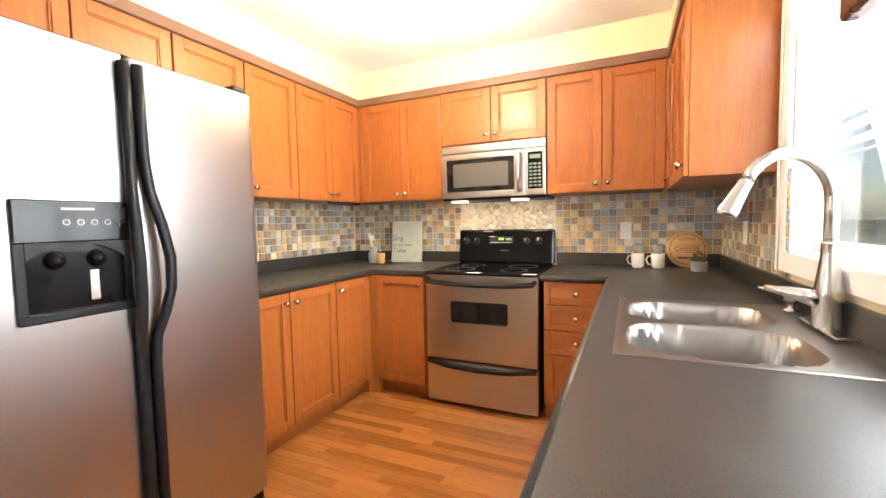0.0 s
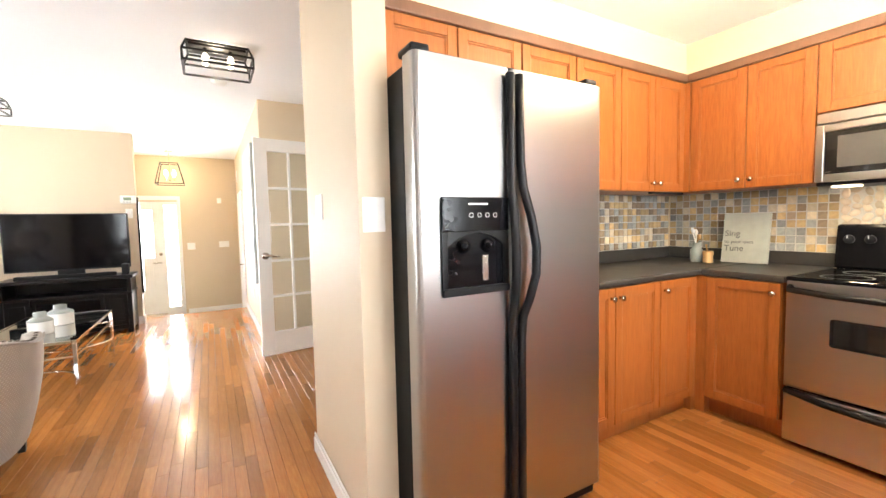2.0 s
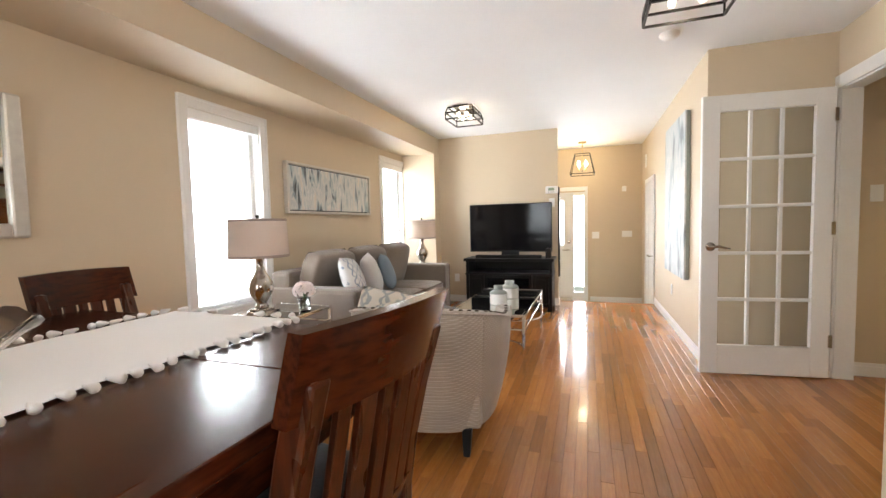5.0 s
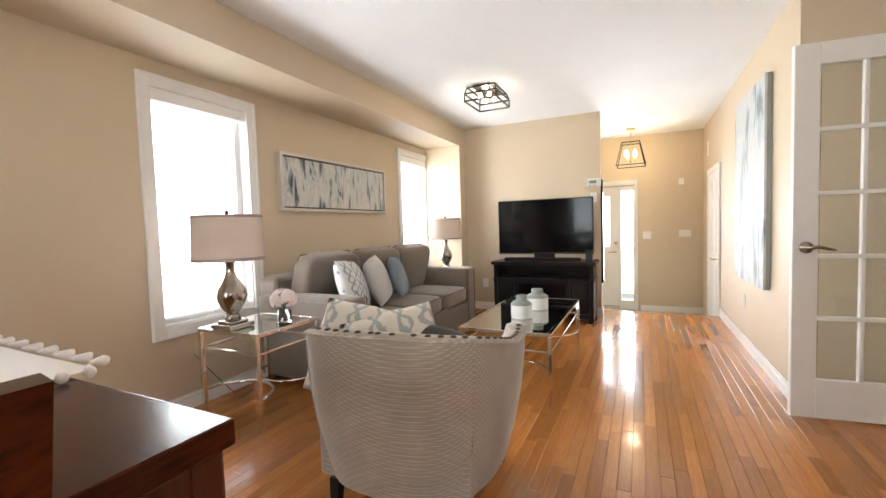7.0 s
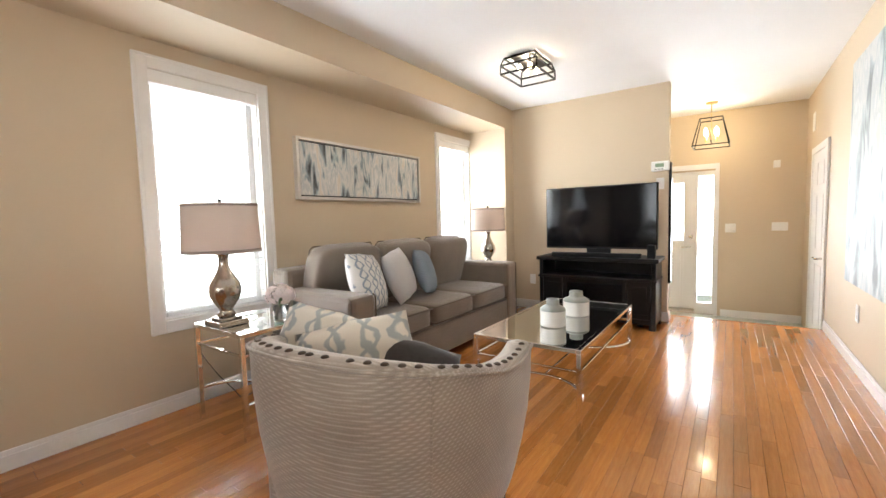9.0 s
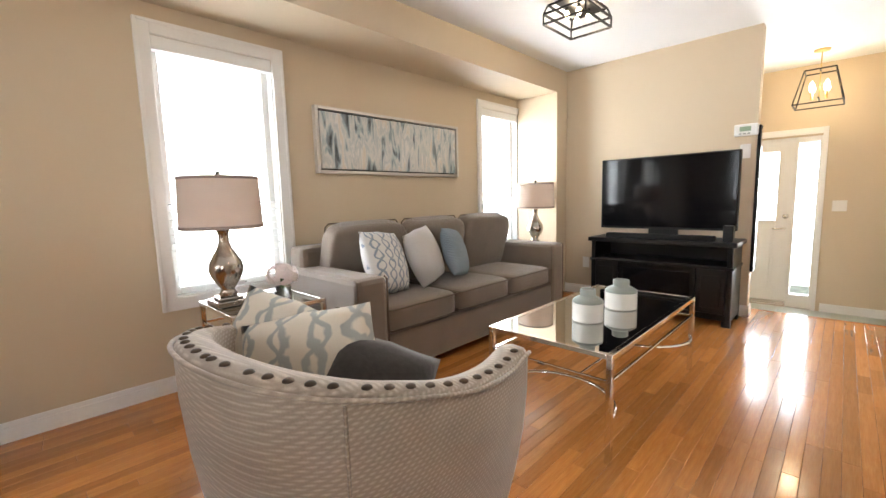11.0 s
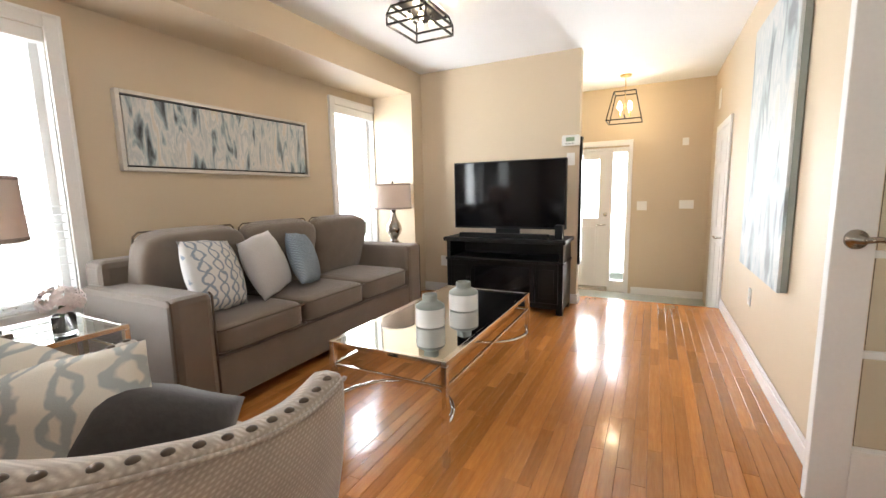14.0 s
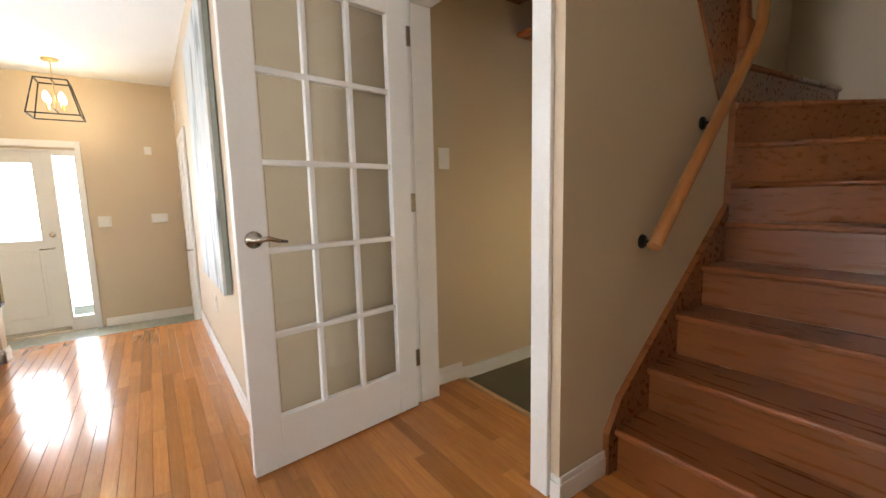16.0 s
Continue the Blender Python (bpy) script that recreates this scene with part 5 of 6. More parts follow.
part("pot", lathe([(0, 0), (0.030, 0), (0.034, 0.02), (0.030, 0.045), (0.036, 0.07), (0.031, 0.085), (0.025, 0.085), (0, 0.06)], 24), LIGHTWOOD, wj)
part("spoon", tube([(0, 0, 0.07), (-0.012, 0.004, 0.11), (-0.016, 0.005, 0.13)], [0.004, 0.004, 0.009], 8), LIGHTWOOD, wj)
sg = thing("sign_board", pose(-1.585, 3.085, 0.915, -9, 0, 6), "grey-green board lettered Sing to your own Tune", "sign")
part("board", boxed(-0.138, 0.138, -0.008, 0.008, 0.0, 0.345, 0.003), SLATE, sg)
for text, size, x, z in (("Sing", 0.058, -0.125, 0.185), ("to your own", 0.034, -0.125, 0.135), ("Tune", 0.058, -0.125, 0.082)):
    words("lettering", text, size, pose(x, -0.0085, z, 90), INK, sg, "dark grey lettering", "LEFT")


def wall_plate(name, m, w, h, label, category, kind="rocker"):
    """A wall plate facing -y about its middle."""
    th = thing(name, m, label, category)
    part("plate", boxed(-w / 2, w / 2, -0.006, 0, -h / 2, h / 2, 0.003), PLATE, th)
    if kind == "rocker":
        part("rocker", boxed(-0.016, 0.016, -0.010, -0.006, -0.033, 0.033, 0.002), PLATE, th)
    elif kind == "double":
        for u in (-0.024, 0.024):
            part("rocker", boxed(u - 0.016, u + 0.016, -0.010, -0.006, -0.033, 0.033, 0.002), PLATE, th)
    elif kind == "outlet":
        for z in (-0.022, 0.022):
            part("socket", boxed(-0.014, 0.014, -0.009, -0.006, z - 0.014, z + 0.014, 0.003), PLATE, th)
    return th


wall_plate("outlet", pose(0.10, YK - 0.016, 1.158), 0.075, 0.118, "white double outlet on the tiled wall", "outlet", "outlet")
wall_plate("outlet", pose(XS - 0.016, 2.60, 1.155, 0, 0, -90), 0.075, 0.118, "white outlet on the tiled wall", "outlet", "outlet")
wall_plate("outlet", pose(-2.205, 1.86, 1.12, 0, 0, 90), 0.075, 0.118, "white outlet on the tiled wall", "outlet", "outlet")
wall_plate("light_switch", pose(-1.549, 0.415, 1.272, 0, 0, 90), 0.085, 0.125, "white rocker switch on the refrigerator wall", "light switch")
wall_plate("light_switch", pose(-2.125, YF - 0.001, 1.32), 0.118, 0.118, "white double switch on the refrigerator wall", "light switch", "double")
SITE = Matrix.Identity(4)
wall_plate("light_switch", pose(XC - 0.06 + 0.001, 1.50, 1.315, 0, 0, 90), 0.075, 0.118, "white switch beside the basement stair", "light switch")
wall_plate("light_switch", pose(XW + 0.001, -0.29, 0.91, 0, 0, 90), 0.118, 0.118, "white double switch on the hall wall", "light switch", "double")
wall_plate("alarm_keypad", pose(XW + 0.001, 0.215, 0.925, 0, 0, 90), 0.16, 0.105, "white alarm keypad on the hall wall", "alarm keypad", "none")
wall_plate("wall_sensor", pose(XW + 0.001, 0.17, 1.70, 0, 0, 90), 0.07, 0.09, "small white sensor box on the hall wall", "sensor", "none")
wall_plate("door_chime", pose(-7.95, YP - 0.001, 2.08), 0.16, 0.20, "white door chime box high on the wall", "door chime", "none")
wall_plate("outlet", pose(XT + 0.001, -2.28, 0.36, 0, 0, 90), 0.075, 0.118, "white outlet on the television wall", "outlet", "outlet")
wall_plate("outlet", pose(-5.75, YP - 0.001, 0.40), 0.075, 0.118, "white outlet low on the long wall", "outlet", "outlet")
tm = thing("thermostat", pose(XT + 0.001, -0.885, 1.605, 0, 0, 90), "white thermostat with a green display", "thermostat")
part("case", boxed(-0.085, 0.085, -0.03, 0, -0.05, 0.05, 0.012), PLATE, tm)
part("display", boxed(-0.045, 0.035, -0.0325, -0.029, -0.01, 0.028, 0.002), LCD, tm, "green display")
for k in range(3):
    part("button", boxed(-0.05 + 0.03 * k, -0.03 + 0.03 * k, -0.033, -0.029, -0.035, -0.025, 0.002), GREYGLAZE, tm)
wall_plate("light_switch", pose(XT + 0.001, -0.885, 1.43, 0, 0, 90), 0.075, 0.118, "white switch behind the television", "light switch")

# kitchen ceiling dome
SITE = KITCHEN
dl = thing("ceiling_dome_light", pose(-0.83, 1.90, CH), "lit frosted glass dome light on the ceiling", "ceiling light")
part("rim", lathe([(0.19, 0), (0.19, -0.02), (0.175, -0.028), (0.17, 0)], 40), NICKEL, dl)
dome = part("dome", lathe([(0.172, -0.024), (0.150, -0.060), (0.10, -0.088), (0.05, -0.10), (0, -0.104)], 40), DOME, dl)
dome.visible_shadow = False

# hanging dark frame in the corner above the kitchen window
vl = thing("valance", pose(0, 0, 0), "dark wooden valance end above the sink window", "valance")
part("board", boxed(XS - 0.08, XS - 0.03, 1.12, 1.45, 1.715, 1.84, 0.012), MAHOGZ, vl)
part("bracket", boxed(XS - 0.03, XS - 0.001, 1.30, 1.42, 1.75, 1.80, 0.003), MAHOGZ, vl)

# ---- dining end ----
SITE = Matrix.Identity(4)
TZ = 0.89
tb = thing("dining_table", pose(-1.02, -1.505, 0), "dark mahogany counter-height dining table", "dining table")
for y0, y1 in ((-0.655, -0.23), (-0.2292, 0.2292), (0.23, 0.655)):
    for x0, x1 in ((-0.66, -0.3305), (-0.3297, 0.3297), (0.3305, 0.66)):
        part("tabletop", boxed(x0, x1, y0, y1, TZ - 0.035, TZ, 0.003), MAHOG, tb)
for s_ in (-1, 1):
    part("apron", boxed(-0.62, 0.62, s_ * 0.60 - 0.0125, s_ * 0.60 + 0.0125, TZ - 0.13, TZ - 0.036, 0.003), MAHOG, tb)
    part("apron", boxed(s_ * 0.605 - 0.0125, s_ * 0.605 + 0.0125, -0.58, 0.58, TZ - 0.13, TZ - 0.036, 0.003), MAHOGZ, tb)
    for sy in (-1, 1):
        part("leg", boxed(s_ * 0.60 - 0.05, s_ * 0.60 + 0.05, sy * 0.595 - 0.05, sy * 0.595 + 0.05, 0, TZ - 0.036, 0.006), MAHOGZ, tb)

rn = bmesh.new()
n = 60
x0r, x1r = -1.715, -0.40
vs = []
for i in range(n + 1):
    x = x0r + (x1r - x0r) * i / n
    row = []
    for j in range(11):
        y = -1.76 + 0.50 * j / 10 + 0.006 * math.sin(i * 0.7)
        row.append(rn.verts.new((x, y, TZ + 0.003 + 0.0022 * (1 + noise.noise(Vector((x * 6, y * 6, 0)))))))
    vs.append(row)
for i in range(n):
    for j in range(10):
        rn.faces.new((vs[i][j], vs[i + 1][j], vs[i + 1][j + 1], vs[i][j + 1])).smooth = True
bmesh.ops.recalc_face_normals(rn, faces=rn.faces)
runner = thing("table_runner", pose(0, 0, 0), "white linen table runner edged with small tassels", "table runner")
part("cloth", rn, LINEN, runner)
tas = mesh_of("tassel", lathe([(0, 0.006), (0.003, 0.006), (0.0045, 0.002), (0.0070, -0.008), (0.0102, -0.021), (0.0085, -0.026), (0.0, -0.028)], 10), LINEN)
for i in range(34):
    x = x0r + 0.015 + (x1r - x0r - 0.03) * i / 33
    for side, y in ((-1, -1.762), (1, -1.258)):
        ob = new("tassel", tas)
        ob.parent = runner
        ob.matrix_basis = pose(x, y + side * 0.006, TZ + 0.012, 80 * side + random.uniform(-12, 12), 0, random.uniform(-40, 40))
for j in range(8):
    ob = new("tassel", tas)
    ob.parent = runner
    ob.matrix_basis = pose(x0r - 0.004, -1.74 + 0.066 * j, TZ + 0.012, 0, 80, random.uniform(-20, 20))
bw = thing("glass_bowl", pose(-1.03, -1.56, TZ + 0.010), "shallow clear glass bowl on the table runner", "bowl")
rim_pts = [(0.02, 0.0), (0.06, 0.004), (0.12, 0.03), (0.17, 0.075), (0.205, 0.10), (0.20, 0.104), (0.165, 0.082), (0.115, 0.036), (0.06, 0.010), (0.0, 0.007)]
bbm = lathe(rim_pts, 40)
for v in bbm.verts:
    a = math.atan2(v.co.y, v.co.x)
    r = math.hypot(v.co.x, v.co.y)
    if r > 0.1:
        v.co.z += 0.014 * math.sin(6 * a) * (r - 0.1) / 0.1
part("bowl", bbm, THINGLASS, bw)


def dining_chair(m):
    """Faces +y, its back at y = -0.24."""
    th = thing("dining_chair", m, "dark mahogany counter chair with slatted back and black seat", "chair", "chairs round the dining table")
    W = 0.205

    def bow(x):
        return -0.030 * (1 - (x / W) ** 2)
    for s in (-1, 1):
        rear = boxed(s * 0.165 - 0.02, s * 0.165 + 0.02, -0.245, -0.200, 0, 0.965, 0.006)
        bmesh.ops.subdivide_edges(rear, edges=[e for e in rear.edges if abs(e.verts[0].co.z - e.verts[1].co.z) > 0.3], cuts=8)
        for v in rear.verts:
            if v.co.z > 0.6:
                v.co.y -= 0.06 * ((v.co.z - 0.6) / 0.3) ** 1.5
            else:
                v.co.y -= 0.03 * ((0.6 - v.co.z) / 0.6) ** 2
        part("back_post", rear, MAHOGZ, th)
        part("leg", boxed(s * 0.20 - 0.02, s * 0.20 + 0.02, 0.17, 0.21, 0, 0.575, 0.004), MAHOGZ, th)
        part("stretcher", boxed(s * 0.20 - 0.011, s * 0.20 + 0.011, -0.20, 0.17, 0.24, 0.275, 0.003), MAHOGZ, th)
    part("stretcher", boxed(-0.18, 0.18, 0.178, 0.20, 0.20, 0.24, 0.003), MAHOGZ, th)

    def curved(z0, z1, t, lean0, lean1, w=W):
        bm = bmesh.new()
        k = 14
        f, b = [], []
        for i in range(k + 1):
            x = -w + 2 * w * i / k
            y = bow(x)
            f.append([bm.verts.new((x, y - 0.235 - lean0, z0)), bm.verts.new((x, y - 0.235 - lean1, z1 + 0.004 * (1 - (x / w) ** 2)))])
            b.append([bm.verts.new((x, y - 0.235 - lean0 + t, z0)), bm.verts.new((x, y - 0.235 - lean1 + t, z1 + 0.004 * (1 - (x / w) ** 2)))])
        for i in range(k):
            bm.faces.new((f[i][0], f[i + 1][0], f[i + 1][1], f[i][1]))
            bm.faces.new((b[i + 1][0], b[i][0], b[i][1], b[i + 1][1]))
            bm.faces.new((f[i][1], f[i + 1][1], b[i + 1][1], b[i][1]))
            bm.faces.new((f[i + 1][0], f[i][0], b[i][0], b[i + 1][0]))
        bm.faces.new((f[0][0], f[0][1], b[0][1], b[0][0]))
        bm.faces.new((f[k][1], f[k][0], b[k][0], b[k][1]))
        bmesh.ops.recalc_face_normals(bm, faces=bm.faces)
        return bm
    part("top_rail", curved(0.910, 1.03, 0.026, 0.058, 0.095, 0.202), MAHOG, th)
    part("lower_rail", curved(0.635, 0.675, 0.020, -0.005, 0.008, 0.16), MAHOG, th)
    for i in range(5):
        x = -0.104 + 0.052 * i
        w = 0.022 if i % 2 else 0.016
        sl = boxed(x - w, x + w, -0.006, 0.006, 0.672, 0.93, 0.002)
        for v in sl.verts:
            v.co.y += bow(x) - 0.232 - 0.055 * (v.co.z - 0.66) / 0.27
        part("slat", sl, MAHOGZ, th)
    part("seat_frame", boxed(-0.225, 0.225, -0.215, 0.215, 0.545, 0.59, 0.006), MAHOG, th)
    part("seat", turned(puffy(0.44, 0.42, 0.065, 6), pose(0, 0.005, 0.622)), LEATHER, th, "padded black leather seat")
    return th


ch = dining_chair(pose(-1.302, -1.018, 0, 0, 0, 171.7) @ Matrix.Diagonal((0.90, 1, 1.02, 1)))
copy_thing(ch, pose(-1.70, -1.885, 0, 0, 0, 2) @ Matrix.Diagonal((0.95, 1, 0.98, 1)))
pm = thing("mirror", pose(-1.57, YW + 0.002, 1.50), "silver-framed mirror on the window wall", "mirror")
mfw, mfh = 0.38, 0.345
for u0, u1, z0, z1 in ((-mfw, -mfw + 0.07, -mfh, mfh), (mfw - 0.07, mfw, -mfh, mfh), (-mfw + 0.07, mfw - 0.07, -mfh, -mfh + 0.07), (-mfw + 0.07, mfw - 0.07, mfh - 0.07, mfh)):
    part("frame", boxed(u0, u1, 0, 0.035, z0, z1, 0.012), SILVERWOOD, pm)
part("glass", boxed(-mfw + 0.07, mfw - 0.07, 0.004, 0.010, -mfh + 0.07, mfh - 0.07), MIRROR, pm)

# ---- living room ----
so = thing("sofa", pose(-4.65, -2.56, 0), "taupe woven three-seat sofa with piped cushions", "sofa")
SL, SD = 1.15, 0.44   # half length, half depth


def soft_box(x0, x1, y0, y1, z0, z1, r):
    return boxed(x0, x1, y0, y1, z0, z1, r)


part("base", soft_box(-SL + 0.04, SL - 0.04, -SD, SD - 0.01, 0.055, 0.30, 0.02), SOFA, so)
part("back_frame", soft_box(-SL + 0.04, SL - 0.04, -SD, -SD + 0.20, 0.30, 0.80, 0.04), SOFA, so)
for s in (-1, 1):
    arm = part("arm", soft_box(min(s * SL, s * (SL - 0.21)), max(s * SL, s * (SL - 0.21)), -SD + 0.02, SD, 0.055, 0.665, 0.035), SOFA, so)
    xs = s * (SL - 0.002), s * (SL - 0.208)
    for xx in xs:
        loop = [(xx, SD - 0.008, 0.07), (xx, SD - 0.008, 0.645), (xx, SD - 0.03, 0.66)]
        part("piping", tube(loop, 0.0055, 6), PIPING, arm)
iw = (2 * (SL - 0.21)) / 3
for k in range(3):
    cx = -SL + 0.21 + iw * (k + 0.5)
    cu = part("seat_cushion", turned(puffy(iw - 0.006, 0.66, 0.165, 7), pose(cx, SD - 0.325, 0.385)), SOFA, so)
    for zz in (0.322, 0.448):
        ring = [(cx + (iw / 2 - 0.012) * a, SD - 0.325 + 0.322 * b, zz) for a, b in ((-1, -0.9), (-1, 0.93), (-0.95, 1), (0.95, 1), (1, 0.93), (1, -0.9))]
        part("piping", tube(ring, 0.0055, 6), PIPING, cu)
    cx *= 1.06
    bc_m = pose(cx, -SD + 0.275, 0.695, 78)
    bk = part("back_cushion", turned(puffy(iw + 0.034, 0.53, 0.21, 5, dent=[(0.0, 0.05, 0.045), (-0.16, 0.05, 0.04), (0.16, 0.05, 0.04)]), pose(cx, -SD + 0.275, 0.690, 76)), SOFA, so)
    ring = [bc_m @ Vector((a * (iw / 2 - 0.002), b * 0.25, 0.045)) for a, b in ((-1, -0.9), (-1, 0.9), (-0.92, 1), (0.92, 1), (1, 0.9), (1, -0.9))]
    part("piping", tube(ring, 0.0055, 6), PIPING, bk)
    for dx in (-0.16, 0.0, 0.16):
        bt = turned(lathe([(0, 0.008), (0.012, 0.006), (0.014, 0.0), (0, -0.002)], 14), pose(cx + dx, -SD + 0.275, 0.690, 76) @ pose(dx * 0, 0.05, 0.062) )
        part("tuft_button", bt, SOFA, bk)
for sx in (-1, 1):
    for sy in (-1, 1):
        part("leg", boxed(sx * (SL - 0.12) - 0.03, sx * (SL - 0.12) + 0.03, sy * (SD - 0.08) - 0.03, sy * (SD - 0.08) + 0.03, 0, 0.06, 0.006), BLACKWOOD, so)


def cushion(m, w, h, t, mat, label):
    th = thing("scatter_cushion", m, label, "cushion", "scatter cushions")
    part("cover", pillow_shape(w, h, t), mat, th)
    return th


cushion(pose(-3.93, -2.42, 0.690, -20, 6, 196), 0.44, 0.46, 0.17, LATTICE, "white cushion with a blue-grey wavy lattice")
cushion(pose(-4.31, -2.44, 0.688, -19, -8, 200), 0.42, 0.44, 0.16, SATIN, "pearl grey satin cushion on the sofa")
cushion(pose(-4.64, -2.44, 0.680, -18, 7, 204), 0.40, 0.42, 0.15, BLUEKNIT, "dusty blue knitted cushion on the sofa")

# barrel armchair
ac = thing("armchair", pose(-2.835, -1.265, 0, 0, 0, 6) @ Matrix.Diagonal((1.04, 1.04, 0.97, 1)), "cream woven barrel armchair trimmed with dark nailheads", "armchair")
RIM = [(-0.335, 0.415, 0.668), (-0.20, 0.428, 0.656), (-0.05, 0.425, 0.672), (0.10, 0.398, 0.712), (0.225, 0.335, 0.742), (0.305, 0.225, 0.760), (0.340, 0.08, 0.768), (0.340, -0.08, 0.768), (0.305, -0.225, 0.760), (0.225, -0.335, 0.742), (0.10, -0.398, 0.712), (-0.05, -0.425, 0.672), (-0.20, -0.428, 0.656), (-0.335, -0.415, 0.668)]


def smooth_line(pts, per):
    out = []
    for k in range(len(pts) - 1):
        p0, p1, p2, p3 = (Vector(pts[max(0, min(len(pts) - 1, k + q))]) for q in (-1, 0, 1, 2))
        for i in range(per):
            t = i / per
            out.append(0.5 * (2 * p1 + (p2 - p0) * t + (2 * p0 - 5 * p1 + 4 * p2 - p3) * t * t + (3 * p1 - p0 - 3 * p2 + p3) * t ** 3))
    out.append(Vector(pts[-1]))
    return out


line = smooth_line(RIM, 6)


sh = bmesh.new()
rows = []
for k, p in enumerate(line):
    tan = (line[min(k + 1, len(line) - 1)] - line[max(k - 1, 0)])
    tan.z = 0
    tan.normalize()
    out_dir = Vector((tan.y, -tan.x, 0))
    if out_dir.dot(Vector((p.x + 0.2, p.y, 0))) < 0:
        out_dir = -out_dir
    col = []
    for f in (0.0, 0.12, 0.3, 0.55, 0.8, 1.0):
        z = 0.13 + (p.z - 0.13) * f
        q = p + out_dir * (-0.075 * (1 - f) ** 1.3 + 0.012 * math.sin(math.pi * f))
        col.append(sh.verts.new((q.x, q.y, z)))
    for a, dz in ((0.012, 0.016), (0.045, 0.022), (0.082, 0.012)):
        q = p - out_dir * a
        col.append(sh.verts.new((q.x, q.y, p.z + dz)))
    for f, a in ((0.85, 0.10), (0.55, 0.105), (0.0, 0.10)):
        q = p - out_dir * a
        col.append(sh.verts.new((q.x, q.y, 0.32 + (p.z - 0.32) * f)))
    rows.append((col, out_dir))
for (a, _), (b, _) in zip(rows, rows[1:]):
    for j in range(len(a) - 1):
        sh.faces.new((a[j], b[j], b[j + 1], a[j + 1])).smooth = True
for a, _ in (rows[0], rows[-1]):
    sh.faces.new(a)
bmesh.ops.recalc_face_normals(sh, faces=sh.faces)
part("shell", sh, TWEED, ac)
wl = [p + rows[k][1] * 0.004 + Vector((0, 0, 0.006)) for k, p in enumerate(line)]
part("piping", tube(wl, 0.0058, 8), TWEED, ac)
for sx, k0 in ((1, 24), (1, 54)):
    k = k0
    p, od = line[k], rows[k][1]
    seam = [p + od * (-0.075 * (1 - f) ** 1.3 + 0.012 * math.sin(math.pi * f) + 0.001) + Vector((0, 0, (0.13 - p.z) * (1 - f))) for f in (0.02, 0.2, 0.4, 0.6, 0.8, 0.99)]
    part("seam", tube(seam, 0.0038, 6), TWEED, ac)
nail = mesh_of("nailhead", lathe([(0.0115, 0.0), (0.010, 0.004), (0.006, 0.0065), (0, 0.0075)], 12), NAIL)
total = 0.0
nxt = 0.02
for k in range(1, len(line)):
    total += (line[k] - line[k - 1]).length
    if total >= nxt:
        q = line[k] - rows[k][1] * 0.026 + Vector((0, 0, 0.0195))
        ob = new("nailhead", nail)
        ob.parent = ac
        ob.matrix_basis = pose(q.x, q.y, q.z)
        nxt += 0.052
part("seat_base", boxed(-0.335, 0.22, -0.31, 0.31, 0.14, 0.33, 0.02), TWEED, ac)
part("seat_cushion", turned(puffy(0.58, 0.58, 0.14, 6), pose(-0.075, 0, 0.40)), TWEED, ac)
for x, y in ((-0.29, 0.30), (-0.29, -0.30), (0.20, 0.24), (0.20, -0.24)):
    lg = boxed(x - 0.024, x + 0.024, y - 0.024, y + 0.024, 0, 0.14, 0.004)
    for v in lg.verts:
        if v.co.z < 0.07:
            v.co.x = x + (v.co.x - x) * 0.65 + (0.02 if x > 0 else -0.01)
            v.co.y = y + (v.co.y - y) * 0.65
    part("leg", lg, BLACKWOOD, ac, "dark tapered leg")
cushion(pose(-2.76, -1.47, 0.60, -18, 14, 112), 0.45, 0.44, 0.15, IKAT, "cream cushion with a grey brushed lattice")
cushion(pose(-2.78, -1.30, 0.59, -22, -10, 132), 0.44, 0.43, 0.16, IKAT, "cream cushion with a grey brushed lattice")
cushion(pose(-2.90, -1.17, 0.545, -24, 22, 140), 0.35, 0.34, 0.27, VELVET, "charcoal velvet cushion on the armchair")


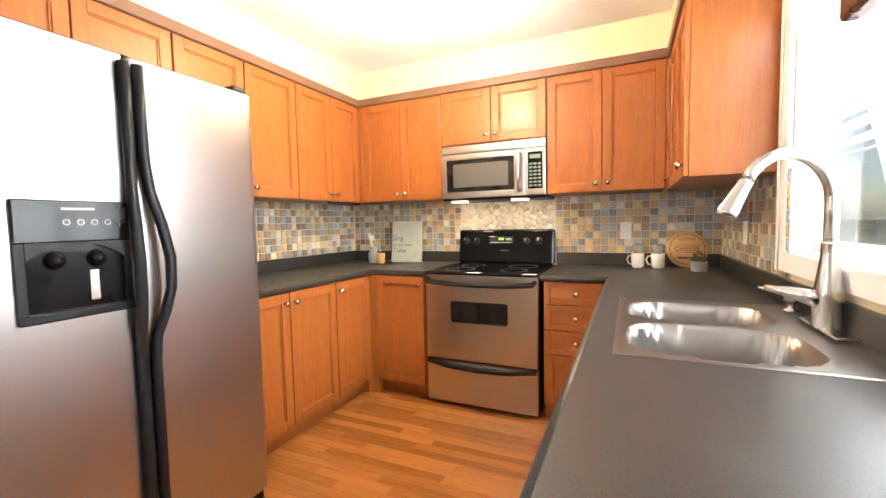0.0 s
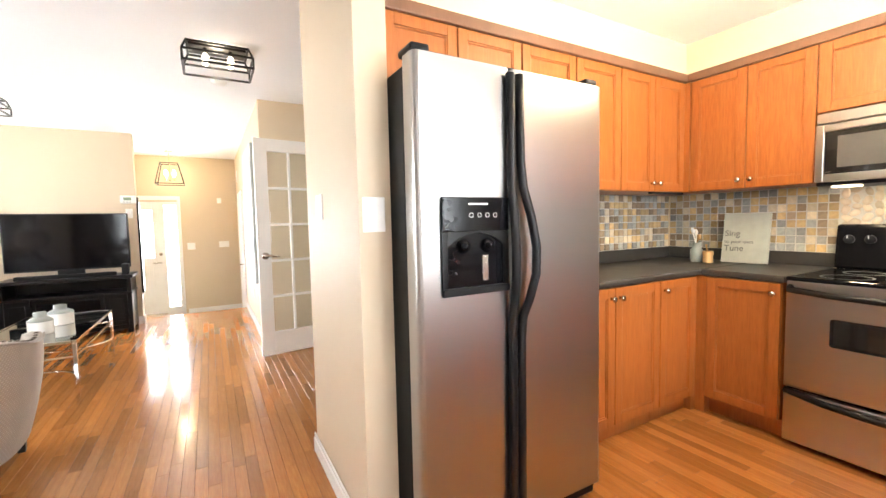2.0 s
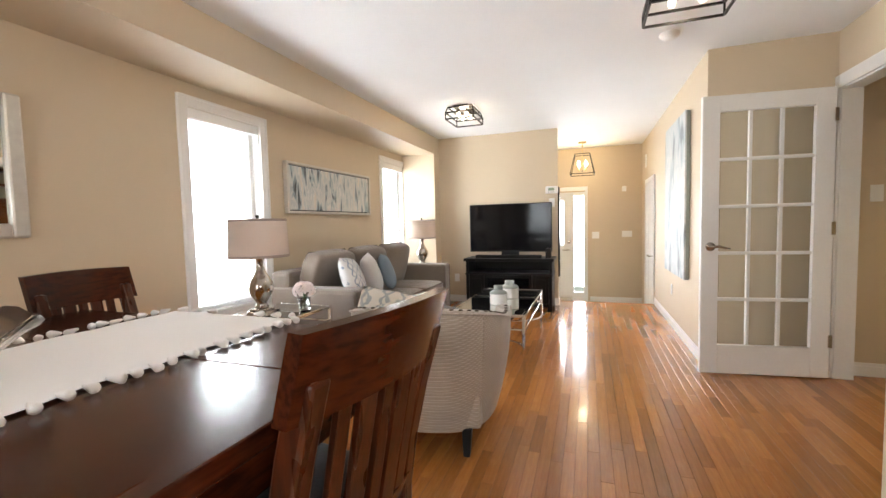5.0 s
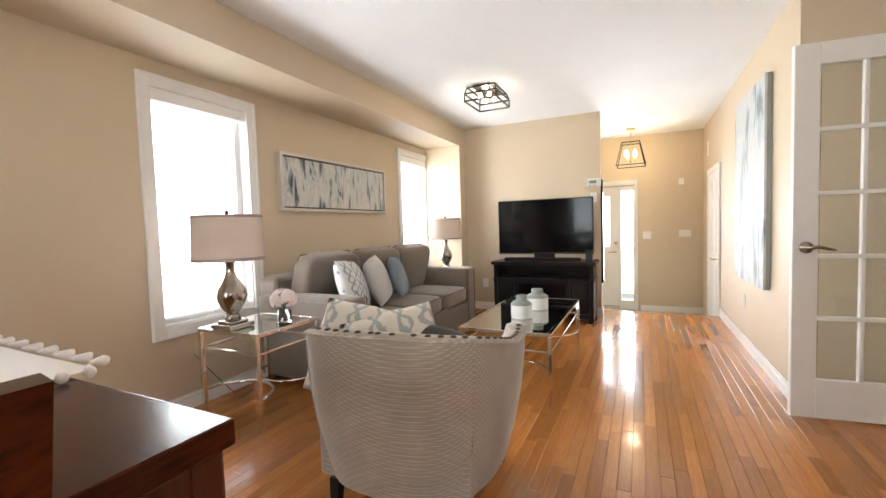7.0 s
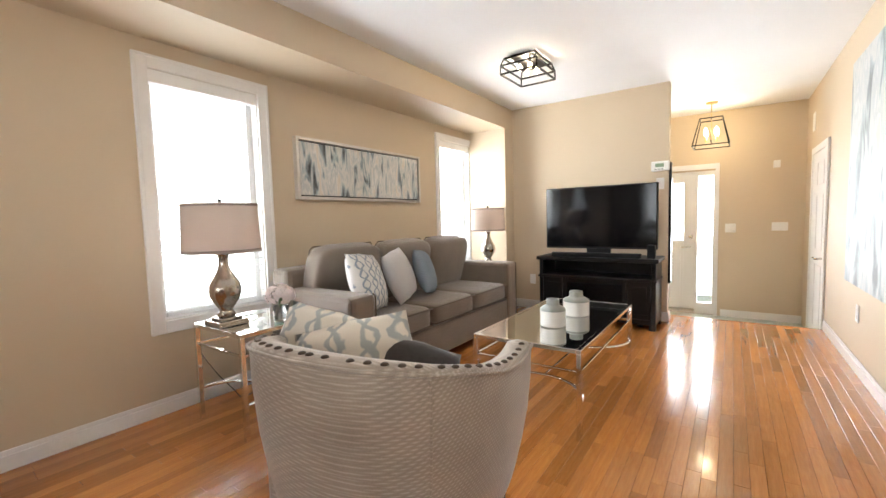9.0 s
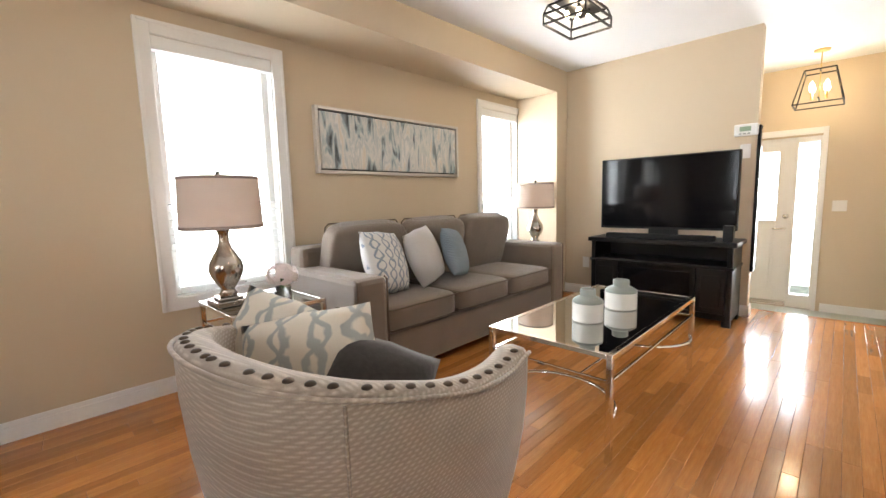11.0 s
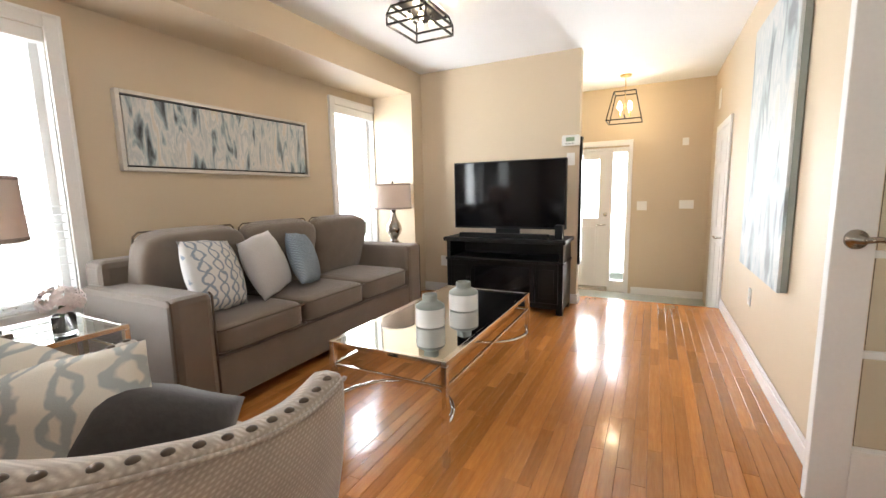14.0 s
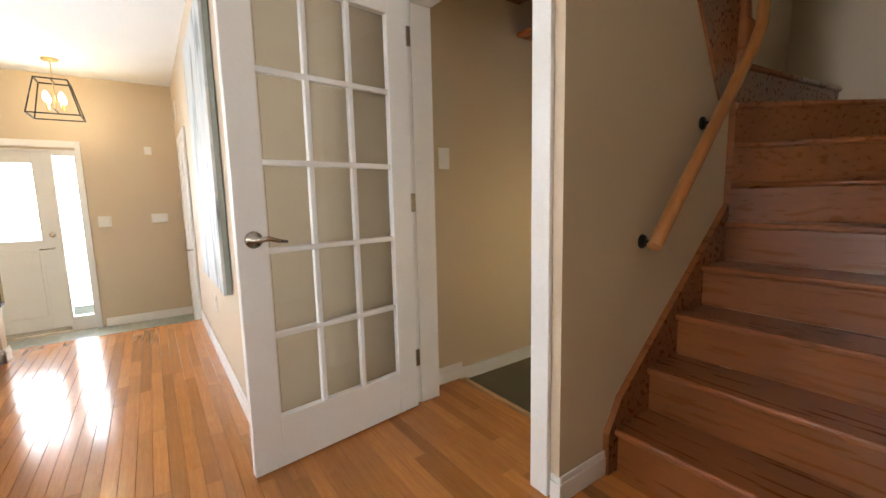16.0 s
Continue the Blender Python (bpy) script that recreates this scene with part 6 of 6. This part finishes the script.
def metal_table(name, m, w, d, h, label, top_mat, group=""):
    """A chrome frame table with an inset glass top, a lower rail and curved stretchers."""
    th = thing(name, m, label, "table", group)
    t = 0.0125
    for sx in (-1, 1):
        for sy in (-1, 1):
            part("leg", boxed(sx * (w / 2 - t) - t, sx * (w / 2 - t) + t, sy * (d / 2 - t) - t, sy * (d / 2 - t) + t, 0, h - 0.022, 0.002), CHROME, th)
    for z in (h - 0.022, h - 0.125):
        tt = t if z > h - 0.05 else 0.007
        hh = 0.022 if z > h - 0.05 else 0.014
        for s in (-1, 1):
            part("rail", boxed(-w / 2 + (0 if z > h - 0.05 else 2 * t), w / 2 - (0 if z > h - 0.05 else 2 * t), s * (d / 2 - t) - tt, s * (d / 2 - t) + tt, z, z + hh, 0.002), CHROME, th)
            part("rail", boxed(s * (w / 2 - t) - tt, s * (w / 2 - t) + tt, -d / 2 + 2 * t, d / 2 - 2 * t, z, z + hh, 0.002), CHROME, th)
    part("glass_top", boxed(-w / 2 + 2 * t, w / 2 - 2 * t, -d / 2 + 2 * t, d / 2 - 2 * t, h - 0.012, h - 0.002, 0.001), top_mat, th, "mirrored glass top")
    reach = d / 2 - t
    if w > d * 1.3:
        for s in (-1, 1):
            arc = [(s * (w / 2 - t) - s * reach * math.sin(a), -reach * math.cos(a), 0.185) for a in [math.pi * k / 18 for k in range(19)]]
            part("curved_stretcher", tube(arc, 0.0105, 8), CHROME, th)
        part("stretcher", boxed(-w / 2 + reach + 0.008, w / 2 - reach - 0.008, -0.006, 0.006, 0.179, 0.191, 0.002), CHROME, th)
    else:
        for s in (-1, 1):
            arc = [(s * (w / 2 - t) - s * (reach - 0.01) * math.sin(a), -reach * math.cos(a), 0.185) for a in [math.pi * k / 18 for k in range(19)]]
            part("curved_stretcher", tube(arc, 0.0105, 8), CHROME, th)
    return th


metal_table("coffee_table", pose(-4.445, -1.17, 0), 1.25, 0.61, 0.465, "chrome-framed coffee table with a mirrored glass top", MIRROR)
metal_table("end_table", pose(-3.16, -2.545, 0), 0.50, 0.50, 0.565, "chrome-framed end table with a mirrored glass top", MIRROR, "end tables")
metal_table("end_table", pose(-6.13, -2.68, 0), 0.46, 0.46, 0.565, "chrome-framed end table with a mirrored glass top", MIRROR, "end tables")


def table_lamp(m):
    th = thing("table_lamp", m, "brushed nickel urn lamp with a blush linen drum shade", "table lamp", "table lamps")
    part("foot", boxed(-0.085, 0.085, -0.085, 0.085, 0, 0.030, 0.005), LAMPMETAL, th)
    part("plinth", boxed(-0.060, 0.060, -0.060, 0.060, 0.030, 0.045, 0.004), LAMPMETAL, th)
    part("urn", lathe([(0.042, 0.045), (0.050, 0.055), (0.036, 0.075), (0.034, 0.085), (0.050, 0.110), (0.076, 0.150), (0.087, 0.190), (0.080, 0.228), (0.058, 0.268), (0.036, 0.305), (0.026, 0.340), (0.026, 0.375), (0.034, 0.400), (0.044, 0.410), (0.044, 0.414), (0, 0.416)], 36), LAMPMETAL, th)
    part("stem", tube([(0, 0, 0.41), (0, 0, 0.665)], 0.006, 10), BRASS, th)
    sd_ = bmesh.new()
    lathe([(0.200, 0.408), (0.190, 0.672), (0.187, 0.672), (0.197, 0.408)], 48, sd_)
    part("shade", sd_, SHADE, th, "blush linen drum shade")
    part("shade_trim", lathe([(0.2005, 0.406), (0.2018, 0.406), (0.2012, 0.424), (0.2000, 0.424)], 48), SHADETRIM, th)
    part("shade_trim", lathe([(0.1912, 0.658), (0.1925, 0.658), (0.1920, 0.674), (0.1905, 0.674)], 48), SHADETRIM, th)
    for k in range(3):
        a = 2 * math.pi * k / 3
        part("spider", tube([(0, 0, 0.665), (0.188 * math.cos(a), 0.188 * math.sin(a), 0.665)], 0.003, 6), BRASS, th)
    part("finial", lathe([(0, 0.664), (0.006, 0.664), (0.006, 0.680), (0.014, 0.690), (0.010, 0.702), (0, 0.704)], 16), BRONZE, th)
    return th


tl = table_lamp(pose(-3.005, -2.60, 0.5645))
copy_thing(tl, pose(-6.18, -2.66, 0.5645))

fv = thing("flower_vase", pose(-3.215, -2.40, 0.5645), "blush hydrangea in a short glass vase", "flowers")
part("vase", lathe([(0, 0.0), (0.040, 0.0), (0.042, 0.005), (0.042, 0.085), (0.039, 0.085), (0.039, 0.012), (0, 0.010)], 28), GLASS, fv)
part("stems", tube([(0, 0, 0.012), (0.004, 0.002, 0.09), (0, 0, 0.13)], 0.010, 8), LEAF, fv, "dark green stems")
part("wrap", lathe([(0.0385, 0.013), (0.0385, 0.055)], 24), LEAF, fv, "dark leaf lining")
petals = bmesh.new()
rnd = random.Random(4)
for k in range(150):
    u, w = rnd.uniform(-0.5, 1), rnd.uniform(0, 2 * math.pi)
    r = math.sqrt(max(0, 1 - u * u))
    rad = 0.074 * rnd.uniform(0.86, 1.08)
    c = Vector((rad * r * math.cos(w), rad * r * math.sin(w), 0.145 + rad * 0.8 * u))
    q = Vector((r * math.cos(w), r * math.sin(w), u)).to_track_quat("Z", "Y").to_matrix()
    for j in range(4):
        a = math.pi / 2 * j + rnd.uniform(0, 1)
        d1, d2 = q @ Vector((math.cos(a), math.sin(a), 0.25)), q @ Vector((-math.sin(a), math.cos(a), 0))
        pv = [petals.verts.new(c + x) for x in (Vector((0, 0, 0)), d1 * 0.010 + d2 * 0.008, d1 * 0.019, d1 * 0.010 - d2 * 0.008)]
        petals.faces.new(pv).smooth = True
part("blossom", petals, PETAL, fv, "blush white petals")


def ribbed_vase(m, k):
    th = thing("ceramic_vase", m, "white ribbed ceramic vase with a grey glazed neck", "vase", "vases on the coffee table")
    prof = [(0, 0.0), (0.060, 0.0), (0.066, 0.004)]
    z = 0.008
    while z < 0.082:
        prof += [(0.0675, z), (0.066, z + 0.004)]
        z += 0.008
    part("body", lathe(prof + [(0.0675, 0.088), (0.067, 0.098)], 40), CERAMIC, th)
    part("neck", lathe([(0.067, 0.098), (0.066, 0.108), (0.050, 0.122), (0.036, 0.130), (0.034, 0.135), (0.034, 0.165), (0.031, 0.167), (0.028, 0.165), (0.028, 0.13), (0, 0.12)], 40), GREYGLAZE, th, "grey glazed shoulder and neck")
    return th


v1 = ribbed_vase(pose(-4.215, -1.15, 0.4635) @ Matrix.Diagonal((1.12, 1.12, 0.98, 1)), 0)
copy_thing(v1, pose(-4.555, -1.115, 0.4635) @ Matrix.Diagonal((1.12, 1.12, 0.98, 1)))

# television and its stand
ts = thing("tv_stand", pose(-6.30, -1.425, 0), "black wooden media console with an electric hearth", "tv stand")
part("top", boxed(-0.24, 0.20, -0.60, 0.60, 0.655, 0.695, 0.008), BLACKWOOD, ts)
part("side_panel", boxed(-0.22, 0.17, -0.575, -0.535, 0.05, 0.655, 0.004), BLACKWOOD, ts)
part("side_panel", boxed(-0.22, 0.17, 0.535, 0.575, 0.05, 0.655, 0.004), BLACKWOOD, ts)
part("back_panel", boxed(-0.22, -0.205, -0.535, 0.535, 0.05, 0.655), BLACKWOOD, ts)
part("shelf", boxed(-0.20, 0.175, -0.535, 0.535, 0.475, 0.50, 0.003), BLACKWOOD, ts)
part("moulding", boxed(-0.225, 0.185, -0.585, 0.585, 0.470, 0.492, 0.006), BLACKWOOD, ts)
part("plinth", boxed(-0.21, 0.155, -0.535, 0.535, 0.05, 0.10, 0.004), BLACKWOOD, ts)
for y0, y1 in ((-0.53, -0.325), (0.325, 0.53)):
    dd = part("door", boxed(0.145, 0.168, y0, y1, 0.105, 0.468, 0.004), BLACKWOOD, ts)
    part("door_panel", boxed(0.168, 0.174, y0 + 0.035, y1 - 0.035, 0.15, 0.42, 0.004), BLACKWOOD, dd)
    ky = y1 - 0.022 if y1 < 0 else y0 + 0.022
    part("knob", turned(lathe([(0, 0), (0.008, 0), (0.012, 0.015), (0, 0.02)], 12), pose(0.168, ky, 0.30, 0, 90, 0)), BRONZE, dd)
part("hearth_frame", boxed(0.13, 0.160, -0.315, 0.315, 0.105, 0.468, 0.004), BLACKWOOD, ts)
part("hearth_glass", boxed(0.160, 0.166, -0.275, 0.275, 0.14, 0.43, 0.003), TVGLASS, ts, "black hearth glass")
for sx in (-0.19, 0.135):
    for sy in (-0.545, 0.545):
        part("foot", boxed(sx - 0.025, sx + 0.025, sy - 0.03, sy + 0.03, 0, 0.05, 0.005), BLACKWOOD, ts)
tv = thing("television", pose(-6.30, -1.415, 0.69), "large black flat television on a low stand", "television")
part("panel", boxed(-0.03, 0.03, -0.555, 0.555, 0.085, 0.735, 0.005), BLACKPLASTIC, tv)
part("screen", boxed(0.0302, 0.033, -0.543, 0.543, 0.105, 0.723), TVGLASS, tv, "glossy black screen")
part("neck", boxed(-0.02, 0.015, -0.12, 0.12, 0.012, 0.09, 0.004), BLACKPLASTIC, tv)
part("base", boxed(-0.11, 0.11, -0.26, 0.26, 0, 0.012, 0.004), BLACKGLOSS, tv)
sb = thing("soundbar", pose(-6.165, -1.425, 0.695), "slim black soundbar below the television", "soundbar")
part("body", boxed(-0.03, 0.03, -0.44, 0.44, 0, 0.045, 0.008), BLACKSIDE, sb)
bx = thing("media_box", pose(-6.20, -0.90, 0.695), "small black speaker box beside the television", "speaker")
part("body", boxed(-0.04, 0.04, -0.035, 0.035, 0, 0.13, 0.006), BLACKPLASTIC, bx)

# pictures
pa = thing("painting", pose(-4.565, YW + 0.002, 1.545) @ Matrix.Diagonal((0.98, 1, 0.94, 1)), "long abstract canvas in blue-grey and white, silver frame", "painting")
for u0, u1, z0, z1 in ((-0.775, -0.750, -0.255, 0.255), (0.750, 0.775, -0.255, 0.255), (-0.750, 0.750, -0.255, -0.230), (-0.750, 0.750, 0.230, 0.255)):
    part("frame", boxed(u0, u1, 0, 0.045, z0, z1, 0.003), SILVERWOOD, pa, "silver wood frame")
part("shadow_gap", boxed(-0.750, 0.750, 0.001, 0.010, -0.230, 0.230), BLACKWOOD, pa)
part("canvas", boxed(-0.738, 0.738, 0.010, 0.034, -0.218, 0.218, 0.002), ART, pa)
tp = thing("tall_painting", pose(-5.43, YP - 0.002, 1.37), "tall abstract canvas in blue-grey and white", "painting")
part("canvas", boxed(-0.50, 0.50, -0.045, -0.030, -0.76, 0.76, 0.003), PALEART, tp)
for u0, u1, z0, z1 in ((-0.498, -0.46, -0.758, 0.758), (0.46, 0.498, -0.758, 0.758), (-0.46, 0.46, -0.758, -0.72), (-0.46, 0.46, 0.72, 0.758)):
    part("stretcher_bar", boxed(u0, u1, -0.030, -0.002, z0, z1, 0.002), GREYGLAZE, tp, "painted grey canvas edge")
hm = thing("hall_mirror", pose(XT - 0.06, YT + 0.002, 1.02), "tall black-framed mirror on the wall end", "mirror")
part("frame", boxed(-0.052, 0.055, 0, 0.022, -0.62, 0.62, 0.004), BLACKWOOD, hm)
part("glass", boxed(-0.030, 0.032, 0.022, 0.025, -0.59, 0.59), MIRROR, hm)

# ceiling lights


def cage_light(m, label):
    th = thing("ceiling_light", m, label, "ceiling light", "cage lights on the ceiling")
    a, b, t = 0.205, 0.155, 0.0065
    zt, zb = -0.012, -0.145
    part("canopy", boxed(-0.17, 0.17, -0.085, 0.085, -0.022, 0, 0.003), BRONZE, th)
    for z, aa, bb in ((zt - 0.006, a * 0.86, b * 0.86), (-0.078, a, b), (zb, a, b)):
        for s in (-1, 1):
            part("bar", boxed(-aa, aa, s * bb - t, s * bb + t, z - t, z + t, 0.001), BRONZE, th)
            part("bar", boxed(s * aa - t, s * aa + t, -bb + t, bb - t, z - t, z + t, 0.001), BRONZE, th)
    for sx in (-1, 1):
        for sy in (-1, 1):
            part("post", tube([(sx * a * 0.86, sy * b * 0.86, zt), (sx * a, sy * b, -0.078), (sx * a, sy * b, zb)], 0.0065, 6), BRONZE, th)
    for x, y in ((-0.075, 0.045), (0.075, 0.045), (-0.075, -0.045), (0.075, -0.045)):
        part("socket", lathe([(0.012, -0.022), (0.012, -0.055), (0, -0.056)], 12, at=(x, y, 0)), BRONZE, th)
        bl = part("bulb", lathe([(0.010, -0.055), (0.016, -0.068), (0.020, -0.085), (0.014, -0.103), (0, -0.108)], 14, at=(x, y, 0)), BULB, th, "lit clear bulb")
        bl.visible_shadow = False
    return th


CL1, CL2 = (-5.18, -1.70), (-3.30, 0.10)
cage_light(pose(CL1[0], CL1[1], CH, 0, 0, 0), "black open-cage ceiling light with lit bulbs")
cage_light(pose(CL2[0], CL2[1], CH, 0, 0, 90), "black open-cage ceiling light with lit bulbs")
for x, y, watts in ((*CL1, 15), (*CL2, 4.5)):
    lamp("cage_bulb", "POINT", (x, y, CH - 0.09), watts, (1.0, 0.86, 0.66), 0.05)
pn = thing("pendant_lantern", pose(-7.86, -0.50, CH), "black lantern pendant with four lit candle bulbs", "pendant light")
part("canopy", lathe([(0, 0), (0.065, 0), (0.060, -0.018), (0.012, -0.024), (0, -0.024)], 24), BRASS, pn)
part("stem", tube([(0, 0, -0.02), (0, 0, -0.22)], 0.005, 8), BRASS, pn)
for z, r in ((-0.20, 0.115), (-0.52, 0.185)):
    for s in (-1, 1):
        part("bar", boxed(-r, r, s * r - 0.006, s * r + 0.006, z - 0.006, z + 0.006, 0.001), BRONZE, pn)
        part("bar", boxed(s * r - 0.006, s * r + 0.006, -r, r, z - 0.006, z + 0.006, 0.001), BRONZE, pn)
part("bar", boxed(-0.115, 0.115, -0.006, 0.006, -0.206, -0.194, 0.001), BRONZE, pn)
part("cross_bar", boxed(-0.10, 0.10, -0.006, 0.006, -0.47, -0.458, 0.001), BRONZE, pn)
part("stem", tube([(0, 0, -0.20), (0, 0, -0.464)], 0.005, 8), BRASS, pn)
for sx in (-1, 1):
    for sy in (-1, 1):
        part("post", tube([(sx * 0.115, sy * 0.115, -0.20), (sx * 0.185, sy * 0.185, -0.52)], 0.006, 6), BRONZE, pn)
        part("candle", lathe([(0.010, -0.46), (0.010, -0.40), (0, -0.40)], 12, at=(sx * 0.055, sy * 0.055, 0)), BRASS, pn)
        bl = part("bulb", lathe([(0.008, -0.40), (0.022, -0.375), (0.025, -0.35), (0.014, -0.315), (0, -0.295)], 14, at=(sx * 0.055, sy * 0.055, 0)), BULB, pn, "lit bulb")
        bl.visible_shadow = False
lamp("pendant_bulb", "POINT", (-7.86, -0.50, CH - 0.36), 20, (1.0, 0.78, 0.48), 0.06)
sm = thing("smoke_detector", pose(-3.98, 0.12, CH), "white round smoke detector on the ceiling", "smoke detector")
part("case", lathe([(0, -0.035), (0.045, -0.033), (0.062, -0.015), (0.065, 0)], 28), PLATE, sm)
cord = thing("lamp_cord", pose(0, 0, 0), "dark lamp cord trailing from the end table", "cord")
part("cable", tube(smooth_line([(-3.02, YW + 0.03, 0.35), (-3.05, -2.86, 0.22), (-3.12, -2.80, 0.10), (-3.2, -2.84, 0.012), (-3.35, -2.90, 0.008)], 8), 0.003, 6), BLACKPLASTIC, cord)

# ---- floor strips ----
STRIP_W = 0.057
rng = random.Random(11)
proto = {}
floor_thing = tagged(thing("floor", pose(0, 0, 0), "glossy honey oak strip floor", ""), kind="structure")


def strip_mesh(length):
    key = round(length, 2)
    if key not in proto:
        bm = bmesh.new()
        h, l, e = STRIP_W / 2 - 0.0004, key / 2 - 0.0004, 0.0012
        a = [bm.verts.new((x, y, -0.0010)) for x, y in ((-l, -h), (l, -h), (l, h), (-l, h))]
        b = [bm.verts.new((x, y, 0.0)) for x, y in ((-l + e, -h + e), (l - e, -h + e), (l - e, h - e), (-l + e, h - e))]
        c = [bm.verts.new((x, y, -0.018)) for x, y in ((-l, -h), (l, -h), (l, h), (-l, h))]
        bm.faces.new(b)
        for k in range(4):
            q = (k + 1) % 4
            bm.faces.new((a[k], a[q], b[q], b[k]))
            bm.faces.new((c[k], c[q], a[q], a[k]))
        proto[key] = mesh_of("strip", bm, OAK)
    return proto[key]


far = []
fv_, ff_ = [], []
y = YW
count = 0
while y < YK + KY - 0.001:
    x = XH - rng.uniform(0, 0.6)
    while x < XE:
        ln_ = rng.choice((0.3, 0.42, 0.55, 0.7, 0.85, 1.0, 1.2))
        a, b = max(x, XH), min(x + ln_, XE)
        if y > YP + 0.05:
            a = max(a, XC - 0.06 if y < 1.56 else XPOST - 0.05)
        if b - a > 0.03 and y + STRIP_W <= YK + KY + 0.06:
            cx, cy = (a + b) / 2, y + STRIP_W / 2
            near = -5.2 < cx < -2.0 and -1.35 < cy < 0.45
            if b - a > 0.03:
                if near and count < 300:
                    ob = new("strip", strip_mesh(b - a))
                    ob.parent = floor_thing
                    ob.location = (cx, cy, 0)
                    count += 1
                else:
                    far.append((a, b, y))
        x += ln_
    y += STRIP_W
for a, b, y in far:
    e, g = 0.0012, 0.0004
    n0 = len(fv_)
    x0, x1, y0, y1 = a + g, b - g, y + g, min(y + STRIP_W, YK + KY) - g
    fv_ += [(x0, y0, -0.001), (x1, y0, -0.001), (x1, y1, -0.001), (x0, y1, -0.001), (x0 + e, y0 + e, 0), (x1 - e, y0 + e, 0), (x1 - e, y1 - e, 0), (x0 + e, y1 - e, 0)]
    ff_ += [(n0 + 4, n0 + 5, n0 + 6, n0 + 7)] + [(n0 + k, n0 + (k + 1) % 4, n0 + 4 + (k + 1) % 4, n0 + 4 + k) for k in range(4)]
me = bpy.data.meshes.new("strips")
me.from_pydata(fv_, [], ff_)
me.materials.append(OAK)
rest = new("far_strips", me)
rest.parent = floor_thing
tagged(rest, "glossy honey oak strips", kind="stuff")
fixed("floor_nosing", boxed(XH - 0.012, XH + 0.03, YT, YP, -0.035, 0.004, 0.006), OAK, "oak edge strip above the hall step")

# hall tiles
ht = tagged(thing("floor_tiles", pose(0, 0, 0), "pale green-grey square hall tiles", ""), kind="structure")
tile_me = mesh_of("tile", boxed(-0.148, 0.148, -0.148, 0.148, 0, 0.008, 0.0015), HALLTILE)
for i in range(5):
    for j in range(9):
        ob = new("tile", tile_me)
        ob.parent = ht
        ob.location = (XW + 0.15 + 0.302 * i, YP - 0.15 - 0.302 * j, ZH - 0.003)

# ---- backsplash ----
SITE = KITCHEN
PITCH = 0.0518
stones = []
for mat in (STONE_OCHRE, STONE_GREY, STONE_TAUPE, STONE_CREAM):
    for k in range(2):
        bm = boxed(-0.0232, 0.0232, -0.006, 0, -0.0232, 0.0232, 0.0022)
        for v in bm.verts:
            v.co += Vector((noise.noise(v.co * 60 + Vector((k * 9, 0, 0))), 0.25 * noise.noise(v.co * 40 + Vector((0, k * 7, 3))), noise.noise(v.co * 60 + Vector((0, 0, k * 5 + 2))))) * 0.0022
        stones.append(mesh_of("tile", bm, mat))
trng = random.Random(5)


def backsplash(m, length, label, z0=1.0, z1=1.414):
    """A tiled panel in x and z that faces -y; m puts it on its wall."""
    th = thing("backsplash", m, label, "backsplash")
    part("grout", boxed(0, length, -0.008, -0.001, z0, z1), GROUT, th, "grey grout bed")
    n_, r_ = max(1, round(length / PITCH)), round((z1 - z0) / PITCH)
    pw, ph = length / n_, (z1 - z0) / r_
    for i in range(n_):
        for j in range(r_):
            kind_ = trng.choices((0, 1, 2, 3), (3, 3, 2.4, 1.6))[0]
            ob = new("tile", stones[kind_ * 2 + trng.randrange(2)])
            ob.parent = th
            ob.matrix_basis = pose((i + 0.5) * pw, -0.008, z0 + (j + 0.5) * ph, 0, trng.choice((0, 90, 180, 270)) + trng.uniform(-1.5, 1.5), 0)


TILES = "backsplash of small square slate tiles in ochre and grey"
backsplash(pose(-2.20, YK - 0.0005, 0), 1.06, TILES)
backsplash(pose(-0.38, YK - 0.0005, 0), 1.05, TILES)
backsplash(pose(-2.2195, 1.40, 0, 0, 0, 90), 1.82, TILES)
backsplash(pose(XS - 0.0005, YK - 0.015, 0, 0, 0, -90), 1.225, TILES)
pb = thing("pebble_panel", pose(-1.14, YK - 0.0005, 0), "panel of flat beige pebbles behind the range", "backsplash")
part("grout", boxed(0, 0.76, -0.008, -0.001, 0.90, 1.40), GROUT, pb, "grey grout bed")
pebs = []
for k in range(4):
    bm = lathe([(0.024, 0.0), (0.023, 0.004), (0.016, 0.0075), (0.0, 0.0085)], 11)
    for v in bm.verts:
        w = 1 + 0.35 * noise.noise(Vector((v.co.x * 40 + k * 11, v.co.y * 40, 0)))
        v.co.x *= w * 1.25
        v.co.y *= w * 0.85
    pebs.append(mesh_of("pebble", turned(bm, pose(0, 0, 0, 90)), PEBBLE))
for i in range(16):
    for j in range(10):
        ob = new("pebble", trng.choice(pebs))
        ob.parent = pb
        ob.matrix_basis = pose(0.03 + 0.0465 * i + trng.uniform(-0.008, 0.008), -0.0078 - trng.uniform(0, 0.001), 0.93 + 0.048 * j + (0.02 if i % 2 else 0) + trng.uniform(-0.006, 0.006), 0, trng.uniform(0, 360), 0) @ Matrix.Diagonal((trng.uniform(0.8, 1.05),) * 3 + (1,))
